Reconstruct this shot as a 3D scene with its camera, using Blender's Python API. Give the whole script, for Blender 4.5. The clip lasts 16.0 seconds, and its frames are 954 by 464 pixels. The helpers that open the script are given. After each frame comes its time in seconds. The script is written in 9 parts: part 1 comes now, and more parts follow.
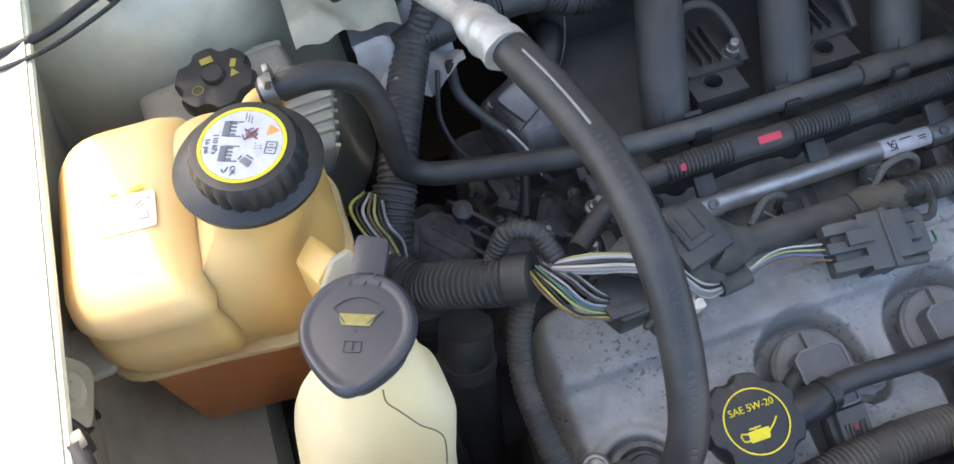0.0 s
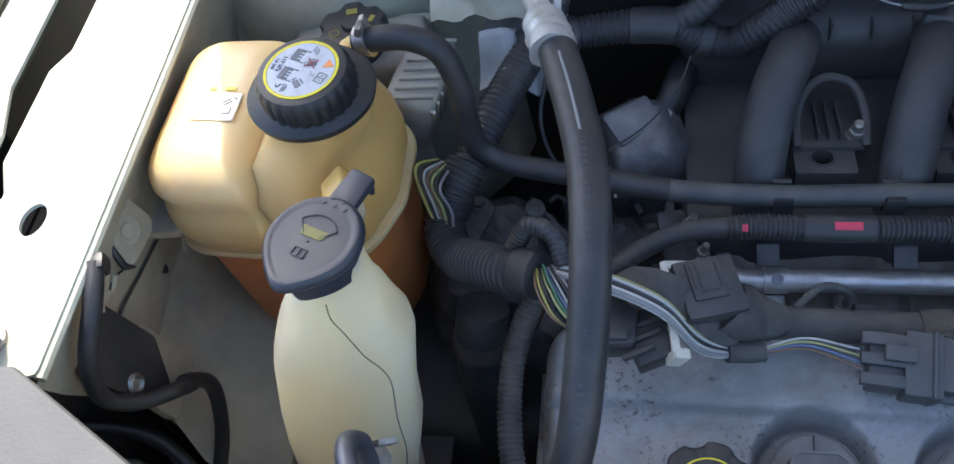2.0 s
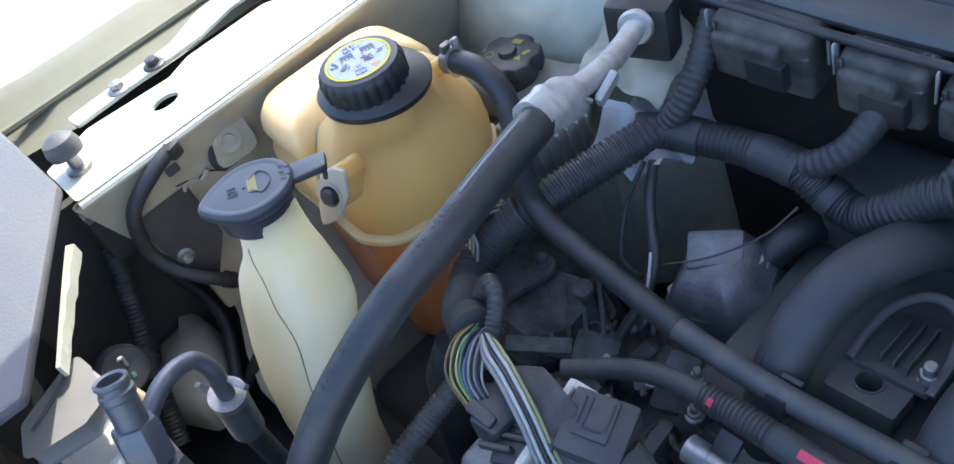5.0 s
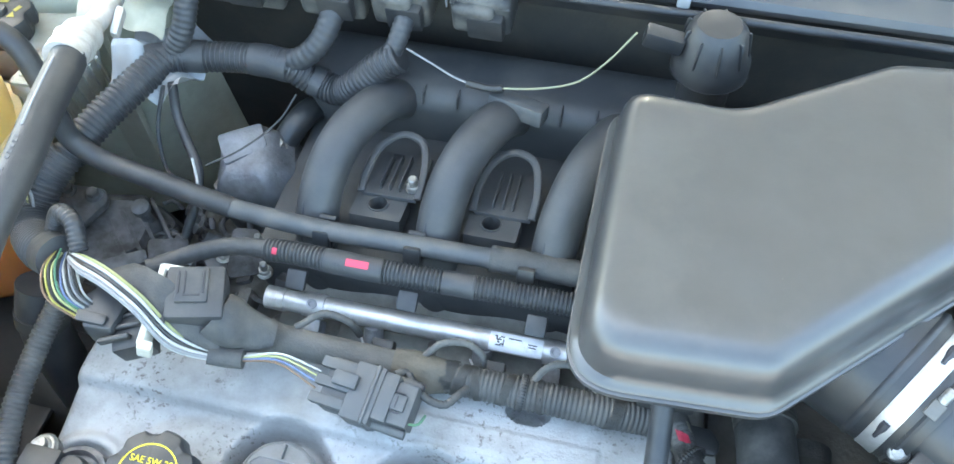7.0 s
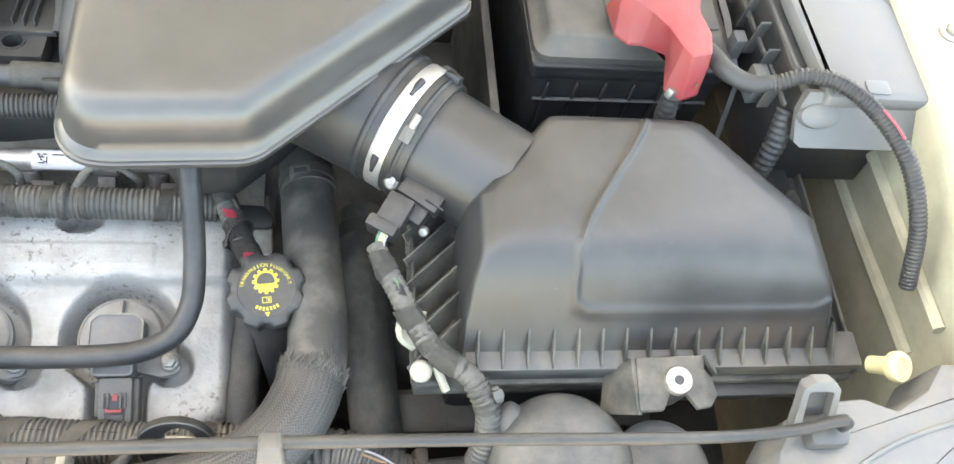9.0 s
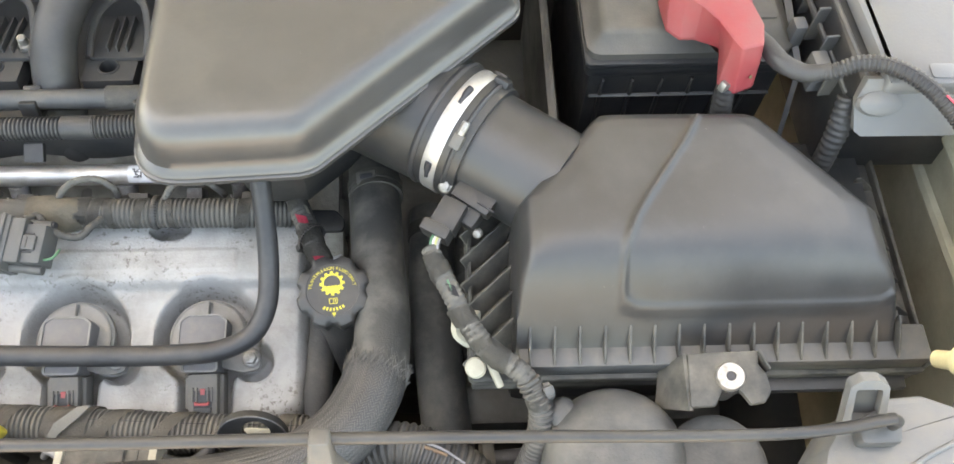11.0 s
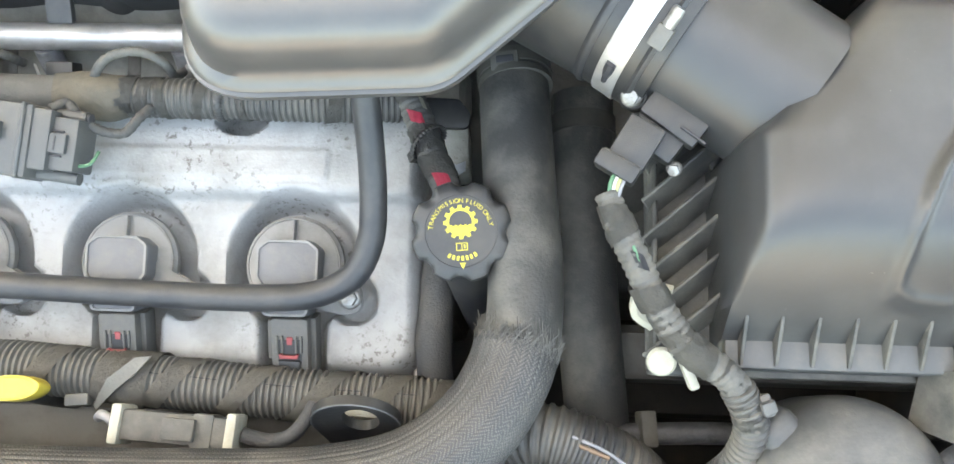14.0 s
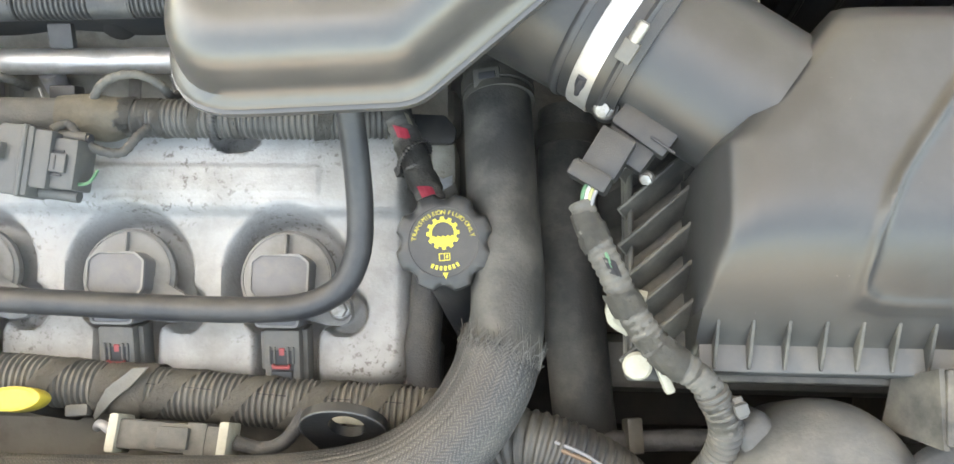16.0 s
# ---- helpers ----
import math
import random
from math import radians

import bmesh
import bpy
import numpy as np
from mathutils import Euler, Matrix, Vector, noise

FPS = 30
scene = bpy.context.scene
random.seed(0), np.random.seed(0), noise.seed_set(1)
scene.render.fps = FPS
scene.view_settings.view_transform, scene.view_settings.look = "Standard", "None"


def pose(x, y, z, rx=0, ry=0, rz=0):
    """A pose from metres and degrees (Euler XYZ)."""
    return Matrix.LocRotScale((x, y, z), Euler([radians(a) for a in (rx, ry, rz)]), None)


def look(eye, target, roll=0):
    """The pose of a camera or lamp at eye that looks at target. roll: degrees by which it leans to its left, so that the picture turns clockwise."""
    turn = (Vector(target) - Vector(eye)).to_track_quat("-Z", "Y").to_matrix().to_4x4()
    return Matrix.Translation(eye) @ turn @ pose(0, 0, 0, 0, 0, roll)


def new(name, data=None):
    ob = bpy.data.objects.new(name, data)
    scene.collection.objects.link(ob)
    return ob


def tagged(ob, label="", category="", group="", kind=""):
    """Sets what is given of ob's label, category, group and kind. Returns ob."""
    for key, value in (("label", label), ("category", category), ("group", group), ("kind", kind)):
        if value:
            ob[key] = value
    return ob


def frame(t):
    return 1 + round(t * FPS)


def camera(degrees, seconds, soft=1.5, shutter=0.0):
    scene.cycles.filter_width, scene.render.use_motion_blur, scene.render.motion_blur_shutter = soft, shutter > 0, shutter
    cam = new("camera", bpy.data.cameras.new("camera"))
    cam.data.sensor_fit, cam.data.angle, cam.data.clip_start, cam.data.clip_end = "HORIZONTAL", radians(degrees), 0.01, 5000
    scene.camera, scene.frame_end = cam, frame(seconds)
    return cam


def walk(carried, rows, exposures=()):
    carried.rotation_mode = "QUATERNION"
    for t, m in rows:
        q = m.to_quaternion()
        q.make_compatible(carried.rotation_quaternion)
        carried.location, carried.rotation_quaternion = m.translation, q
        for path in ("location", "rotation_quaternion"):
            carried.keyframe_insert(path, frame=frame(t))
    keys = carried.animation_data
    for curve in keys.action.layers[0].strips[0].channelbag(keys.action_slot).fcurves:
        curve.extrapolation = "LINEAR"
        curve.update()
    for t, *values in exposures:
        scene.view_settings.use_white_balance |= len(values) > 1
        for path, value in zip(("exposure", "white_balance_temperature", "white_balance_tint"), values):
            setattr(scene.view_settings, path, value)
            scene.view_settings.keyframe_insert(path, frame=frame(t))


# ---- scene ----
cam = camera(58.8, 16.0)
PATH = [
    (0, (-0.382, -0.134, 1.419), (-0.164, 0.785, -0.344), -5.7),
    (0.5, (-0.356, -0.148, 1.427), (-0.41, 0.861, -0.299), -14.2),
    (1, (-0.353, -0.15, 1.418), (-0.405, 0.876, -0.298), -12.5),
    (1.5, (-0.299, -0.185, 1.423), (-0.437, 0.856, -0.279), -11.0),
    (2, (-0.236, -0.194, 1.413), (-0.606, 0.856, -0.249), -15.6),
    (2.5, (-0.206, -0.163, 1.396), (-0.683, 0.835, -0.271), -17.0),
    (3, (-0.108, -0.13, 1.374), (-1.02, 0.696, -0.202), -23.3),
    (3.5, (-0.026, -0.063, 1.335), (-1.163, 0.638, -0.153), -23.6),
    (3.7, (-0.01, -0.053, 1.334), (-1.228, 0.584, -0.119), -24.2),
    (5.8, (0.051, -0.1, 1.377), (-1.23, 0.711, 0.073), -17.9),
    (6, (0.065, -0.112, 1.383), (-1.06, 0.835, 0.027), -14.7),
    (6.5, (0.085, -0.157, 1.408), (-0.557, 0.945, -0.133), -7.8),
    (7, (0.081, -0.186, 1.433), (-0.208, 0.95, -0.188), -1.4),
    (7.5, (0.06, -0.22, 1.44), (0.055, 0.918, -0.205), 6.2),
    (8, (0.074, -0.247, 1.446), (0.355, 0.729, -0.276), 17.7),
    (8.5, (0.164, -0.253, 1.435), (0.532, 0.682, -0.294), 20.7),
    (8.7, (0.2, -0.252, 1.433), (0.567, 0.692, -0.291), 19.8),
    (10.8, (0.278, -0.254, 1.464), (0.417, 0.658, -0.311), 6.2),
    (11, (0.271, -0.252, 1.462), (0.352, 0.667, -0.313), 3.6),
    (11.5, (0.266, -0.251, 1.461), (0.309, 0.683, -0.307), 1.7),
    (12, (0.267, -0.249, 1.46), (0.314, 0.696, -0.301), 2.3),
    (12.5, (0.259, -0.215, 1.422), (0.31, 0.589, -0.409), 3.7),
    (13, (0.246, -0.157, 1.369), (0.216, 0.422, -0.546), -2.7),
    (13.5, (0.227, -0.12, 1.338), (0.147, 0.346, -0.605), -8.7),
    (14, (0.22, -0.106, 1.33), (0.128, 0.345, -0.617), -9.7),
    (14.5, (0.218, -0.105, 1.327), (0.136, 0.359, -0.617), -7.6),
    (15, (0.22, -0.104, 1.327), (0.12, 0.349, -0.618), -10.0),
    (15.5, (0.225, -0.106, 1.329), (0.106, 0.346, -0.615), -12.3),
    (16, (0.24, -0.114, 1.341), (0.105, 0.384, -0.592), -13.9),
]
EXPO = [(0, 2.42, 7400.0, 10.0), (0.5, 2.06, 7100.0, 10.0), (1, 1.78, 6700.0, 10.0), (1.5, 1.66, 6300.0, 10.0), (2.5, 1.88, 6150.0, 10.0), (3.5, 2.03, 5900.0, 10.0), (6, 2.29, 5750.0, 10.0), (6.5, 3.12, 6100.0, 8.0), (7, 3.8, 7100.0, -2.0), (7.5, 3.8, 8400.0, 3.0), (8, 3.87, 8700.0, 3.0), (8.5, 4.04, 9400.0, 4.0), (11, 3.65, 10600.0, 8.0), (11.5, 4.0, 10600.0, 8.0), (12, 4.1, 10600.0, 8.0), (12.5, 3.96, 10300.0, 8.0), (13.5, 4.03, 9600.0, 3.0), (14.2, 3.96, 9900.0, 4.0), (14.5, 3.88, 10500.0, 5.0), (16, 3.88, 10800.0, 5.0)]
walk(cam, [(t, look(eye, target, roll)) for t, eye, target, roll in PATH], EXPO)

# ---- light ----
world = bpy.data.worlds.new("world")
scene.world = world
world.use_nodes = True
wn = world.node_tree
sky = wn.nodes.new("ShaderNodeTexSky")
sky.sky_type = "NISHITA"
sky.sun_disc = False
sky.air_density, sky.dust_density, sky.ozone_density = 1.0, 3.0, 1.0
SUN_EL, SUN_AZ = 50.9, 337.2
sky.sun_elevation, sky.sun_rotation = radians(SUN_EL), radians(SUN_AZ)
wn.links.new(sky.outputs[0], wn.nodes["Background"].inputs[0])
wn.nodes["Background"].inputs[1].default_value = 0.15
sun = new("sun", bpy.data.lights.new("sun", "SUN"))
sun.data.energy, sun.data.angle, sun.data.color = 2.0, radians(0.53), (1.0, 0.90, 0.74)
_e, _a = radians(SUN_EL), radians(SUN_AZ)
SUN_DIR = Vector((math.sin(_a) * math.cos(_e), math.cos(_a) * math.cos(_e), math.sin(_e)))
sun.matrix_world = look(SUN_DIR * 10, (0, 0, 0))


# ---- geometry tools ----
def V(*a):
    return Vector(a)


def spline(pts, step):
    """Even points on a smooth curve through pts, with the position along the control points."""
    p = [Vector(q) for q in pts]
    if len(p) == 2:
        fine = [(p[0].lerp(p[1], k / 40), k / 40) for k in range(41)]
    else:
        ext = [2 * p[0] - p[1]] + p + [2 * p[-1] - p[-2]]
        fine = []
        for i in range(1, len(ext) - 2):
            a, b, c, d = ext[i - 1:i + 3]
            t0 = 0.0
            t1 = t0 + max((b - a).length, 1e-6) ** 0.5
            t2 = t1 + max((c - b).length, 1e-6) ** 0.5
            t3 = t2 + max((d - c).length, 1e-6) ** 0.5
            for k in range(24):
                t = t1 + (t2 - t1) * k / 24
                a1 = (t1 - t) / (t1 - t0) * a + (t - t0) / (t1 - t0) * b
                a2 = (t2 - t) / (t2 - t1) * b + (t - t1) / (t2 - t1) * c
                a3 = (t3 - t) / (t3 - t2) * c + (t - t2) / (t3 - t2) * d
                b1 = (t2 - t) / (t2 - t0) * a1 + (t - t0) / (t2 - t0) * a2
                b2 = (t3 - t) / (t3 - t1) * a2 + (t - t1) / (t3 - t1) * a3
                fine.append(((t2 - t) / (t2 - t1) * b1 + (t - t1) / (t2 - t1) * b2, i - 1 + k / 24))
        fine.append((p[-1], len(p) - 1.0))
    cum = [0.0]
    for (a, _), (b, _) in zip(fine, fine[1:]):
        cum.append(cum[-1] + (b - a).length)
    n = max(2, round(cum[-1] / step))
    out, j = [], 0
    for k in range(n + 1):
        s = cum[-1] * k / n
        while j < len(cum) - 2 and cum[j + 1] < s:
            j += 1
        f = (s - cum[j]) / max(cum[j + 1] - cum[j], 1e-9)
        out.append((fine[j][0].lerp(fine[j + 1][0], f), fine[j][1] + f * (fine[j + 1][1] - fine[j][1])))
    return out


def frames(path):
    """A tangent, side and up for each point of a path, without twist."""
    pts = [q for q, _ in path]
    tans = []
    for i in range(len(pts)):
        tans.append((pts[min(i + 1, len(pts) - 1)] - pts[max(i - 1, 0)]).normalized())
    up = V(0, 0, 1) if abs(tans[0].z) < 0.9 else V(0, 1, 0)
    out = []
    for t in tans:
        up = (up - t * up.dot(t)).normalized()
        out.append((t, t.cross(up), up))
    return out


def rings_bm(rings, cap=True, closed=True):
    bm = bmesh.new()
    vs = [[bm.verts.new(p) for p in ring] for ring in rings]
    n = len(rings[0])
    for a, b in zip(vs, vs[1:]):
        for k in range(n if closed else n - 1):
            bm.faces.new((a[k], a[(k + 1) % n], b[(k + 1) % n], b[k]))
    if cap:
        bm.faces.new(vs[0][::-1])
        bm.faces.new(vs[-1])
    return bm


def tube(pts, r, step=0.006, seg=14, ridge=0.0, pitch=0.004, oval=1.0, wobble=0.0):
    """A round or ribbed tube along a smooth curve; r may be a list, one for each point."""
    if ridge:
        step = pitch / 4
    path = spline(pts, step)
    rings = []
    for k, ((p, u), (t, side, up)) in enumerate(zip(path, frames(path))):
        rad = r if not isinstance(r, (list, tuple)) else float(np.interp(u, range(len(r)), r))
        if ridge:
            rad += ridge * (0, 1, 1, 0)[k % 4]
        ring = []
        for j in range(seg):
            a = 2 * math.pi * j / seg
            w = 1 + (wobble * noise.noise((p + side * math.cos(a) * 0.02 + up * math.sin(a) * 0.02) * 70) if wobble else 0)
            ring.append(p + (side * math.cos(a) * oval + up * math.sin(a)) * rad * w)
        rings.append(ring)
    return rings_bm(rings)


def wrap(run, r, s0, s1, a0, a1, slant=0.0, lift=0.0007, n=18, wobble=0.0):
    """A patch of tape on a tube: from s0 to s1 metres along it, a0 to a1 degrees round it (0 front, 90 top)."""
    path = spline(run, 0.002)
    fr = frames(path)
    step = sum((b - a).length for (a, _), (b, _) in zip(path, path[1:])) / (len(path) - 1)
    rows = max(3, round((s1 - s0) / 0.002))
    rings = []
    for i in range(rows + 1):
        ring = []
        for k in range(n + 1):
            f = max(0.0, min(len(path) - 1.001, (s0 + (s1 - s0) * i / rows + slant * (k / n - 0.5)) / step))
            j = int(f)
            p = path[j][0].lerp(path[j + 1][0], f - j)
            t, side, up = fr[j]
            a = radians(a0 + (a1 - a0) * k / n)
            d = side * math.cos(a) + up * math.sin(a)
            rr = r + (wobble * noise.noise((p + d * 0.02) * 260) if wobble else 0)
            ring.append(p + d * rr)
        rings.append(ring)
    bm = rings_bm(rings, False, False)
    bmesh.ops.solidify(bm, geom=bm.faces[:], thickness=lift)
    return bm


def lathe(profile, m=Matrix(), seg=40, lobes=0, depth=0.0, lobe_from=0, sharp=1.0, cap=True):
    """A turned shape; profile holds (radius, height). lobes: grip flutes on the rings from lobe_from on."""
    rings = []
    for i, (r, z) in enumerate(profile):
        ring = []
        for j in range(seg):
            a = 2 * math.pi * j / seg
            rr = r
            if lobes and lobe_from[0] <= i <= lobe_from[1]:
                rr -= depth * max(0.0, math.cos(lobes * a)) ** sharp
            ring.append(m @ V(rr * math.cos(a), rr * math.sin(a), z))
        rings.append(ring)
    return rings_bm(rings, cap)


def rbox(m, sx, sy, sz, bev=0.003, seg=2):
    """A box with rounded edges, centred on m."""
    bm = bmesh.new()
    bmesh.ops.create_cube(bm, size=1)
    bmesh.ops.scale(bm, vec=(sx, sy, sz), verts=bm.verts)
    if bev:
        bmesh.ops.bevel(bm, geom=bm.edges[:], offset=min(bev, 0.45 * min(sx, sy, sz)), segments=seg, profile=0.6, affect="EDGES")
    bmesh.ops.transform(bm, matrix=m, verts=bm.verts)
    return bm


def rpoly(pts, r, n=6):
    """A polygon in the plane with rounded corners, all with the same number of points."""
    out = []
    for i, p in enumerate(pts):
        p = Vector(p)
        a, b = Vector(pts[i - 1]), Vector(pts[(i + 1) % len(pts)])
        rr = r[i] if isinstance(r, (list, tuple)) else r
        u, v = (a - p).normalized(), (b - p).normalized()
        ang = math.acos(max(-1, min(1, u.dot(v))))
        d = min(rr / max(math.tan(ang / 2), 1e-3), 0.49 * (a - p).length, 0.49 * (b - p).length)
        s, e = p + u * d, p + v * d
        for k in range(n):
            f = k / (n - 1)
            out.append(s * (1 - f) ** 2 + p * 2 * f * (1 - f) + e * f ** 2)
    return out


def inset(poly, d):
    """The polygon moved in by d (out: minus); poly runs anticlockwise."""
    out = []
    for i, p in enumerate(poly):
        a, b = poly[i - 1], poly[(i + 1) % len(poly)]
        u, v = (p - a), (b - p)
        if u.length < 1e-7:
            u = v
        if v.length < 1e-7:
            v = u
        n1, n2 = Vector((-u.y, u.x)).normalized(), Vector((-v.y, v.x)).normalized()
        n = n1 + n2
        n = n / max(n.length_squared / 2, 0.4)
        out.append(p + n * d)
    return out


def rloop(pts, r, d, n=6):
    """A rounded polygon moved in by d before its corners are rounded."""
    sharp = inset_sharp([Vector(p) for p in pts], d)
    return rpoly(sharp, [max(0.002, v - 0.6 * d) for v in (r if isinstance(r, (list, tuple)) else [r] * len(pts))], n)


def inset_sharp(poly, d):
    out = []
    for i, p in enumerate(poly):
        u, v = (p - poly[i - 1]).normalized(), (poly[(i + 1) % len(poly)] - p).normalized()
        n1, n2 = Vector((-u.y, u.x)), Vector((-v.y, v.x))
        out.append(p + (n1 + n2) * (d / (1 + n1.dot(n2))))
    return out


def slab(poly, z0, z1, bev=0.002, m=Matrix(), steps=((1.0, 0.0), (0.3, 0.3), (0.0, 1.0))):
    """A polygon drawn up from z0 to z1 with rounded edges."""
    loops = [(f * bev, z0 + g * bev) for f, g in steps] + [(f * bev, z1 - g * bev) for f, g in reversed(steps)]
    return rings_bm([[m @ V(q.x, q.y, z) for q in inset(poly, d)] for d, z in loops])


def plate(outer, holes, z0, z1, m=Matrix()):
    """A flat sheet with holes right through it."""
    bm = bmesh.new()
    for loop in (outer, *holes):
        vs = [bm.verts.new((q.x, q.y, z1)) for q in loop]
        for a, b in zip(vs, vs[1:] + vs[:1]):
            bm.edges.new((a, b))
    bmesh.ops.triangle_fill(bm, use_beauty=True, edges=bm.edges[:])
    made = bmesh.ops.extrude_face_region(bm, geom=bm.faces[:])
    bmesh.ops.translate(bm, vec=(0, 0, z0 - z1), verts=[v for v in made["geom"] if isinstance(v, bmesh.types.BMVert)])
    bmesh.ops.transform(bm, matrix=m, verts=bm.verts)
    return bm


def oval(cx, cy, rx, ry, n=28):
    return [Vector((cx + rx * math.cos(2 * math.pi * k / n), cy + ry * math.sin(2 * math.pi * k / n))) for k in range(n)]


def add(bm, *others):
    for o in others:
        me = bpy.data.meshes.new("tmp")
        o.to_mesh(me)
        o.free()
        bm.from_mesh(me)
        bpy.data.meshes.remove(me)
    return bm


def disc(m, r, h, bev=0.0008, seg=24):
    return lathe([(r - bev, 0), (r, bev), (r, h - bev), (r - bev, h)], m, seg)


def bolt(m, r=0.006, h=0.006, washer=1.5):
    """A hexagon flange bolt, its seat at m."""
    bm = lathe([(r * washer, 0), (r * washer, 0.001), (r * washer * 0.9, 0.0018), (r * 0.98, 0.0024)], m, 20)
    hexa = rpoly([(r * math.cos(k * math.pi / 3), r * math.sin(k * math.pi / 3)) for k in range(6)], r * 0.1, 3)
    return add(bm, slab(hexa, 0.0015, h, r * 0.12, m))


def field(x0, x1, y0, y1, step, f, skirt=None):
    """A sheet z = f(x, y) over a rectangle, closed by straight sides down to skirt."""
    nx, ny = round((x1 - x0) / step), round((y1 - y0) / step)
    verts = [(x0 + (x1 - x0) * i / nx, y0 + (y1 - y0) * j / ny) for j in range(ny + 1) for i in range(nx + 1)]
    verts = [(x, y, f(x, y)) for x, y in verts]
    faces = [(j * (nx + 1) + i, j * (nx + 1) + i + 1, (j + 1) * (nx + 1) + i + 1, (j + 1) * (nx + 1) + i) for j in range(ny) for i in range(nx)]
    me = bpy.data.meshes.new("tmp")
    me.from_pydata(verts, [], faces)
    bm = bmesh.new()
    bm.from_mesh(me)
    bpy.data.meshes.remove(me)
    if skirt is not None:
        edge = [e for e in bm.edges if e.is_boundary]
        made = bmesh.ops.extrude_edge_only(bm, edges=edge)
        for v in made["geom"]:
            if isinstance(v, bmesh.types.BMVert):
                v.co.z = skirt
    return bm


def text_bm(words, size, m=Matrix(), depth=0.0003, align="CENTER"):
    cu = bpy.data.curves.new("tmp", "FONT")
    cu.body, cu.size, cu.extrude, cu.align_x, cu.align_y = words, size, depth, align, "CENTER"
    cu.resolution_u = 3
    ob = bpy.data.objects.new("tmp", cu)
    me = bpy.data.meshes.new_from_object(ob)
    bm = bmesh.new()
    bm.from_mesh(me)
    bpy.data.objects.remove(ob)
    bpy.data.curves.remove(cu)
    bpy.data.meshes.remove(me)
    bmesh.ops.transform(bm, matrix=m, verts=bm.verts)
    return bm


def arc_text(words, size, radius, mid, m=Matrix(), spread=0.72, flip=1):
    """Words on an arc round m, mid: the middle's angle in degrees."""
    bm = bmesh.new()
    wide = [0.42 if c in "I1 -." else 1.25 if c in "MW" else 1.0 for c in words]
    total = sum(wide)
    s = 0.0
    for c, w in zip(words, wide):
        a = radians(mid) - flip * ((s + w / 2 - total / 2) * size * spread / radius)
        s += w
        if c != " ":
            turn = a - flip * math.pi / 2
            add(bm, text_bm(c, size, m @ Matrix.Translation((radius * math.cos(a), radius * math.sin(a), 0)) @ Matrix.Rotation(turn, 4, "Z")))
    return bm


def aim(p, z, x=(1, 0, 0)):
    """A pose at p whose z axis points along z and whose x lies near x."""
    z = Vector(z).normalized()
    x = Vector(x)
    x = (x - z * x.dot(z)).normalized()
    return Matrix.Translation(p) @ Matrix((x, z.cross(x), z)).transposed().to_4x4()


def thing(name, at, label="", category="", group="", kind=""):
    ob = new(name)
    ob.empty_display_size = 0.01
    ob.location = at
    return tagged(ob, label, category, group, kind)


def part(name, bm, material, parent=None, label="", angle=38, **tags):
    me = bpy.data.meshes.new(name)
    bmesh.ops.recalc_face_normals(bm, faces=bm.faces[:])
    bm.to_mesh(me)
    bm.free()
    me.materials.append(material)
    for p in me.polygons:
        p.use_smooth = True
    me.set_sharp_from_angle(angle=radians(angle))
    ob = new(name, me)
    if parent is not None:
        ob.parent = parent
        if parent.type == "EMPTY":
            ob.matrix_parent_inverse = Matrix.Translation(parent.location).inverted()
    return tagged(ob, label, **tags)


def smooth(a, b, x):
    x = max(0.0, min(1.0, (x - a) / (b - a)))
    return x * x * (3 - 2 * x)


def interp(x, *pairs):
    return float(np.interp(x, [p[0] for p in pairs], [p[1] for p in pairs]))


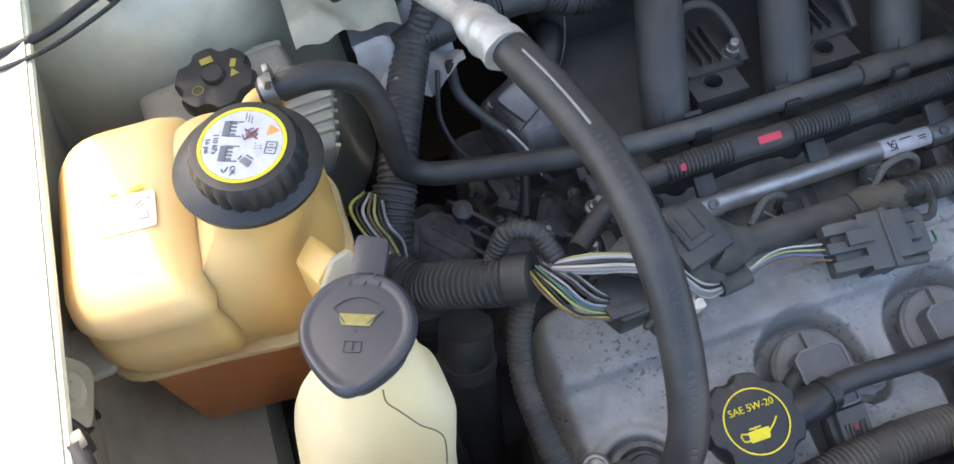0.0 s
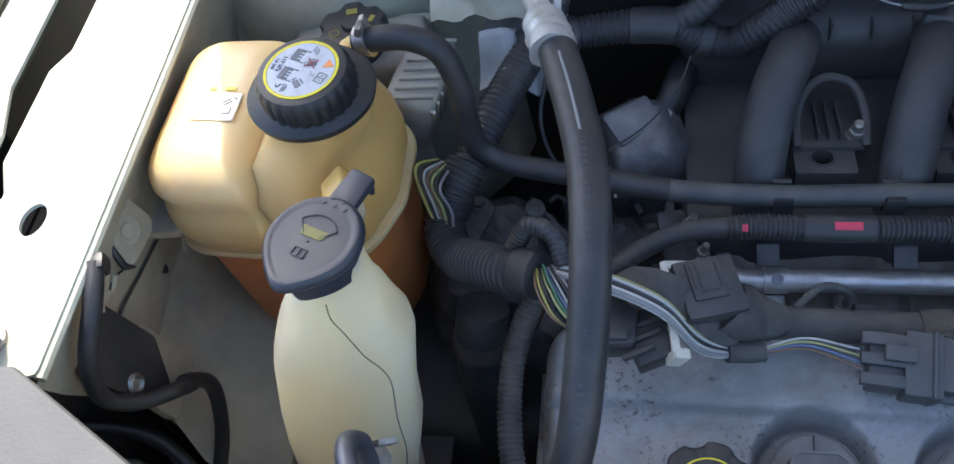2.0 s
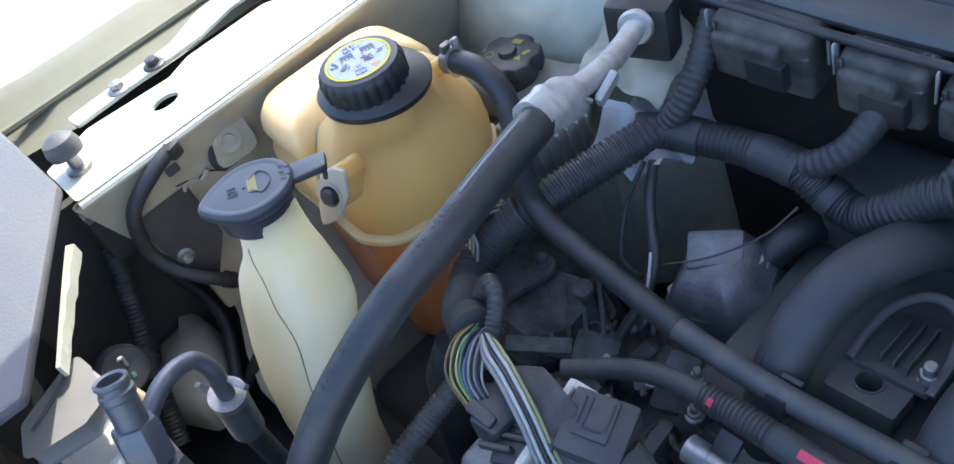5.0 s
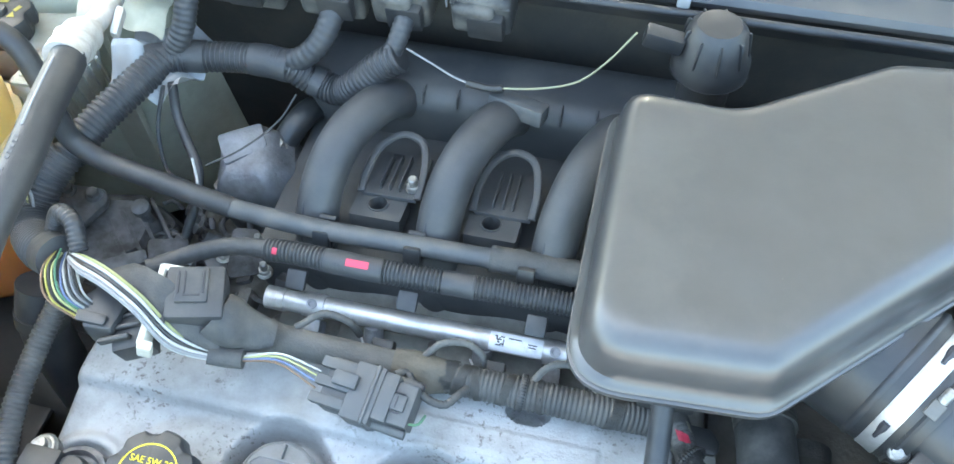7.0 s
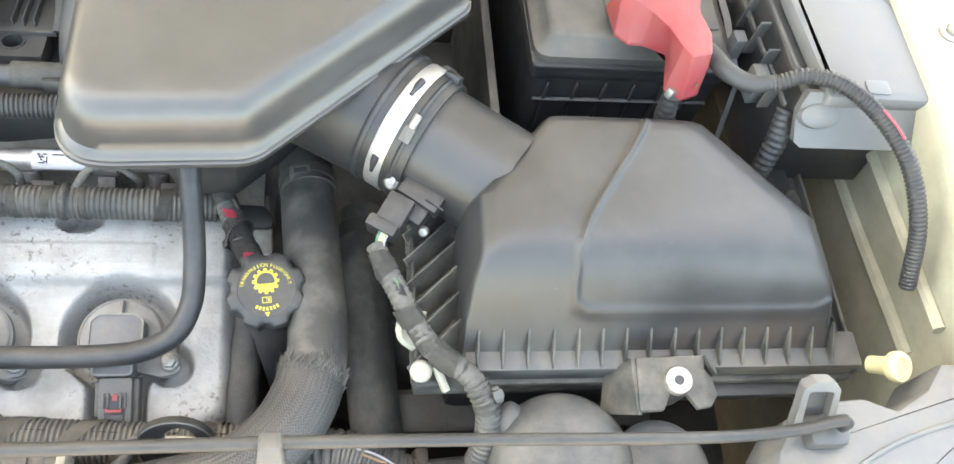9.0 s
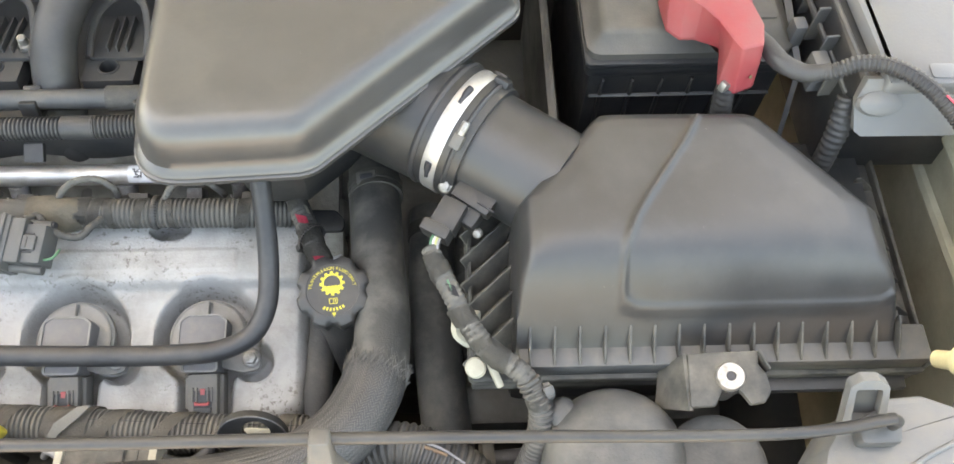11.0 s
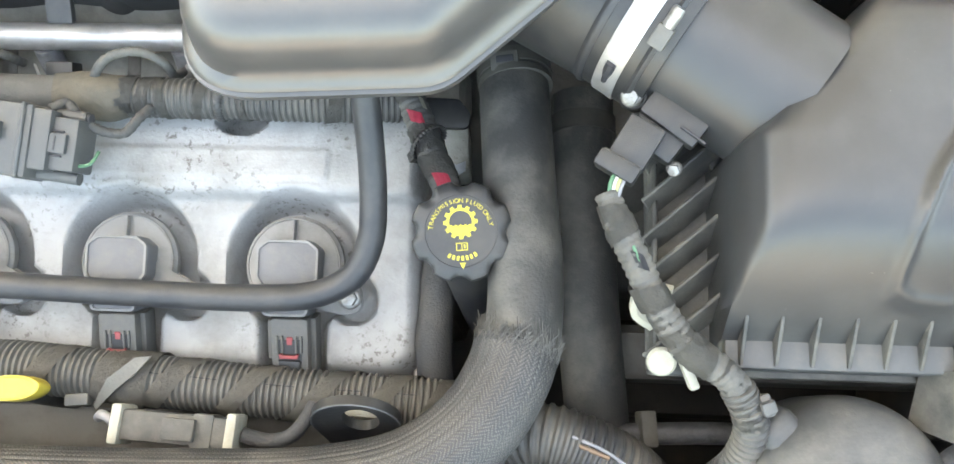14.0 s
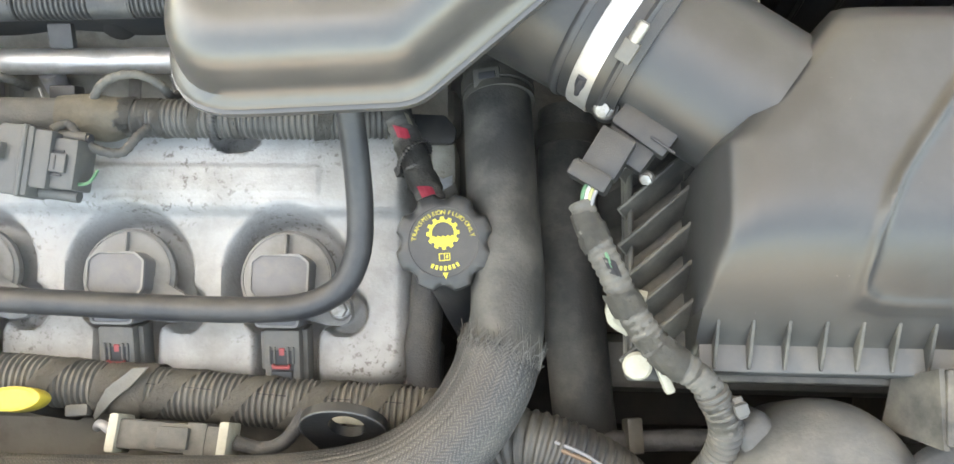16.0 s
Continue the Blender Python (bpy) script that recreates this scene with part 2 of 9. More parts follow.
# ---- materials ----
def mat(name, col, rough=0.5, metal=0.0, var=0.12, scale=60, bump=0.15, bscale=500, dirt=None, amount=0.5, dscale=14, dlow=0.45, dhigh=0.7,
        sss=0.0, spec=0.5, rvar=0.15, coat=0.0, speck=None, sscale=160, slow=0.70, ddetail=8, drough=0.65, patch=0.0, sradius=(0.035, 0.02, 0.008)):
    m = bpy.data.materials.new(name)
    m.use_nodes = True
    nt = m.node_tree
    N, L = nt.nodes, nt.links
    b = N["Principled BSDF"]
    co = N.new("ShaderNodeTexCoord")
    n1 = N.new("ShaderNodeTexNoise")
    n1.inputs["Scale"].default_value, n1.inputs["Detail"].default_value = scale, 5
    L.new(co.outputs["Object"], n1.inputs["Vector"])
    mix = N.new("ShaderNodeMix")
    mix.data_type = "RGBA"
    c = Vector(col)
    mix.inputs["A"].default_value = (*[max(0, v * (1 - var)) for v in c], 1)
    mix.inputs["B"].default_value = (*[min(1, v * (1 + var)) for v in c], 1)
    L.new(n1.outputs["Fac"], mix.inputs["Factor"])
    out = mix.outputs["Result"]
    rr = N.new("ShaderNodeMapRange")
    rr.inputs["To Min"].default_value, rr.inputs["To Max"].default_value = max(0.03, rough - rvar), min(1, rough + rvar)
    L.new(n1.outputs["Fac"], rr.inputs["Value"])
    rough_out = rr.outputs[0]
    if dirt:
        n2 = N.new("ShaderNodeTexNoise")
        n2.inputs["Scale"].default_value, n2.inputs["Detail"].default_value, n2.inputs["Roughness"].default_value = dscale, ddetail, drough
        L.new(co.outputs["Object"], n2.inputs["Vector"])
        mr = N.new("ShaderNodeMapRange")
        mr.inputs["From Min"].default_value, mr.inputs["From Max"].default_value, mr.inputs["To Max"].default_value = dlow, dhigh, amount
        L.new(n2.outputs["Fac"], mr.inputs["Value"])
        m2 = N.new("ShaderNodeMix")
        m2.data_type = "RGBA"
        m2.inputs["B"].default_value = (*dirt, 1)
        L.new(out, m2.inputs["A"])
        L.new(mr.outputs[0], m2.inputs["Factor"])
        out = m2.outputs["Result"]
        ad = N.new("ShaderNodeMath")
        ad.operation, ad.use_clamp = "MULTIPLY_ADD", True
        ad.inputs[1].default_value = 0.35
        L.new(mr.outputs[0], ad.inputs[0])
        L.new(rough_out, ad.inputs[2])
        rough_out = ad.outputs[0]
    if speck:
        n4 = N.new("ShaderNodeTexNoise")
        n4.inputs["Scale"].default_value, n4.inputs["Detail"].default_value, n4.inputs["Roughness"].default_value = sscale, 6, 0.7
        L.new(co.outputs["Object"], n4.inputs["Vector"])
        m4 = N.new("ShaderNodeMapRange")
        m4.inputs["From Min"].default_value, m4.inputs["From Max"].default_value, m4.inputs["To Max"].default_value = slow, slow + 0.05, 0.7
        L.new(n4.outputs["Fac"], m4.inputs["Value"])
        speck_out = m4.outputs[0]
        if patch:
            n5 = N.new("ShaderNodeTexNoise")
            n5.inputs["Scale"].default_value, n5.inputs["Detail"].default_value = patch, 3
            L.new(co.outputs["Object"], n5.inputs["Vector"])
            m6, mu = N.new("ShaderNodeMapRange"), N.new("ShaderNodeMath")
            m6.inputs["From Min"].default_value, m6.inputs["From Max"].default_value = 0.46, 0.60
            mu.operation = "MULTIPLY"
            L.new(n5.outputs["Fac"], m6.inputs["Value"])
            L.new(m6.outputs[0], mu.inputs[0])
            L.new(speck_out, mu.inputs[1])
            speck_out = mu.outputs[0]
        m5 = N.new("ShaderNodeMix")
        m5.data_type = "RGBA"
        m5.inputs["B"].default_value = (*speck, 1)
        L.new(out, m5.inputs["A"])
        L.new(speck_out, m5.inputs["Factor"])
        out = m5.outputs["Result"]
    L.new(out, b.inputs["Base Color"])
    L.new(rough_out, b.inputs["Roughness"])
    b.inputs["Metallic"].default_value = metal
    b.inputs["Specular IOR Level"].default_value = spec
    b.inputs["Coat Weight"].default_value = coat
    if sss:
        b.inputs["Subsurface Weight"].default_value = sss
        b.inputs["Subsurface Radius"].default_value = sradius
        b.inputs["Subsurface Scale"].default_value = 1.0
    if bump:
        n3 = N.new("ShaderNodeTexNoise")
        n3.inputs["Scale"].default_value, n3.inputs["Detail"].default_value = bscale, 3
        L.new(co.outputs["Object"], n3.inputs["Vector"])
        bp = N.new("ShaderNodeBump")
        bp.inputs["Strength"].default_value, bp.inputs["Distance"].default_value = bump, 0.001
        L.new(n3.outputs["Fac"], bp.inputs["Height"])
        L.new(bp.outputs[0], b.inputs["Normal"])
    return m


DUST = (0.22, 0.19, 0.15)
BLACK = mat("black_plastic", (0.022, 0.023, 0.025), 0.42, bump=0.12, bscale=1500, dirt=DUST, amount=0.16, dscale=18)
LID = mat("satin_black_plastic", (0.046, 0.046, 0.047), 0.31, spec=0.8, var=0.22, scale=45, bump=0.05, bscale=260, rvar=0.06, dirt=(0.13, 0.122, 0.108), amount=0.26, dscale=11, dlow=0.50, dhigh=0.74, ddetail=7, speck=(0.30, 0.29, 0.27), sscale=300, slow=0.715)
BOXP = mat("worn_black_plastic", (0.034, 0.0345, 0.036), 0.38, spec=0.6, var=0.22, scale=40, bump=0.06, bscale=260, rvar=0.06, dirt=(0.115, 0.108, 0.096), amount=0.26, dscale=10, dlow=0.48, dhigh=0.74, ddetail=7, speck=(0.24, 0.23, 0.21), sscale=300, slow=0.70)
WASHCAP = mat("faded_black_cap_plastic", (0.038, 0.041, 0.053), 0.38, bump=0.06, bscale=1500, dirt=(0.1, 0.095, 0.09), amount=0.1, dscale=30, ddetail=3)
RUBBER = mat("black_rubber", (0.026, 0.027, 0.03), 0.44, bump=0.15, bscale=900, dirt=(0.16, 0.145, 0.125), amount=0.2, dscale=25, ddetail=4)
GRIMEHOSE = mat("grimy_rubber", (0.040, 0.040, 0.039), 0.56, var=0.3, scale=40, bump=0.3, bscale=600, dirt=(0.165, 0.154, 0.136), amount=0.7, dscale=26, dlow=0.42, dhigh=0.68, ddetail=7)
CLAMP = mat("dull_clamp_steel", (0.13, 0.125, 0.115), 0.5, metal=0.5, var=0.25, scale=150, bump=0.2, dirt=(0.16, 0.145, 0.12), amount=0.6, dscale=60)
LOOM = mat("dusty_conduit", (0.035, 0.035, 0.037), 0.45, bump=0.15, bscale=900, dirt=(0.20, 0.183, 0.152), amount=0.5, dscale=26, dlow=0.38, dhigh=0.72)
GREYLOOM = mat("greyed_conduit", (0.05, 0.049, 0.047), 0.5, bump=0.25, bscale=800, dirt=(0.18, 0.167, 0.145), amount=0.45, dscale=26, dlow=0.4, dhigh=0.75)
CLEANLOOM = mat("conduit_plastic", (0.033, 0.034, 0.037), 0.42, bump=0.15, bscale=900, dirt=(0.15, 0.135, 0.115), amount=0.3, dscale=24, dlow=0.45, dhigh=0.8)
CLEANTAPE = mat("vinyl_tape", (0.036, 0.037, 0.04), 0.5, bump=0.3, bscale=500, dirt=(0.15, 0.135, 0.115), amount=0.25, dscale=24)
HOODP = mat("hood_underside_paint", (0.50, 0.505, 0.50), 0.4, var=0.06, scale=8, bump=0.05, bscale=150, dirt=(0.3, 0.29, 0.27), amount=0.3, dscale=6)
DUSTTAPE = mat("dusty_cloth_tape", (0.125, 0.116, 0.102), 0.75, bump=0.5, bscale=700, dirt=(0.20, 0.182, 0.15), amount=0.55, dscale=28, dlow=0.4, dhigh=0.7)
TAPETAIL = mat("pale_tape_back", (0.125, 0.123, 0.113), 0.7, bump=0.3, bscale=500, dirt=(0.11, 0.10, 0.085), amount=0.5, dscale=80)
DUSTLOOM = mat("dust_caked_conduit", (0.085, 0.081, 0.074), 0.55, bump=0.2, bscale=900, dirt=(0.20, 0.185, 0.158), amount=0.6, dscale=30, dlow=0.36, dhigh=0.7)
TAPE = mat("cloth_tape", (0.04, 0.04, 0.042), 0.7, bump=0.5, bscale=700, dirt=(0.205, 0.187, 0.155), amount=0.4, dscale=20)
GREYTAPE = mat("greyed_cloth_tape", (0.075, 0.073, 0.069), 0.7, bump=0.5, bscale=600, var=0.2, scale=80, dirt=(0.17, 0.158, 0.135), amount=0.5, dscale=32)
BROWNTAPE = mat("brown_caked_tape", (0.085, 0.075, 0.060), 0.8, bump=0.7, bscale=420, var=0.25, scale=60, dirt=(0.165, 0.145, 0.112), amount=0.6, dscale=30)
ALU = mat("cast_aluminium", (0.36, 0.358, 0.352), 0.60, metal=0.1, var=0.16, scale=70, bump=0.45, bscale=420, dirt=(0.215, 0.205, 0.19), amount=0.65, dscale=20, dlow=0.44, dhigh=0.66, speck=(0.075, 0.06, 0.048), sscale=210, slow=0.555, patch=16)
SHINY = mat("worn_aluminium", (0.50, 0.50, 0.52), 0.4, metal=0.7, var=0.2, scale=60, bump=0.4, bscale=300, dirt=(0.10, 0.09, 0.08), amount=0.6, dscale=30, dlow=0.5, dhigh=0.7)
ALU_DARK = mat("grimy_aluminium", (0.28, 0.28, 0.29), 0.55, metal=0.5, var=0.25, scale=40, bump=0.5, bscale=300, dirt=(0.06, 0.05, 0.045), amount=0.8, dscale=22, dlow=0.4, dhigh=0.62)
STEEL = mat("bright_steel", (0.56, 0.555, 0.55), 0.44, metal=0.8, var=0.12, bump=0.1, dirt=(0.25, 0.23, 0.2), amount=0.45, dscale=50)
ZINC = mat("zinc_bolt", (0.36, 0.35, 0.335), 0.45, metal=0.85, var=0.2, dirt=(0.12, 0.10, 0.07), amount=0.5, dscale=200)
LINE = mat("grey_anodised_line", (0.12, 0.128, 0.145), 0.42, metal=0.5, var=0.2, scale=90, bump=0.2, dirt=(0.26, 0.24, 0.2), amount=0.4, dscale=80, dlow=0.5, dhigh=0.68)
DUSTY = mat("dusty_black_plastic", (0.034, 0.034, 0.034), 0.55, bump=0.2, bscale=800, dirt=(0.215, 0.20, 0.17), amount=0.5, dscale=34, dlow=0.40, dhigh=0.68)
PIPE = mat("oxidised_pipe", (0.5, 0.5, 0.5), 0.5, metal=0.6, var=0.2, scale=120, bump=0.4, bscale=500, dirt=(0.32, 0.28, 0.22), amount=0.6, dscale=50)
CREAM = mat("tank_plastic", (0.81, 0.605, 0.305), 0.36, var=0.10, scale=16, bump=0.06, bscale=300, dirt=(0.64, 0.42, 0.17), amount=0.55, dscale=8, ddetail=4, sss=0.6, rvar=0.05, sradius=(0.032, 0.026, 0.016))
PALE = mat("bottle_plastic", (0.98, 0.74, 0.47), 0.38, var=0.03, scale=20, bump=0.06, bscale=300, dirt=(0.94, 0.65, 0.36), amount=0.35, dscale=14, ddetail=3, sss=1.0, rvar=0.05, sradius=(0.11, 0.105, 0.085))
MOULD = mat("mould_line_dirt", (0.20, 0.14, 0.075), 0.6, bump=0)
COOLANT = mat("tank_with_coolant", (0.62, 0.235, 0.075), 0.36, var=0.12, scale=14, bump=0.06, bscale=300, dirt=(0.42, 0.15, 0.05), amount=0.5, dscale=10, ddetail=3, sss=0.7, rvar=0.05)
def stain_shade(m, colour, low, high, axis="Z"):
    """Stain or painted shade in the plastic's colour, full at low and gone at high along one axis."""
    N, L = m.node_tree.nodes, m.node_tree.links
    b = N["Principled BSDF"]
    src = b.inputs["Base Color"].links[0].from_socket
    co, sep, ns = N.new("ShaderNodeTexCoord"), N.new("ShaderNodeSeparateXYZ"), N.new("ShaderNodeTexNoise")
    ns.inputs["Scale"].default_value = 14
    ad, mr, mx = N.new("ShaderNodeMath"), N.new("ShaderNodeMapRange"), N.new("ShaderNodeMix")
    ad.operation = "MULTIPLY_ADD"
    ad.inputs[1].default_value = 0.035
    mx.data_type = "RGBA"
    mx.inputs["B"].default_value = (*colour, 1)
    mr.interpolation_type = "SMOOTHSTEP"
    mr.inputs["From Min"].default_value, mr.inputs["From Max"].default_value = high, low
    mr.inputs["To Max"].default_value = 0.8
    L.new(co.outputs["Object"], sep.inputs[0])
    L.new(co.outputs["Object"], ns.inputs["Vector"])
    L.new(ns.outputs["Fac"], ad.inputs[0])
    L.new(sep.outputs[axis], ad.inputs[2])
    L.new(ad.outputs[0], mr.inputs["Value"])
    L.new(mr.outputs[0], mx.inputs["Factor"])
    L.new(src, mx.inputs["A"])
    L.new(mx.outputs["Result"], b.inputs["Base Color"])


stain_shade(CREAM, (0.61, 0.36, 0.11), 0.922, 1.030)
# Shade painted into the tank colour: its engine side is deeper orange than the sunny side.
stain_shade(CREAM, (0.66, 0.40, 0.115), -0.405, -0.505, "X")
SEAM = mat("tank_seam", (0.68, 0.50, 0.26), 0.42, bump=0.1, sss=0.3, dirt=(0.45, 0.30, 0.14), amount=0.45, dscale=25)
PAINT = mat("pale_body_paint", (0.56, 0.57, 0.455), 0.32, var=0.05, scale=12, bump=0.05, bscale=200, dirt=(0.30, 0.26, 0.18), amount=0.5, dscale=14, coat=0.3)
APRON = mat("dusty_inner_paint", (0.46, 0.44, 0.335), 0.5, var=0.16, scale=22, bump=0.15, bscale=250, dirt=(0.24, 0.21, 0.155), amount=0.66, dscale=13, dlow=0.40, dhigh=0.7)
FADEYEL = mat("faded_yellow_print", (0.52, 0.44, 0.05), 0.55, bump=0, var=0.3, scale=300)
YELLOW = mat("yellow_print", (0.75, 0.62, 0.03), 0.5, bump=0, var=0.15, scale=300)
YPLAST = mat("yellow_plastic", (0.46, 0.35, 0.05), 0.45, bump=0.05, dirt=(0.26, 0.2, 0.1), amount=0.4)
WHITE = mat("white_label", (0.75, 0.76, 0.78), 0.4, bump=0, dirt=(0.4, 0.38, 0.34), amount=0.5, dscale=120, dlow=0.55, dhigh=0.7)
WPLAST = mat("white_plastic", (0.56, 0.54, 0.47), 0.45, bump=0.05, dirt=(0.3, 0.26, 0.19), amount=0.5, dscale=60)
INK = mat("black_print", (0.03, 0.03, 0.035), 0.5, bump=0)
REDT = mat("red_tape", (0.55, 0.045, 0.085), 0.5, bump=0.2, var=0.2)
ORANGE = mat("orange_print", (0.85, 0.30, 0.08), 0.5, bump=0)
# The pinkish dirt film paints haze into the red.
REDP = mat("red_plastic", (0.275, 0.034, 0.042), 0.5, var=0.15, bump=0.12, dirt=(0.23, 0.105, 0.095), amount=0.55, dscale=26, dlow=0.35, dhigh=0.7)
GREYP = mat("grey_plastic", (0.066, 0.068, 0.07), 0.5, bump=0.1, dirt=DUST, amount=0.3, dscale=30)
DOMEP = mat("dusty_dome_plastic", (0.048, 0.050, 0.052), 0.46, var=0.25, scale=70, bump=0.25, bscale=450, dirt=(0.15, 0.142, 0.128), amount=0.6, dscale=26, dlow=0.42, dhigh=0.66)
WEDGE = mat("wedge_plastic", (0.20, 0.195, 0.185), 0.55, var=0.2, scale=50, bump=0.15, dirt=DUST, amount=0.4, dscale=25)
MGREY = mat("mid_grey_plastic", (0.11, 0.115, 0.12), 0.5, bump=0.1, dirt=DUST, amount=0.4, dscale=25)
COILP = mat("dusty_coil_plastic", (0.21, 0.205, 0.20), 0.55, bump=0.15, var=0.15, dirt=(0.10, 0.09, 0.075), amount=0.5, dscale=45)
CAST = mat("dark_casting", (0.10, 0.10, 0.105), 0.55, metal=0.35, var=0.3, scale=60, bump=0.5, bscale=350, dirt=(0.035, 0.03, 0.027), amount=0.8, dscale=35, dlow=0.4, dhigh=0.62)
LGREY = mat("light_grey_plastic", (0.27, 0.28, 0.29), 0.5, bump=0.1, dirt=DUST, amount=0.45, dscale=22)
WIREC = {c: mat("wire_" + c, v, 0.4, bump=0) for c, v in dict(white=(0.42, 0.42, 0.40), yellow=(0.40, 0.36, 0.10), green=(0.07, 0.17, 0.10), blue=(0.11, 0.15, 0.27),
                                                            lime=(0.33, 0.34, 0.15), brown=(0.16, 0.10, 0.06), grey=(0.22, 0.22, 0.23), black=(0.03, 0.03, 0.03)).items()}
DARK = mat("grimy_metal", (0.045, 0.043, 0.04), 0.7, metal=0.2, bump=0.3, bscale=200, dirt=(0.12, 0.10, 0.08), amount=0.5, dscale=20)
GRIME = mat("dusty_grey_brown_case", (0.12, 0.112, 0.10), 0.65, metal=0.15, var=0.35, scale=30, bump=0.5, bscale=220, dirt=(0.06, 0.054, 0.046), amount=0.7, dscale=16, dlow=0.42, dhigh=0.66)
GROUND = mat("worn_concrete", (0.29, 0.262, 0.25), 0.85, var=0.18, scale=3, bump=0.4, bscale=60, dirt=(0.19, 0.17, 0.155), amount=0.5, dscale=1.2)
GLASS = mat("dark_glass", (0.02, 0.025, 0.03), 0.08, bump=0, rvar=0.02)


BRAID = mat("braided_sleeve", (0.028, 0.028, 0.03), 0.5, bump=0, dirt=(0.16, 0.145, 0.125), amount=0.25, dscale=30)
THREAD = mat("pale_sleeve_thread", (0.088, 0.084, 0.078), 0.5, bump=0, var=0.3, scale=200, dirt=(0.17, 0.155, 0.135), amount=0.4, dscale=30)

# ---- the setting ----
COWL = mat("weathered_cowl_plastic", (0.062, 0.064, 0.069), 0.45, bump=0.1, bscale=600, dirt=(0.16, 0.145, 0.12), amount=0.3, dscale=9, ddetail=3)
# Pale body paint darkened to olive: dust plus the fender's shade, painted in.
OLIVE = mat("dusty_shaded_fender_paint", (0.165, 0.16, 0.10), 0.5, var=0.12, scale=14, bump=0.08, bscale=200, dirt=(0.10, 0.09, 0.06), amount=0.6, dscale=10, dlow=0.4, dhigh=0.75, ddetail=4)
def P2(*pts):
    return [Vector(p) for p in pts]


part("ground", slab(P2((-120, -120), (120, -120), (120, 120), (-120, 120)), -0.1, 0.0, 0.001), GROUND,
     label="worn pale concrete ground beside the car", category="ground", kind="structure")


def car_body():
    """Sheet metal round the engine bay."""
    rail = thing("fender_rail", (-0.6, 0.2, 0.9), "pale green painted inner fender rail with punched holes, dusty", "car panel")
    top = P2((-0.556, -0.045), (-0.556, 0.62), (-0.640, 0.62), (-0.640, 0.30), (-0.632, 0.27), (-0.632, 0.20), (-0.642, 0.18), (-0.642, 0.10), (-0.630, 0.075), (-0.638, 0.0), (-0.618, -0.045))
    part("top_flange", plate(rpoly(top, 0.004, 3), [oval(-0.601, 0.056, 0.0085, 0.012), oval(-0.604, 0.33, 0.007, 0.009), oval(-0.585, 0.45, 0.006, 0.006)], 1.022, 1.025), PAINT, rail)
    part("lip", tube([(-0.556, -0.045, 1.020), (-0.556, 0.25, 1.020), (-0.557, 0.62, 1.020)], 0.0035, 0.02, 8), PAINT, rail)
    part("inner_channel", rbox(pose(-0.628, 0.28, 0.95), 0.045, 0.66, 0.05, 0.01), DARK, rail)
    wall = [[V(-0.557, y, 1.02), V(-0.575, y + 0.015 * f, 0.97), V(-0.60, y + 0.055 * f, 0.86), V(-0.63, y + 0.075 * f, 0.70), V(-0.64, y + 0.075 * f, 0.40)] for y, f in ((-0.05, 1), (0.02, 0.5), (0.10, 0), (0.2, 0), (0.3, 0), (0.4, 0), (0.62, 0))]
    bm = rings_bm(wall, False, False)
    part("wall_apron", bm, APRON, rail, "dusty inner apron sheet")
    part("stiffener", rbox(pose(-0.588, 0.02, 0.90, 0, -10, 0), 0.012, 0.05, 0.12, 0.005), APRON, rail)
    pl = aim((-0.574, 0.004, 0.948), (1, 0, 0.24), (0, 1, 0))
    part("black_plate", slab(rpoly(P2((-0.006, 0.052), (0.021, 0.046), (0.022, -0.028), (-0.005, -0.060), (-0.018, -0.030), (-0.024, 0.020)), 0.006), 0, 0.005, 0.002, pl), RUBBER, rail, "black rubber splash plate")
    part("plate_screw", lathe([(0.0075, 0.004), (0.0075, 0.006), (0.005, 0.008), (0.003, 0.006), (0.0003, 0.006)], pl @ pose(-0.012, -0.026, 0), 18), ZINC, rail)
    seam_a = [(-0.582, 0.104, 0.928), (-0.580, 0.070, 0.936), (-0.578, 0.029, 0.943), (-0.583, 0.020, 0.920), (-0.595, 0.006, 0.869), (-0.607, 0.010, 0.808), (-0.620, 0.0, 0.740)]
    part("seam_edge", tube(seam_a, 0.0013, 0.005, 6), DARK, rail, "dark folded seam")
    panel = [(-0.5795, 0.030, 0.944), (-0.5815, 0.070, 0.937), (-0.5835, 0.102, 0.929), (-0.596, 0.098, 0.880), (-0.607, 0.060, 0.822), (-0.607, 0.014, 0.815)]
    part("raised_sheet", rings_bm([[V(x + d, y, z) for x, y, z in panel] for d in (-0.006, 0.0012, 0.002)]), APRON, rail, "overlapping dusty sheet", 25)
    part("fold", tube([(-0.572, 0.048, 0.972), (-0.575, 0.040, 0.966), (-0.574, 0.028, 0.972), (-0.577, 0.020, 0.958)], 0.0022, 0.004, 8), APRON, rail)
    part("crease", tube([(-0.59, 0.16, 0.90), (-0.597, 0.13, 0.87), (-0.606, 0.10, 0.83)], 0.003, 0.006, 8), APRON, rail)
    part("dark_slot", rbox(pose(-0.5735, 0.066, 0.963, 0, -16, 0), 0.004, 0.015, 0.007, 0.002), INK, rail, "dark slot in the sheet")
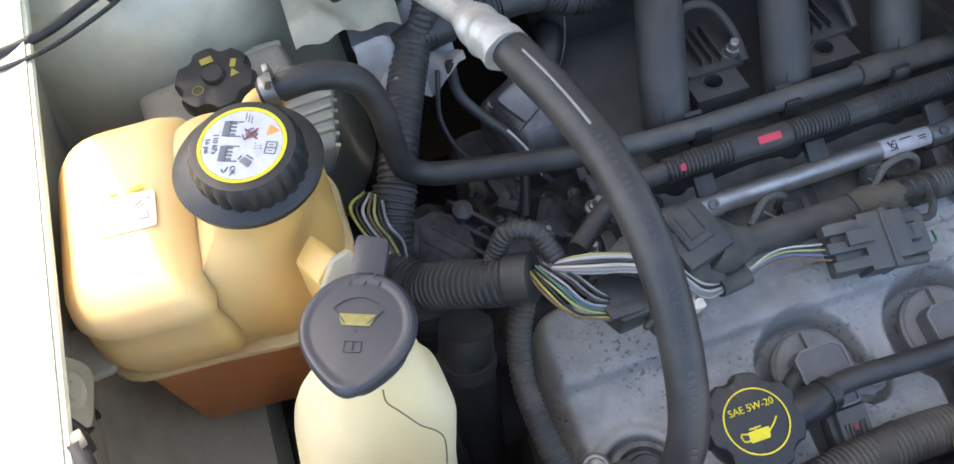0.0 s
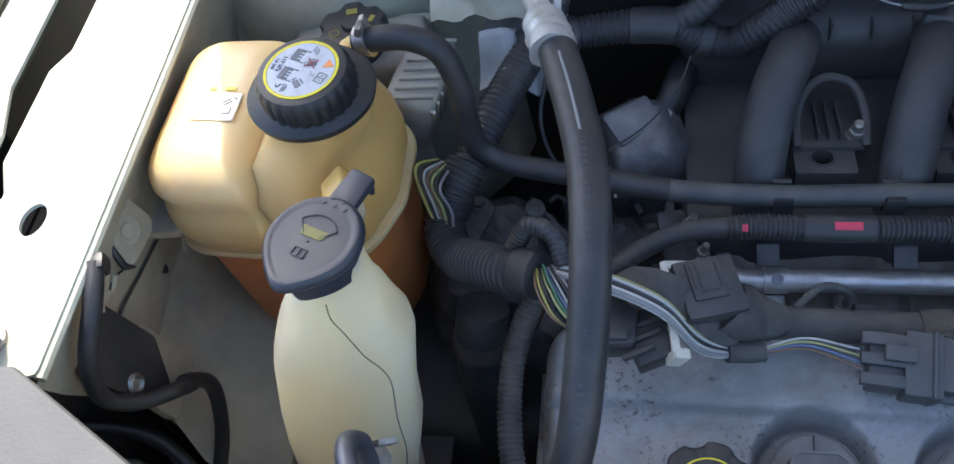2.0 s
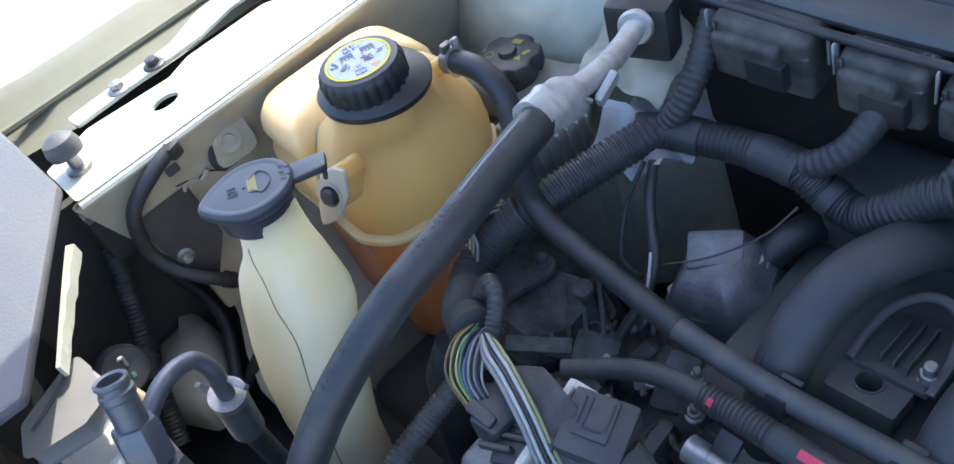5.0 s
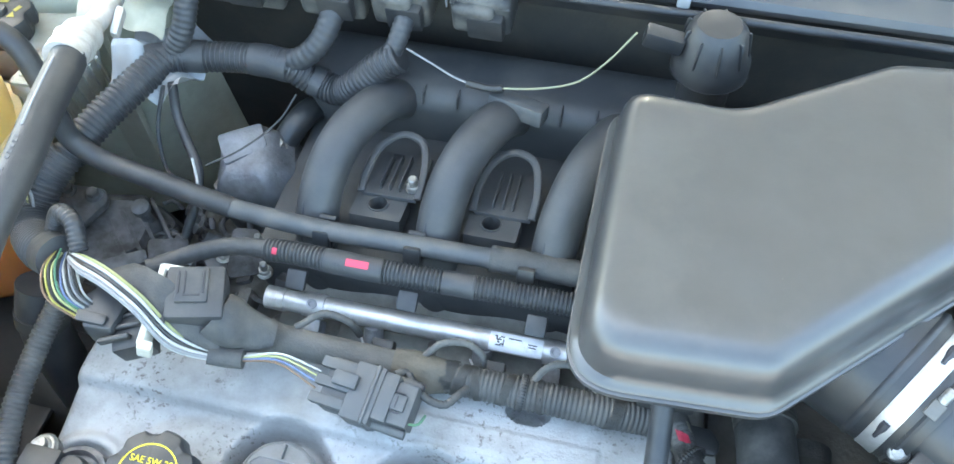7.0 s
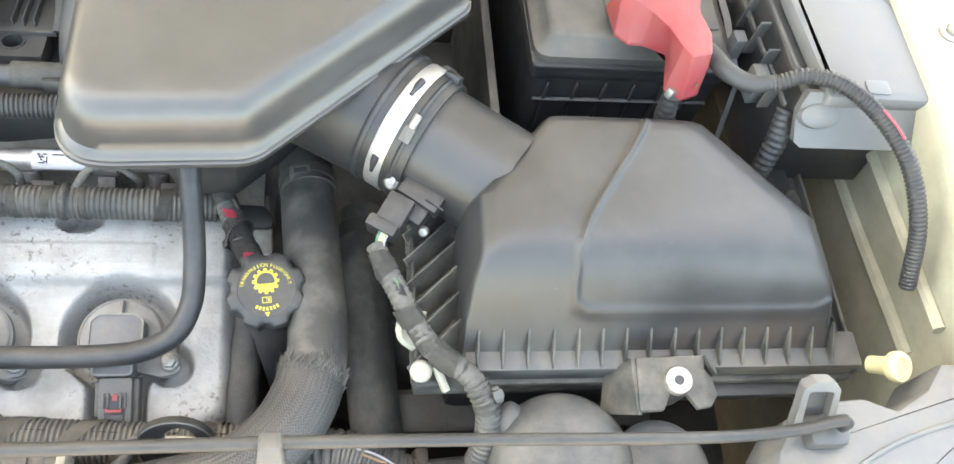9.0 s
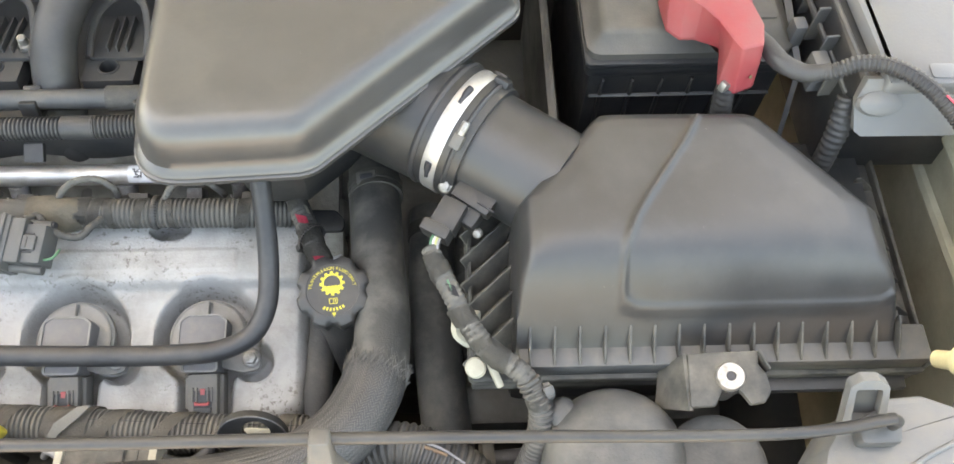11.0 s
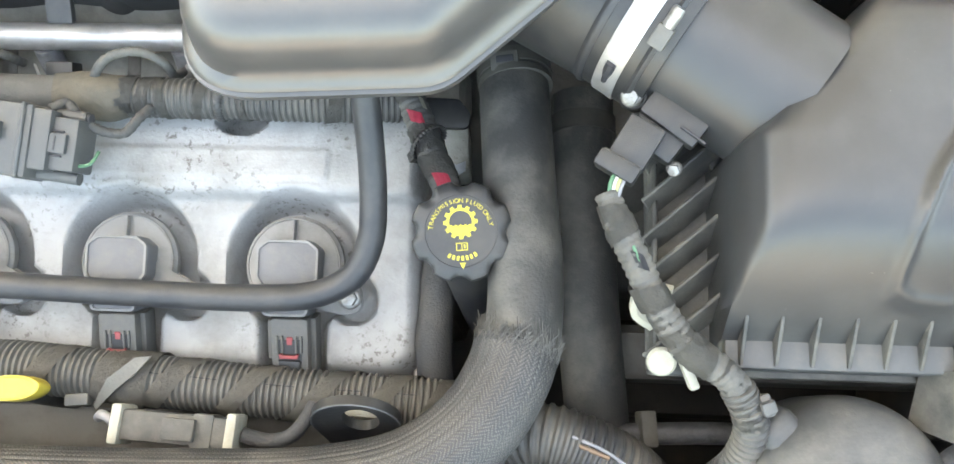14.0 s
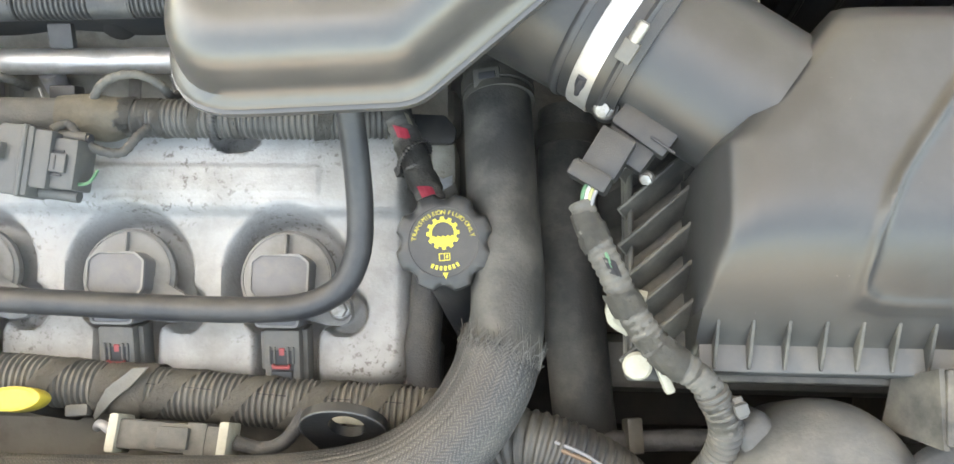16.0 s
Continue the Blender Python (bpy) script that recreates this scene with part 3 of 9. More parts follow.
    part("hole", lathe([(0.0045, 0), (0.0045, 0.001), (0.0002, 0.001)], aim((-0.590, 0.095, 0.898), (1, 0, 0.22), (0, 1, 0)) @ Matrix.Diagonal((0.8, 1.2, 1, 1)), 18), INK, rail, "dark hole in the sheet")
    gore = rpoly(P2((-0.680, -0.026), (-0.662, -0.033), (-0.652, -0.040), (-0.650, -0.055), (-0.648, -0.070), (-0.625, -0.082), (-0.590, -0.100), (-0.553, -0.080), (-0.556, -0.046), (-0.592, -0.030), (-0.628, -0.020)), 0.010, 4)
    part("liner", rings_bm([[V(q.x, q.y, z - 0.12 * (q.x + 0.61)) for q in [V(-0.608, -0.058, 0).lerp(V(p.x, p.y, 0), d) for p in gore]] for d, z in ((1.0, 0.760), (1.0, 0.782), (0.96, 0.792), (0.86, 0.800), (0.6, 0.807), (0.3, 0.811), (0.02, 0.812))]), APRON, rail, "pale moulded liner bulge", 60)
    part("liner_rib", tube([(-0.655, -0.02, 0.86), (-0.625, -0.010, 0.835), (-0.600, -0.012, 0.815), (-0.575, -0.028, 0.795), (-0.548, -0.050, 0.775)], 0.006, 0.008, 12), RUBBER, rail, "black rubber edge strip")
    # Added black sheet standing in for the deep shade beside the bottle.
    part("dark_backing", rbox(pose(-0.46, 0.12, 0.60), 0.36, 0.56, 0.006, 0.002), BLACK, rail, "black sheet added low down to keep the gap by the bottle dark")
    nut = aim((-0.569, 0.074, 0.985), (1, -0.15, 0.25), (0, 1, 0))
    part("stud_plate", slab(rpoly(P2((-0.020, -0.020), (0.020, -0.020), (0.020, 0.020), (-0.020, 0.020)), 0.012), -0.002, 0.003, 0.002, nut), APRON, rail)
    part("stud", lathe([(0.013, 0.002), (0.013, 0.004), (0.010, 0.0055), (0.0055, 0.004), (0.005, 0.006), (0.0003, 0.006)], nut, 24), APRON, rail)
    part("stud_boot", tube([nut @ V(-0.013, 0.006, 0.002), nut @ V(-0.018, -0.004, 0.003), nut @ V(-0.020, -0.012, 0.003), nut @ V(-0.016, -0.020, 0.002)], [0.0014, 0.0028, 0.0026, 0.001], 0.002, 8), RUBBER, rail, "black rubber crescent")
    part("seam_edge", tube([(-0.5722, 0.020, 0.976), (-0.5735, 0.030, 0.973), (-0.5742, 0.036, 0.9675), (-0.5738, 0.044, 0.970), (-0.5748, 0.052, 0.9655), (-0.5785, 0.060, 0.957)], 0.0007, 0.003, 6), DARK, rail, "thin dark sheet seam")
    part("edge_tag", rbox(pose(-0.5650, 0.024, 0.996, 0, -18, 0), 0.003, 0.011, 0.010, 0.001, 1), RUBBER, rail, "small black edge tag")
    arch = rings_bm([[V(-0.598, y + 0.042 * f, 0.88), V(-0.585, y + 0.030 * f, 0.82), V(-0.570, y + 0.012 * f, 0.79), V(-0.545, y, 0.768), V(-0.512, y, 0.756), V(-0.508, y, 0.70)] for y, f in ((-0.03, 1), (0.05, 0.3), (0.15, 0), (0.30, 0))], False, False)
    part("arch_liner", arch, APRON, rail, "pale dusty wheel arch sheet")

    strip = thing("fender_flange", (-0.66, 0.1, 1.02), "pale painted bolted fender flange strip", "car panel")
    outer = P2((-0.640, -0.005), (-0.648, 0.12), (-0.660, 0.16), (-0.668, 0.62), (-0.700, 0.62), (-0.700, 0.2), (-0.690, 0.14), (-0.668, 0.1), (-0.66, -0.005))
    part("strip", slab(rpoly(outer, 0.004, 3), 1.027, 1.031, 0.001), PAINT, strip)
    for y in (0.04, 0.075):
        part("bolt", bolt(Matrix.Translation((-0.650, y, 1.031)), 0.006, 0.007, 1.6), ZINC if y < 0.05 else BLACK, strip, "fender bolt with washer")
    fender = thing("front_fender", (-0.75, 0.1, 0.5), "pale green painted front fender of the car", "car panel")
    prof = [(-0.675, 1.012), (-0.70, 1.018), (-0.715, 1.028), (-0.725, 1.030), (-0.735, 1.036), (-0.752, 1.040), (-0.764, 1.036), (-0.772, 1.02), (-0.778, 0.96), (-0.782, 0.8), (-0.782, 0.5)]
    bm = rings_bm([[V(x - 0.02 * (y < 0) + 0.03 * smooth(0.0, -0.3, y) * 2, y, z - 0.06 * smooth(0.0, -0.4, y)) for x, z in prof] for y in (-0.35, -0.2, -0.05, 0.0, 0.2, 0.4, 0.62, 0.9)], False, False)
    part("panel", bm, OLIVE, fender)
    part("crease", tube([(-0.712, -0.05, 1.026), (-0.713, 0.2, 1.027), (-0.714, 0.6, 1.027)], 0.004, 0.02, 8), OLIVE, fender)
    part("outer_lip", tube([(-0.776, -0.05, 1.00), (-0.776, 0.2, 1.004), (-0.776, 0.6, 1.004)], 0.004, 0.02, 8), OLIVE, fender)

    far = thing("fender_rail", (0.68, 0.2, 0.9), "pale grey-green inner fender apron, dusty, on the battery side", "car panel")
    bm = rings_bm([[V(0.70, y, 1.03), V(0.645, y, 1.025), V(0.640, y, 1.01), V(0.655, y, 0.93), V(0.67, y, 0.8), V(0.68, y, 0.4)] for y in (-0.10, 0.0, 0.1, 0.25, 0.4, 0.62)], False, False)
    part("wall_apron", bm, APRON, far)
    for y in (-0.02, 0.14, 0.30):
        part("bolt", bolt(Matrix.Translation((0.676, y, 1.028)), 0.006, 0.007, 1.6), ZINC, far)
    part("rib", tube([(0.648, -0.06, 0.95), (0.652, 0.1, 0.94), (0.652, 0.4, 0.94)], 0.005, 0.01, 8), APRON, far)
    part("rib", tube([(0.656, -0.06, 0.90), (0.660, 0.1, 0.885), (0.660, 0.4, 0.885)], 0.006, 0.01, 8), APRON, far)

    tower = thing("strut_tower", (-0.52, 0.42, 0.6), "pale painted strut tower with dusty streaks", "car panel")
    part("dome", lathe([(0.165, 0.0), (0.16, 0.30), (0.152, 0.345), (0.13, 0.37), (0.06, 0.38), (0.01, 0.38)], Matrix.Translation((-0.515, 0.475, 0.62)), 48), PAINT, tower)
    part("stud", lathe([(0.008, 0), (0.008, 0.01), (0.005, 0.012), (0.005, 0.03)], Matrix.Translation((-0.47, 0.40, 0.998)), 14), ZINC, tower)
    part("side_sheet", rbox(pose(-0.52, 0.335, 0.82), 0.22, 0.01, 0.20, 0.004), PAINT, tower)

    fire = thing("firewall", (0.0, 0.42, 0.5), "dark firewall sheet behind the engine", "firewall")
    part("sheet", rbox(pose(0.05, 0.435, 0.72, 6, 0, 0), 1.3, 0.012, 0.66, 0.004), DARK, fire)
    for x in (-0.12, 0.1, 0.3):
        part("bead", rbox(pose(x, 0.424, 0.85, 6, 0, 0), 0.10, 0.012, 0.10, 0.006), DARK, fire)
    cowl = thing("cowl_panel", (0.0, 0.40, 1.0), "dark grey plastic cowl panel below the windscreen", "cowl")
    prof = [(0.362, 1.003), (0.352, 1.010), (0.350, 1.016), (0.353, 1.021), (0.362, 1.0235), (0.376, 1.026), (0.379, 1.0215), (0.382, 1.027), (0.388, 1.036), (0.395, 1.0405), (0.402, 1.041), (0.4065, 1.037), (0.408, 1.000), (0.48, 1.000), (0.485, 1.045), (0.60, 1.075)]
    bm = rings_bm([[V(x, y + 0.02 * smooth(-0.2, -0.45, x), z) for y, z in prof] for x in np.linspace(-0.50, 0.66, 16)], False, False)
    part("shelf", bm, COWL, cowl)
    part("edge_seal", tube([(-0.48, 0.358, 1.010), (-0.2, 0.342, 1.012), (0.2, 0.340, 1.012), (0.65, 0.342, 1.012)], 0.0035, 0.02, 10), RUBBER, cowl, "rubber edge seal")
    part("duct", rbox(pose(0.05, 0.41, 0.985, 0, 0, 0), 1.1, 0.05, 0.05, 0.01), BLACK, cowl)
    for x in (0.024, 0.118, 0.4):
        part("bolt", bolt(Matrix.Translation((x, 0.366, 1.024)), 0.006, 0.007, 1.8), ZINC, cowl, "cowl bolt")
        part("bolt_clip", rbox(pose(x - 0.008, 0.345, 1.018), 0.010, 0.005, 0.010, 0.002), LGREY, cowl)
    # Added black plate in place of the shade between the slats.
    part("grille_dark_plate", rbox(pose(0.08, 0.4525, 1.0315), 1.15, 0.060, 0.004, 0.001, 1), BLACK, cowl, "black plate added under the grille to darken the gaps")
    part("grille_bar", rbox(pose(0.19, 0.447, 1.0405), 0.82, 0.004, 0.006, 0.001, 1), BLACK, cowl)
    for k in range(70):
        part("slat", rbox(pose(-0.21 + 0.0115 * k, 0.444, 1.0385, 4, 0, 14), 0.0078, 0.074, 0.006, 0.001, 1), BLACK, cowl)
    for x in (-0.214, -0.208, -0.154, -0.149, -0.100, -0.096):
        part("clip_leg", rbox(pose(x, 0.350, 0.996, 8, 0, 6), 0.0022, 0.004, 0.030, 0.0008, 1), LGREY, cowl)
    glass = thing("windscreen", (0.0, 0.62, 1.09), "dark windscreen glass above the cowl", "window")
    part("pane", rbox(pose(0.0, 0.85, 1.25, 33, 0, 0), 1.35, 0.62, 0.006, 0.002), GLASS, glass)

    tray = thing("splash_tray", (0, 0.1, 0.3), "dark grimy tray and subframe under the engine", "tray")
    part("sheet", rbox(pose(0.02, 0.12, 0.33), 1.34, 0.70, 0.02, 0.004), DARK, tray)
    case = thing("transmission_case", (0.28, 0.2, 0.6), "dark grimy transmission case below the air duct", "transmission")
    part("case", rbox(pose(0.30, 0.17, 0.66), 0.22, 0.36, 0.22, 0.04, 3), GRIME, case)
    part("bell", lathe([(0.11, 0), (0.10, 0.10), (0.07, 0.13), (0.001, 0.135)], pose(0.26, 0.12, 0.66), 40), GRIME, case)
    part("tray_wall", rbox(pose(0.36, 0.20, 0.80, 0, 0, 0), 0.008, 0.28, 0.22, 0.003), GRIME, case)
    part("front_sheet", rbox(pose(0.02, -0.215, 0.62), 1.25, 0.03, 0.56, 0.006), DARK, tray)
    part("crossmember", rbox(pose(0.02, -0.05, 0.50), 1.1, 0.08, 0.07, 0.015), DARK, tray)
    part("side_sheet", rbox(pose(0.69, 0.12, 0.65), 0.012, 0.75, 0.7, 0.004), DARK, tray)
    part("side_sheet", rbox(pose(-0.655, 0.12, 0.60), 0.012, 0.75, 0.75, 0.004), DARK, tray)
    part("frame_rail", rbox(pose(-0.53, 0.08, 0.60, 0, 0, 3), 0.10, 0.6, 0.10, 0.015, 3), APRON, tray, "pale dusty frame rail")
    part("frame_rail", rbox(pose(0.58, 0.08, 0.60, 0, 0, -3), 0.10, 0.6, 0.10, 0.015, 3), DARK, tray)

    hood = thing("raised_hood", (0, 0.5, 1.1), "raised car hood over the engine bay", "hood")
    bm = rings_bm([[V(x, HOOD[0] + s * HOOD[1], 1.10 + s * HOOD[2] + 0.03 * math.cos(x * 2)) for x in np.linspace(HOOD[3], 0.72, 12)] for s in np.linspace(0, 1, 8)], False, False)
    g = bmesh.ops.solidify(bm, geom=bm.faces[:], thickness=0.03)
    part("sheet", bm, HOODP, hood)


HOOD = (0.50, -0.30, 0.95, -0.622)
car_body()


# ---- engine ----
DUSTMETAL = mat("dusty_cast_metal", (0.15, 0.145, 0.132), 0.65, metal=0.2, var=0.35, scale=50, bump=0.8, bscale=260, dirt=(0.06, 0.055, 0.048), amount=0.8, dscale=28, dlow=0.42, dhigh=0.66)
CASTL = mat("oxidised_casting", (0.20, 0.205, 0.22), 0.42, metal=0.5, var=0.35, scale=45, bump=0.8, bscale=260, dirt=(0.09, 0.08, 0.075), amount=0.7, dscale=25, dlow=0.42, dhigh=0.66)
LOWCAST = mat("dusty_lower_casting", (0.21, 0.205, 0.185), 0.6, metal=0.1, var=0.35, scale=45, bump=0.6, bscale=240, dirt=(0.10, 0.093, 0.08), amount=0.7, dscale=24, dlow=0.42, dhigh=0.66)
SHIELD = mat("stained_heat_shield", (0.12, 0.113, 0.10), 0.6, metal=0.25, var=0.3, scale=30, bump=0.4, bscale=200, dirt=(0.06, 0.053, 0.045), amount=0.7, dscale=18, dlow=0.42, dhigh=0.66)
CAPG = mat("coil_cap_plastic", (0.112, 0.115, 0.124), 0.42, bump=0.12, var=0.22, scale=70, dirt=(0.2, 0.18, 0.16), amount=0.45, dscale=60)
MANIF = mat("dusty_manifold_plastic", (0.040, 0.041, 0.044), 0.5, var=0.2, scale=40, bump=0.15, bscale=900, dirt=(0.13, 0.122, 0.11), amount=0.42, dscale=16, dlow=0.42, dhigh=0.72)
PLUGG = mat("faded_plug_plastic", (0.085, 0.084, 0.08), 0.55, bump=0.15, var=0.2, dirt=(0.17, 0.155, 0.13), amount=0.5, dscale=50)
PALECAST = mat("pale_bare_casting", (0.40, 0.385, 0.34), 0.6, metal=0.1, var=0.2, scale=90, bump=0.6, bscale=300, dirt=(0.22, 0.20, 0.16), amount=0.5, dscale=60, speck=(0.12, 0.10, 0.08), sscale=260, slow=0.6)
COILS = (-0.118, -0.0155, 0.0868)
EDGE = 0.1685


def cover_z(x, y):
    z = interp(y, (-0.082, 0.812), (-0.065, 0.819), (-0.03, 0.826), (0.0, 0.832), (0.0235, 0.8375), (0.0275, 0.8462), (0.032, 0.848), (0.085, 0.848), (0.11, 0.842))
    for c in COILS:
        q = math.hypot(x - c, 0.0 if y < -0.012 else y + 0.012) + 0.021 * smooth(-0.026, -0.050, y)
        b = math.hypot(x - c - 0.0355, y + 0.033)
        z -= 0.0250 * max(smooth(0.0425, 0.0345, q), 0.75 * smooth(0.0165, 0.0115, b))
        z += 0.0010 * smooth(0.047, 0.0435, q) * smooth(0.0405, 0.0430, q)
    z -= 0.022 * smooth(0.0105, 0.0080, math.hypot((x - 0.051) * 0.62, y - 0.0725))
    if -0.115 < x < 0.107 and 0.036 < y < 0.054:
        z += 0.0011
    q = math.hypot(x + 0.19, y + 0.03)
    z += 0.006 * smooth(0.05, 0.035, q)
    q = math.hypot(x + 0.262, y + 0.045)
    z += 0.004 * smooth(0.04, 0.033, q) - 0.012 * smooth(0.030, 0.026, q)
    e = min(x + 0.303, EDGE - x, y + 0.083, 0.094 - y)
    d = e
    cx, cy = min(x + 0.303, EDGE - x), min(y + 0.083, 0.094 - y)
    if cx < 0.028 and cy < 0.028:
        d = 0.028 - math.hypot(0.028 - cx, 0.028 - cy)
    z -= 0.055 * (1 - math.sqrt(max(0.0, 1 - (1 - min(1, max(0, d / 0.014))) ** 2)))
    return z + 0.0006 * noise.noise((x * 60, y * 60, 0))


def engine():
    eng = thing("engine", (-0.05, 0.1, 0.4), "transverse engine with a stained cast aluminium valve cover", "engine")
    part("valve_cover", field(-0.303, EDGE, -0.083, 0.094, 0.0017, cover_z, 0.76), ALU, eng, "stained cast aluminium valve cover with coil wells", 60)
    part("gasket_rim", slab(rpoly(P2((-0.308, -0.088), (0.1745, -0.088), (0.1745, 0.099), (-0.308, 0.099)), 0.022), 0.772, 0.784, 0.002), ALU_DARK, eng)
    part("cylinder_head", rbox(pose(-0.07, 0.02, 0.69), 0.47, 0.19, 0.16, 0.01), DUSTMETAL, eng)
    part("block", rbox(pose(-0.07, 0.12, 0.55), 0.5, 0.3, 0.3, 0.02), DARK, eng)
    part("valley", rbox(pose(-0.05, 0.20, 0.74), 0.50, 0.20, 0.10, 0.02), DUSTMETAL, eng)
    part("lower_intake", rings_bm([[V(x, y, z + 0.004 * math.sin(x * 61)) for y, z in ((0.098, 0.78), (0.099, 0.800), (0.104, 0.808), (0.116, 0.812), (0.130, 0.815), (0.148, 0.826), (0.158, 0.832), (0.160, 0.78))] for x in [-0.17 + 0.0125 * k for k in range(29)]]), LOWCAST, eng, "dusty sloping lower intake casting")
    part("exhaust_shield", rings_bm([[V(x, y, z + 0.003 * math.sin(x * 45)) for y, z in ((-0.088, 0.775), (-0.092, 0.796), (-0.102, 0.803), (-0.122, 0.800), (-0.150, 0.785), (-0.150, 0.775))] for x in [-0.30 + 0.0125 * k for k in range(39)]]), SHIELD, eng, "dull stamped heat shield deep behind the hose")
    for k in range(5):
        part("casting_rib", rbox(pose(-0.21 + 0.085 * k, 0.125, 0.797, 12, 0, 0), 0.012, 0.05, 0.03, 0.004), DUSTMETAL, eng)
    for k in range(4):
        part("port_boss", lathe([(0.016, 0), (0.016, 0.02), (0.012, 0.024), (0.0005, 0.024)], pose(-0.165 + 0.09 * k, 0.116, 0.790, -14, 0, 0), 24), DUSTMETAL, eng)
    for x, y, z in ((-0.292, -0.03, 0.84), (0.168, -0.076, 0.795)):
        part("cover_bolt", add(lathe([(0.011, -0.02), (0.011, 0.0), (0.009, 0.002), (0.0075, 0.002)], Matrix.Translation((x, y, z)), 20), bolt(Matrix.Translation((x, y, z + 0.001)), 0.0055, 0.008, 1.3)), ZINC, eng, "cover bolt")
    for c in COILS[0:3]:
        m = pose(c, -0.014, 0.831, 8, 0, 0)
        coil = thing("ignition_coil", (c, -0.01, 0.82), "grey plastic ignition coil in its well", "ignition coil", "coils in the valve cover")
        part("flange", lathe([(0.027, -0.010), (0.030, -0.006), (0.030, -0.001), (0.027, 0.002), (0.004, 0.0035)], m, 36), COILP, coil)
        part("ring_ridge", lathe([(0.0272, 0.0010), (0.0275, 0.0022), (0.0281, 0.0022), (0.0285, 0.0008)], m, 48, cap=False), COILP, coil)
        part("rib", rbox(m @ pose(0.0, 0.018, 0.004), 0.0015, 0.018, 0.006, 0.0005, 1), COILP, coil)
        key = rpoly(P2((-0.014, -0.031), (0.014, -0.031), (0.013, -0.016), (0.0185, -0.009), (0.0185, 0.009), (0.012, 0.014), (-0.012, 0.014), (-0.0185, 0.009), (-0.0185, -0.009), (-0.013, -0.016)), 0.004, 4)
        part("cap", slab(key, -0.004, 0.0175, 0.0016, m), CAPG, coil)
        part("cap_rim", rings_bm([[m @ V(q.x, q.y, z) for q in inset(key, d)] for d, z in ((0.0, 0.0165), (0.0002, 0.0185), (0.0016, 0.0185), (0.0018, 0.0172))], False), COILP, coil)
        part("ear", slab(rpoly(P2((0.008, 0.004), (0.040, -0.013), (0.042, -0.026), (0.030, -0.028), (0.004, -0.022)), 0.005), -0.004, 0.004, 0.001, m), COILP, coil)
        part("coil_bolt", bolt(m @ pose(0.0355, -0.019, 0.004), 0.0050, 0.008, 1.35), ZINC, coil)
        plug = part("plug", rbox(m @ pose(0.0030, -0.050, 0.004, 16, 0, 0), 0.022, 0.042, 0.018, 0.002), PLUGG, coil)
        part("shoulder", rbox(m @ pose(0.0145, -0.046, 0.000, 16, 0, 0), 0.005, 0.034, 0.014, 0.0012), PLUGG, plug)
        part("shoulder", rbox(m @ pose(-0.0095, -0.043, 0.001, 16, 0, 0), 0.005, 0.024, 0.014, 0.0012), PLUGG, plug)
        part("latch_bed", rbox(m @ pose(0.0030, -0.0510, 0.0118, 17, 0, 0), 0.0145, 0.0150, 0.003, 0.0006, 1), BLACK, plug)
        for dx in (-0.0042, -0.0012, 0.0070, 0.0100):
            part("rail", rbox(m @ pose(dx, -0.0470, 0.0142, 17, 0, 0), 0.0014, 0.0105, 0.003, 0.0004, 1), PLUGG, plug)
        part("latch", rbox(m @ pose(0.0030, -0.0600, 0.0105, 18, 0, 0), 0.013, 0.008, 0.004, 0.001), BLACK, plug)
        part("lock_window", rbox(m @ pose(0.0030, -0.0450, 0.0142, 17, 0, 0), 0.0038, 0.0050, 0.002, 0.0004, 1), REDP, plug, "dull red lock behind the rails")
        tabs = rpoly(P2((-0.0052, -0.0016), (0.0052, -0.0016), (0.0058, 0.0008), (0.0046, 0.0012), (0.0036, 0.0002), (-0.0036, 0.0002), (-0.0046, 0.0012), (-0.0058, 0.0008)), 0.0003, 3)
        part("lock_tab", slab(tabs, -0.001, 0.0015, 0.0003, m @ pose(0.0030, -0.0535, 0.0142, 17, 0, 0)), REDP, plug, "bright red locking tab")

    m = pose(-0.190, -0.038, 0.838, 6, 0, 0)
    cap = thing("oil_cap", (-0.19, -0.038, 0.84), "black oil filler cap with yellow oil-can print", "oil cap")
    part("skirt", lathe([(0.024, 0.0), (0.026, 0.004), (0.026, 0.022), (0.024, 0.025)], m, 48), BLACK, cap)
    part("grip", lathe([(0.029, 0.020), (0.0325, 0.023), (0.0325, 0.036), (0.031, 0.039), (0.027, 0.040), (0.002, 0.040)], m, 96, 7, 0.0035, (0, 3), 0.6), BLACK, cap)
    t = m @ pose(0, 0, 0.0402)
    part("ring_print", lathe([(0.0205, 0.0), (0.0205, 0.0003), (0.0215, 0.0003), (0.0215, 0.0)], t, 60, cap=False), YELLOW, cap)
    part("lettering", text_bm("SAE 5W-20", 0.0066, t @ pose(0, 0.009, 0.0003)), YELLOW, cap)
    can = slab(rpoly(P2((-0.009, -0.012), (0.004, -0.012), (0.006, -0.005), (-0.009, -0.005)), 0.001, 3), 0.0, 0.0004, 0.0001, t)
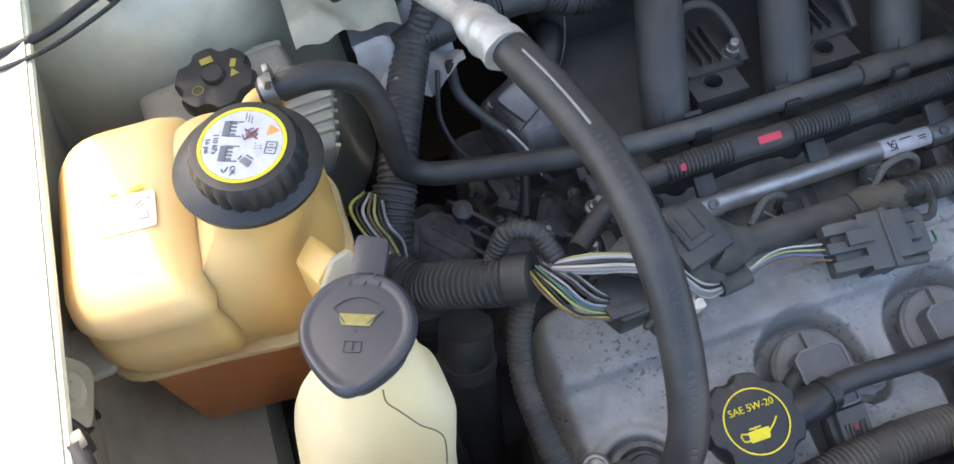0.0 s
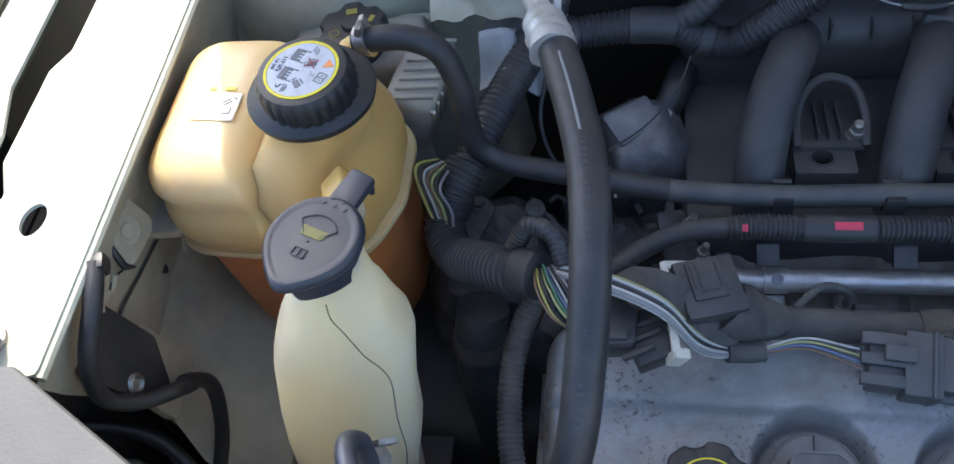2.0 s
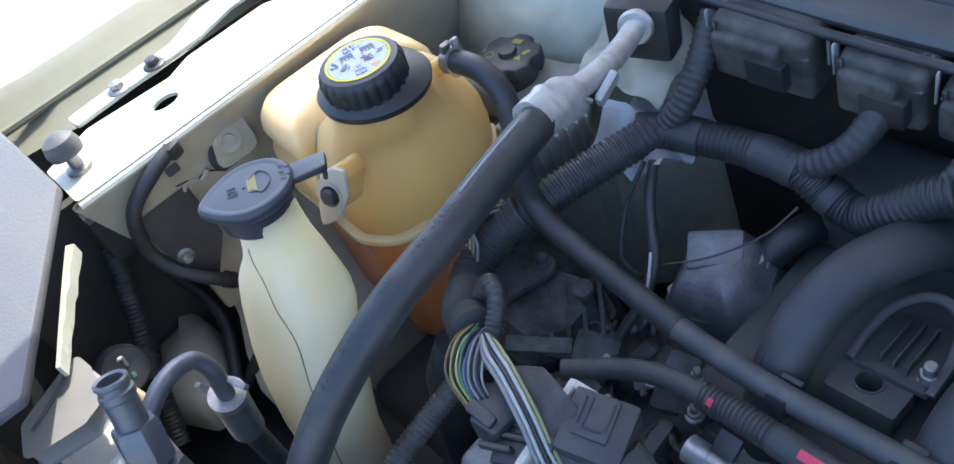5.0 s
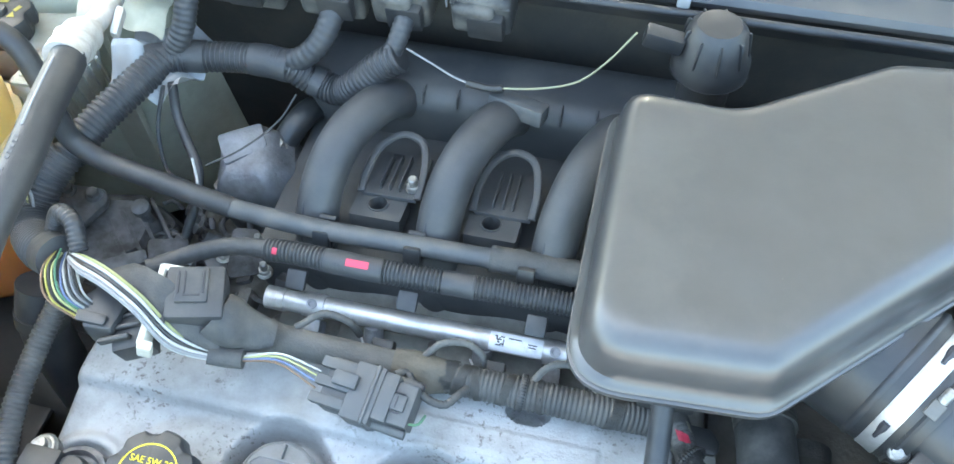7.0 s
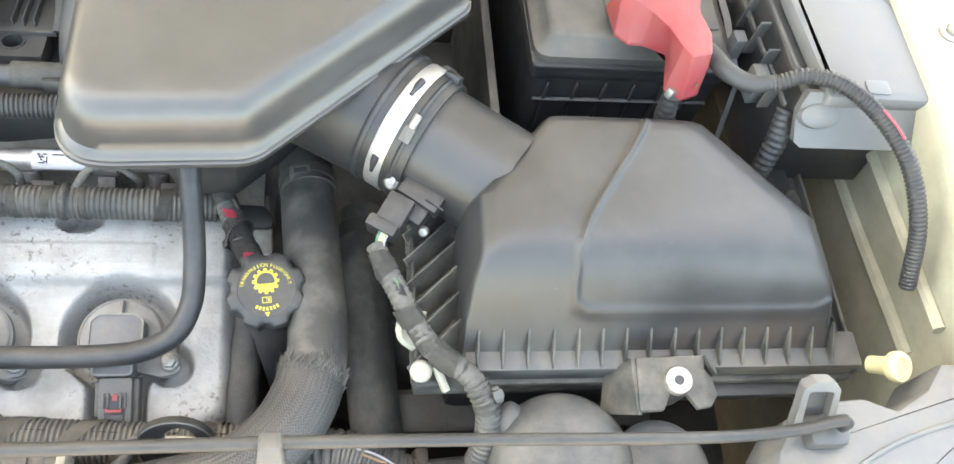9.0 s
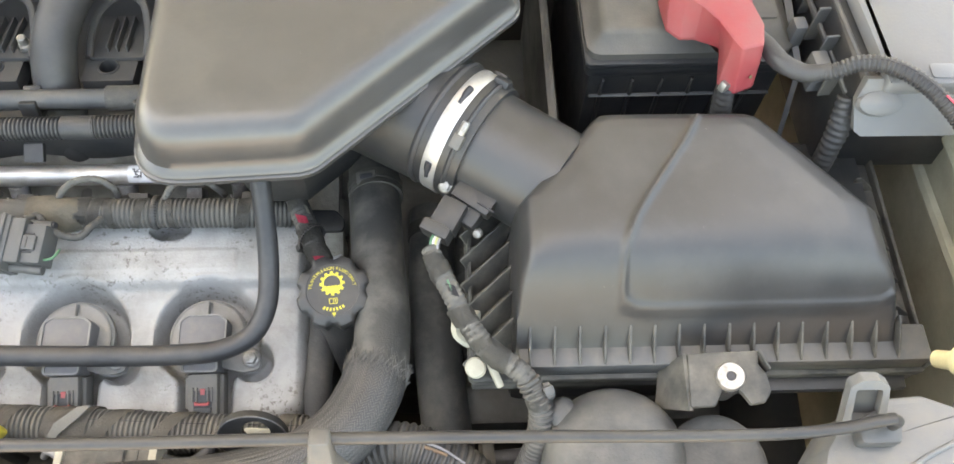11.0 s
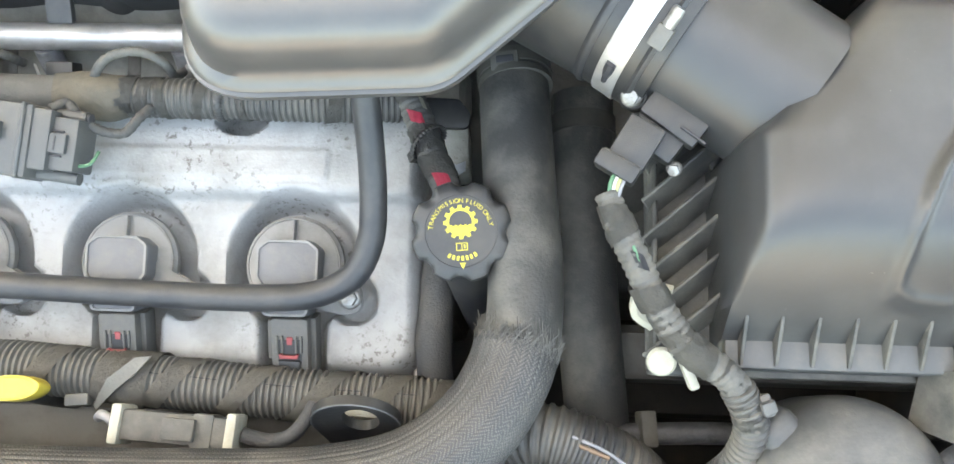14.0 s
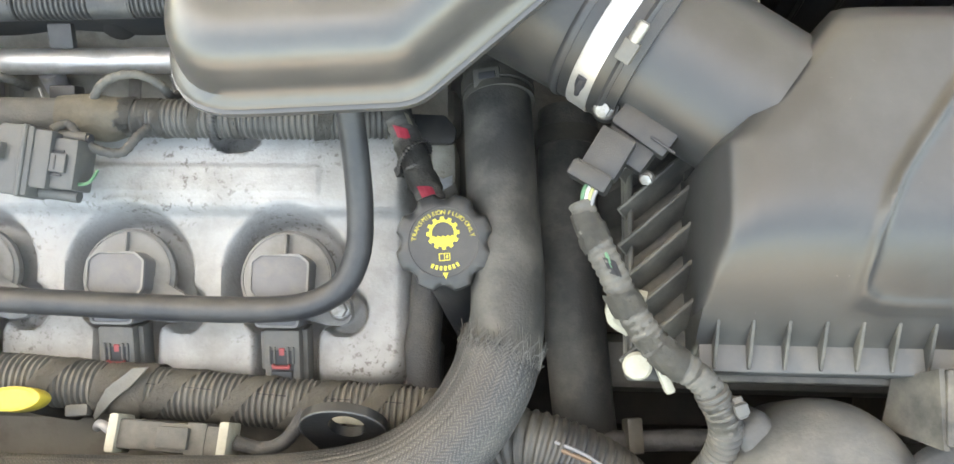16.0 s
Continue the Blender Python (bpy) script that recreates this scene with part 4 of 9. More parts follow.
    add(can, tube([t @ V(0.005, -0.008, 0.0003), t @ V(0.009, -0.005, 0.0003), t @ V(0.013, -0.001, 0.0003)], 0.0006, 0.002, 6), tube([t @ V(-0.009, -0.006, 0.0003), t @ V(-0.0135, -0.005, 0.0003), t @ V(-0.0125, -0.010, 0.0003), t @ V(-0.009, -0.010, 0.0003)], 0.0006, 0.002, 6),
        rbox(t @ pose(-0.003, -0.0035, 0.0002), 0.008, 0.001, 0.0005, 0), rbox(t @ pose(-0.003, -0.0045, 0.0002), 0.0015, 0.003, 0.0005, 0))
    part("oil_can_print", can, YELLOW, cap)

    sens = thing("cam_sensor", (-0.262, -0.045, 0.83), "dark cam actuator plug at the end of the valve cover", "sensor")
    m = pose(-0.262, -0.045, 0.826)
    part("ring", lathe([(0.024, 0), (0.024, 0.010), (0.020, 0.012), (0.018, 0.006), (0.002, 0.005)], m, 36), ALU_DARK, sens)
    part("core", lathe([(0.014, 0.004), (0.014, 0.018), (0.012, 0.021), (0.001, 0.021)], m, 28), BLACK, sens)
    part("plug", rbox(m @ pose(-0.022, 0.004, 0.018), 0.028, 0.018, 0.016, 0.002), BLACK, sens)

    rail = thing("fuel_rail", (-0.03, 0.126, 0.84), "bright steel fuel rail with a printed label", "fuel rail")
    ends = [(-0.174, 0.1265, 0.844), (0.0, 0.1275, 0.844), (0.13, 0.128, 0.844)]
    part("pipe", tube(ends, 0.0086, 0.02, 24), STEEL, rail)
    part("end_cap", tube([(-0.176, 0.1265, 0.844), (-0.160, 0.1265, 0.844)], 0.0096, 0.004, 20), STEEL, rail)
    for x in (-0.135, 0.062):
        part("boss", tube([(x - 0.009, 0.1268, 0.844), (x + 0.009, 0.1268, 0.844)], 0.0101, 0.003, 20), STEEL, rail)
        part("boss_screw", lathe([(0.0042, 0.0), (0.0042, 0.0015), (0.0025, 0.0015), (0.002, 0.0005)], aim((x, 0.1225, 0.8533), (0, -0.45, 1)), 18), ALU_DARK, rail)
        part("bracket", rbox(pose(x, 0.112, 0.825, 25, 0, 0), 0.014, 0.022, 0.02, 0.003), ALU_DARK, rail)
    arc = [[V(x, 0.1270 + 0.0089 * math.cos(radians(a)), 0.844 + 0.0089 * math.sin(radians(a))) for a in range(60, 171, 10)] for x in (0.010, 0.052)]
    lab = part("label", rings_bm(arc, False, False), WHITE, rail, "white label with a printed code")
    mm = aim((0.018, 0.1270 + 0.00905 * math.cos(radians(112)), 0.844 + 0.00905 * math.sin(radians(112))), (0, math.cos(radians(112)), math.sin(radians(112))))
    dots = bmesh.new()
    rnd = random.Random(5)
    for i in range(7):
        for j in range(7):
            if rnd.random() < 0.55:
                add(dots, rbox(mm @ pose((i - 3) * 0.0011, (j - 3) * 0.0011, 0), 0.001, 0.001, 0.0003, 0))
    for k, (x, w) in enumerate(((0.012, 0.010), (0.026, 0.007), (0.026, 0.006), (0.012, 0.006))):
        add(dots, rbox(mm @ pose(x, 0.003 - 0.002 * (k % 3), 0), w, 0.0009, 0.0003, 0))
    part("print", dots, INK, lab)
    for k, x in enumerate((-0.085, 0.005, 0.10)):
        inj = thing("fuel_injector", (x, 0.112, 0.82), "fuel injector with a small dark plug and wire clip", "injector", "injectors under the rail")
        part("body", tube([(x, 0.123, 0.838), (x, 0.112, 0.815), (x, 0.106, 0.79)], 0.008, 0.006, 16), ALU_DARK, inj)
        part("plug", rbox(pose(x + 0.012, 0.104, 0.832, 20, 0, 0), 0.018, 0.020, 0.014, 0.002), BLACK, inj)
        part("clip", tube([(x - 0.008, 0.112, 0.834), (x, 0.102, 0.836), (x + 0.008, 0.112, 0.834)], 0.0009, 0.002, 6), STEEL, inj)

    man = thing("intake_manifold", (-0.05, 0.25, 0.8), "black ribbed plastic intake manifold with curved runners", "intake manifold")
    for x in (-0.148, -0.047, 0.047):
        path = [(x + 0.036, 0.322, 0.890), (x + 0.032, 0.302, 0.911), (x + 0.024, 0.276, 0.923), (x + 0.013, 0.247, 0.924), (x + 0.004, 0.217, 0.911), (x, 0.194, 0.889), (x, 0.176, 0.855), (x, 0.16, 0.78)]
        run = part("runner", tube(path, 0.0168, 0.006, 28, oval=1.08), MANIF, man)
        for dx in (-0.0075, 0.0070):
            part("flute", tube([(x + dx + 0.002, 0.1985, 0.9120), (x + dx, 0.1830, 0.8985), (x + dx, 0.1712, 0.880), (x + dx, 0.1655, 0.865)], [0.0004, 0.0012, 0.0014, 0.0014], 0.004, 6), INK, run, "dark moulded groove")
        part("clip_foot", rbox(pose(x + 0.002, 0.174, 0.884, -60, 0, 0), 0.018, 0.012, 0.010, 0.002), MANIF, run)
    part("plenum", rbox(pose(-0.02, 0.345, 0.87), 0.36, 0.075, 0.09, 0.02, 3), MANIF, man)
    part("plenum_ledge", rbox(pose(-0.0, 0.322, 0.905, -10, 0, 0), 0.28, 0.018, 0.012, 0.003), MANIF, man)
    for k in range(9):
        part("rib", rbox(pose(-0.12 + 0.03 * k, 0.318, 0.909, -10, 0, 0), 0.002, 0.024, 0.012, 0.0005, 1), MANIF, man)
    part("base", rbox(pose(-0.04, 0.24, 0.83), 0.32, 0.17, 0.06, 0.012), MANIF, man)
    for k, x in enumerate((-0.101, -0.006)):
        m = pose(x, 0.208, 0.884, -8, 0, 0)
        br = part("bracket", plate(rpoly(P2((-0.021, -0.017), (0.022, -0.017), (0.022, 0.013), (-0.021, 0.013)), 0.002, 3), [oval(-0.001, -0.001, 0.0080, 0.0080)], -0.014, 0.002, m), MANIF, man)
        part("hole_rim", lathe([(0.009, 0.002), (0.0088, 0.003), (0.0076, 0.003), (0.0075, 0.002)], m @ pose(-0.001, -0.001, 0), 24, cap=False), MANIF, br)
        arch = [(x - 0.018, 0.216, 0.888), (x - 0.018, 0.236, 0.893), (x - 0.012, 0.258, 0.899), (x + 0.004, 0.272, 0.902), (x + 0.022, 0.266, 0.902), (x + 0.030, 0.242, 0.897), (x + 0.030, 0.216, 0.889)]
        part("arch", tube(arch, 0.0025, 0.004, 8, oval=1.4), MANIF, man)
        part("web", rbox(pose(x + 0.006, 0.242, 0.882, -10, 0, 0), 0.046, 0.055, 0.004, 0.001), MANIF, man)
        for dx in (-0.007, 0.001, 0.009):
            part("rib", rbox(pose(x + dx + 0.004, 0.242, 0.887, -10, 0, 0), 0.0016, 0.040, 0.008, 0.0004, 1), MANIF, man)
    part("stud", add(bolt(Matrix.Translation((-0.077, 0.227, 0.885)), 0.006, 0.009, 1.3), lathe([(0.004, 0.008), (0.004, 0.016), (0.003, 0.017)], Matrix.Translation((-0.077, 0.227, 0.885)), 12)), ZINC, man, "steel stud bolt")

    th = thing("coolant_outlet", (-0.235, 0.245, 0.8), "dull cast aluminium coolant outlet housing", "housing")
    m = pose(-0.232, 0.250, 0.842, 10, -10, 14)
    block = P2((-0.036, -0.034), (0.024, -0.038), (0.038, -0.014), (0.036, 0.026), (0.008, 0.040), (-0.034, 0.034))
    part("body", rings_bm([[m @ V(q.x * (1 - 0.10 * (z > 0.02)) , q.y, z) for q in rloop(block, 0.009, d, 4)] for d, z in ((-0.004, -0.07), (-0.002, -0.02), (0.0, 0.012), (0.003, 0.022), (0.007, 0.030), (0.014, 0.036), (0.020, 0.038))]), CASTL, th, "", 28)
    part("facet", slab(rpoly(P2((-0.022, -0.016), (0.018, -0.014), (0.020, 0.012), (-0.020, 0.016)), 0.004), -0.003, 0.003, 0.0015, m @ pose(0.0, 0.010, 0.037, 4, 6, 20)), CASTL, th)
    part("worn_pad", slab(rpoly(P2((-0.018, -0.012), (0.020, -0.014), (0.017, 0.010), (-0.016, 0.012)), 0.006), -0.004, 0.004, 0.002, m @ pose(0.002, -0.026, 0.016, 48, 0, 0)), SHINY, th, "bright worn pad")
    part("neck", tube([(-0.215, 0.272, 0.86), (-0.205, 0.292, 0.872), (-0.198, 0.312, 0.870), (-0.19, 0.33, 0.85)], 0.012, 0.006, 16), BLACK, th)
    for x, y in ((-0.026, -0.022), (0.026, 0.012), (-0.024, 0.024)):
        part("bolt", bolt(m @ pose(x, y, 0.018), 0.0055, 0.008, 1.3), ZINC, th)
    wv = thing("vacuum_line", (-0.27, 0.24, 0.88), "thin black vacuum line looping past the housing", "hose")
    part("line", tube([(-0.296, 0.262, 0.93), (-0.294, 0.250, 0.905), (-0.280, 0.232, 0.892), (-0.266, 0.215, 0.882), (-0.262, 0.196, 0.868), (-0.27, 0.17, 0.84)], 0.0042, 0.005, 10), RUBBER, wv)
    part("thin_line", tube([(-0.306, 0.262, 0.925), (-0.312, 0.240, 0.890), (-0.298, 0.215, 0.868), (-0.272, 0.205, 0.872)], 0.0018, 0.005, 8), RUBBER, wv)
    part("pale_wire", tube([(-0.268, 0.215, 0.893), (-0.258, 0.198, 0.885), (-0.252, 0.182, 0.870)], 0.0011, 0.004, 6), WIREC["white"], wv)
    part("bare_wire", tube([(-0.258, 0.216, 0.885), (-0.230, 0.232, 0.895), (-0.205, 0.262, 0.905), (-0.196, 0.285, 0.915)], 0.0009, 0.004, 6), WIREC["black"], wv)
    cl = thing("valley_fittings", (-0.2, 0.15, 0.82), "grimy metal fittings and brackets beside the intake", "fittings", kind="stuff")
    rnd = random.Random(21)
    bm = bmesh.new()
    for k in range(90):
        x, y = rnd.uniform(-0.31, -0.165), rnd.uniform(0.100, 0.225)
        z, s = rnd.uniform(0.785, 0.835), rnd.uniform(0.004, 0.012)
        tilt = pose(x, y, z, rnd.uniform(-40, 40), rnd.uniform(-40, 40), rnd.uniform(0, 180))
        if k % 4 == 0:
            add(bm, tube([tilt @ V(-s, 0, 0), tilt @ V(0, s * 0.6, s * 0.5), tilt @ V(s * 1.6, 0, s * 0.2)], s * 0.28, 0.003, 8))
        elif k % 4 == 1:
            add(bm, bolt(tilt, s * 0.45, s * 0.7, 1.5))
        else:
            add(bm, rbox(tilt, s * rnd.uniform(1.2, 3.0), s, s * rnd.uniform(0.5, 1.4), 0.0015))
    part("fittings", bm, CAST, cl, kind="stuff")
    for x, y, z in ((-0.222, 0.150, 0.860), (-0.196, 0.166, 0.862), (-0.236, 0.120, 0.850), (-0.262, 0.148, 0.842), (-0.187, 0.148, 0.85)):
        part("stud", add(bolt(pose(x, y, z - 0.006, 6, 8, 0), 0.0052, 0.007, 1.3), lathe([(0.003, 0.006), (0.003, 0.016), (0.002, 0.017)], pose(x, y, z - 0.006, 6, 8, 0), 10)), ZINC, cl)
    part("sheet_bracket", slab(rpoly(P2((-0.016, -0.022), (0.014, -0.018), (0.010, 0.020), (-0.012, 0.022)), 0.005), 0, 0.003, 0.001, pose(-0.205, 0.158, 0.852, 20, 10, 20)), CAST, cl)
    gear = thing("gearbox_housing", (-0.36, 0.15, 0.7), "grimy grey cast housing below the hoses", "housing")
    hull = P2((-0.045, -0.040), (0.015, -0.052), (0.050, -0.020), (0.058, 0.030), (0.020, 0.056), (-0.030, 0.050), (-0.050, 0.010))
    m = pose(-0.352, 0.165, 0.80, 6, 8, 10)
    part("body", rings_bm([[m @ V(q.x, q.y, z) for q in rloop(hull, 0.012, d, 5)] for d, z in ((-0.012, -0.12), (-0.008, -0.02), (0.0, 0.0), (0.004, 0.018), (0.016, 0.026), (0.020, 0.034))]), CAST, gear, "", 30)
    flange = rpoly(P2((-0.030, -0.032), (-0.008, -0.036), (0.012, 0.022), (0.004, 0.034), (-0.030, 0.030), (-0.038, -0.004)), 0.009, 5)
    f = pose(-0.362, 0.165, 0.838, 4, 6, 0)
    part("cover_plate", slab(flange, 0.0, 0.010, 0.003, f), CAST, gear, "small bolted cover plate")
    for x, y in ((-0.022, -0.024), (-0.002, 0.024), (-0.026, 0.022)):
        part("bolt", bolt(f @ pose(x, y, 0.010), 0.0055, 0.007, 1.4), CAST, gear)
    for k in range(4):
        part("rib", rbox(m @ pose(0.012 + 0.011 * k, -0.004 + 0.008 * k, 0.026, 0, 0, 35), 0.004, 0.05, 0.018, 0.0015), CAST, gear)
    part("breather", lathe([(0.005, 0), (0.005, 0.018), (0.008, 0.020), (0.008, 0.026), (0.004, 0.028)], pose(-0.318, 0.188, 0.826, 8, 4, 0), 16), CAST, gear)
    part("lower", rbox(pose(-0.40, 0.15, 0.62), 0.22, 0.22, 0.2, 0.03, 3), DARK, gear)
    part("harness_stay", rbox(pose(-0.312, 0.128, 0.846, 20, 12, 40), 0.05, 0.012, 0.003, 0.001), CAST, gear)
    for k, (x, y, z, s) in enumerate(((-0.27, 0.12, 0.83, 0.03), (-0.285, 0.155, 0.82, 0.035), (-0.25, 0.175, 0.80, 0.04), (-0.30, 0.10, 0.80, 0.05), (-0.265, 0.14, 0.835, 0.018))):
        part("fitting", rbox(pose(x, y, z, 10 * k, 15, 25 * k), s, s * 0.8, s, 0.005), CAST, gear)


engine()


# ---- intake side: resonator, duct, air cleaner, battery ----
def resonator():
    lid = thing("air_resonator", (0.2, 0.15, 0.9), "black satin plastic air resonator box, dusty top", "resonator")
    corners, radii = P2((0.071, 0.026), (0.188, 0.032), (0.330, 0.166), (0.328, 0.318), (0.250, 0.308), (0.150, 0.242), (0.071, 0.248)), [0.036, 0.03, 0.018, 0.03, 0.04, 0.06, 0.022]
    loops = [(0.004, 0.982), (0.002, 0.986), (-0.005, 0.987), (-0.0065, 0.989), (-0.0065, 0.9925), (-0.004, 0.9935), (-0.0055, 0.9955), (-0.004, 0.998), (-0.001, 1.000), (0.000, 1.008), (0.0015, 1.018), (0.0035, 1.0235), (0.0075, 1.0285), (0.0125, 1.0315), (0.019, 1.033), (0.03, 1.0334)]
    part("lid", rings_bm([[V(q.x, q.y, z + 0.002 * math.sin(q.x * 9)) for q in rloop(corners, radii, d + 0.0068, 9)] for d, z in loops]), LID, lid, "", 50)
    part("lower_box", rings_bm([[V(q.x, q.y, z) for q in rloop(corners, radii, d, 9)] for d, z in ((0.055, 0.87), (0.05, 0.90), (0.045, 0.96))]), BLACK, lid)
    ax = V(0.82, -0.572, -0.03).normalized()
    c = V(0.284, 0.100, 0.945)
    part("outlet", tube([c - ax * 0.075, c - ax * 0.03, c + ax * 0.010], [0.054, 0.050, 0.0465], 0.008, 40), BLACK, lid)
    for k in (-0.03, 0.0, 0.028):
        part("outlet_rib", tube([c - ax * 0.06 + V(k * 0.6, k, 0.035 - abs(k) * 0.3), c - ax * 0.005 + V(k * 0.6, k, 0.044 - abs(k) * 0.5)], 0.002, 0.01, 6), BLACK, lid)
    maf = thing("air_duct", (0.32, 0.08, 0.88), "black plastic air duct with airflow sensor", "duct")
    part("pipe", tube([c + ax * 0.002, c + ax * 0.04, c + ax * 0.086], [0.0415, 0.0415, 0.0415], 0.01, 40), BOXP, maf)
    part("collar", tube([c + ax * 0.010, c + ax * 0.014, c + ax * 0.024], [0.0475, 0.0475, 0.0452], 0.002, 40), BLACK, maf)
    for a, b, r in ((-0.0125, -0.0075, 0.0497), (0.0150, 0.0185, 0.0485)):
        part("rubber_lip", tube([c + ax * a, c + ax * (a + b) / 2, c + ax * b], [r - 0.001, r, r - 0.001], 0.001, 48), RUBBER, maf, "black rubber lip beside the clamp")
    clamp = thing("hose_clamp", c, "wide bright steel hose clamp with slots", "hose clamp")
    m = aim(c + ax * 0.004, ax, (0, 0, 1))
    band = lathe([(0.0472, -0.0056), (0.0480, -0.0060), (0.0484, -0.0052), (0.0482, 0.0), (0.0484, 0.0052), (0.0480, 0.0060), (0.0472, 0.0056)], m, 64, cap=False)
    part("band", band, STEEL, clamp)
    for a in (70, -4):
        pts = [m @ V(0.0484 * math.cos(radians(a + b)), 0.0484 * math.sin(radians(a + b)), 0.0) for b in (-3, 3, 9, 14)]
        part("slot", tube(pts, [0.0026, 0.0028, 0.0016, 0.0014], 0.002, 8), INK, clamp, "dark keyhole slot")
    part("lug", rbox(m @ pose(0.0455 * math.cos(radians(-62)), 0.0455 * math.sin(radians(-62)), 0.004, 0, 0, -62), 0.012, 0.014, 0.012, 0.003), BLACK, clamp)
    q = m @ pose(0.0485 * math.cos(radians(38)), 0.0485 * math.sin(radians(38)), 0.013) @ Matrix.Rotation(radians(38), 4, "Z")
    part("screw", lathe([(0.0026, 0.0), (0.0030, 0.001), (0.0030, 0.009), (0.0024, 0.010), (0.0012, 0.0095), (0.0003, 0.0095)], q @ pose(0.001, -0.005, 0, 90, 0, 0), 16), ZINC, clamp, "small clamp screw")
    part("screw_housing", rbox(q @ pose(0.0, 0.0, 0.0), 0.006, 0.011, 0.008, 0.0012), CLAMP, clamp, "dull screw housing")
    part("ear", rbox(m @ pose(0.0475 * math.cos(radians(-38)), 0.0475 * math.sin(radians(-38)), 0.012, 0, 0, -38), 0.007, 0.010, 0.012, 0.002), BLACK, clamp)
    # airflow sensor
    sens = thing("airflow_sensor", (0.285, 0.04, 0.94), "black airflow sensor with square plug and steel screws", "sensor")
    along, out = V(0.80, -0.60, 0.0).normalized(), V(0.62, 0.78, 0.0)
    top = V(-0.12, -0.18, 0.97)
    part("plate", rbox(aim((0.2935, 0.0400, 0.9475), top, along), 0.031, 0.014, 0.013, 0.0022), BLACK, sens)
    part("plate_slot", rbox(aim((0.3010, 0.0300, 0.9535), top, along), 0.014, 0.0012, 0.003, 0.0003, 1), INK, sens)
    part("neck", rbox(aim((0.2860, 0.0330, 0.9410), top, along), 0.026, 0.016, 0.014, 0.003), BLACK, sens)
    part("body", rbox(aim((0.2760, 0.0275, 0.9465), top, V(0.857, -0.515, 0.0)), 0.0185, 0.0215, 0.017, 0.0016), BLACK, sens)
    part("plug", rbox(aim((0.2668, 0.0158, 0.9460), top, V(0.857, -0.515, 0.0)), 0.0210, 0.0085, 0.0195, 0.0018), BLACK, sens)
    part("plug_ridge", rbox(aim((0.2695, 0.0192, 0.9462), top, V(0.857, -0.515, 0.0)), 0.0198, 0.0010, 0.0186, 0.0004, 1), DUSTY, sens)
    part("boss", lathe([(0.008, -0.016), (0.008, -0.003), (0.0065, -0.001)], aim((0.274, 0.0515, 0.948), (-0.30, -0.45, 0.84)), 20), BLACK, sens)
    part("screw", add(bolt(aim((0.274, 0.0515, 0.947), (-0.30, -0.45, 0.84)), 0.0038, 0.005, 1.5)), ZINC, sens)
    part("screw", bolt(aim((0.2955, 0.0195, 0.936), (-0.3, -0.60, 0.72)), 0.003, 0.004, 1.3), ZINC, sens)


resonator()


def bead_x(y):
    return interp(y, (-0.045, 0.386), (-0.02, 0.386), (0.0, 0.392), (0.02, 0.405), (0.08, 0.447))


BEAD = [(bead_x(y) + 0.001, y) for y in (0.084, 0.06, 0.04, 0.02, 0.005, -0.010, -0.020, -0.028, -0.035)] + [(0.389, -0.0405), (0.397, -0.0440), (0.41, -0.0448), (0.535, -0.0446), (0.560, -0.044), (0.569, -0.040)]


def bead_distance(x, y):
    """How far a place on the cover lies from the moulded bead."""
    best = 1.0
    for (ax, ay), (bx, by) in zip(BEAD, BEAD[1:]):
        dx, dy = bx - ax, by - ay
        f = max(0.0, min(1.0, ((x - ax) * dx + (y - ay) * dy) / (dx * dx + dy * dy)))
        best = min(best, math.hypot(x - ax - f * dx, y - ay - f * dy))
    return best


def box_z(x, y):
    u = min(1.0, max(0.0, (y + 0.066) / 0.089))
    f = 1 - (1 - u) ** (1.3 + 3.0 * u)
    if y > 0.074:
        f = min(f, interp(y, (0.074, 1.0), (0.082, 0.97), (0.090, 0.87), (0.097, 0.65), (0.105, 0.2)))
    l = interp(x - 0.83 * max(0, y - 0.024), (0.318, 0.0), (0.3192, 0.42), (0.3215, 0.70), (0.327, 0.87), (0.336, 0.945), (0.350, 0.985), (0.368, 1.0))
    r = interp(x + 0.85 * max(0, y - 0.012), (0.514, 1.0), (0.535, 0.975), (0.551, 0.91), (0.561, 0.79), (0.570, 0.58), (0.576, 0.34), (0.582, 0.0))
    a = sorted((f, l, r))
    k = 0.12
    h = max(k - abs(a[0] - a[1]), 0) / k
    g = a[0] - h * h * k * 0.25
    z = 0.913 + 0.074 * max(0.0, g)
    if y < 0.086 and x < 0.576:
        d = bead_distance(x, y)
        z += 0.0030 * math.exp(-(d / 0.0021) ** 2) + 0.0012 * smooth(-0.003, 0.003, x - bead_x(y)) * smooth(-0.0480, -0.0420, y)
    return z


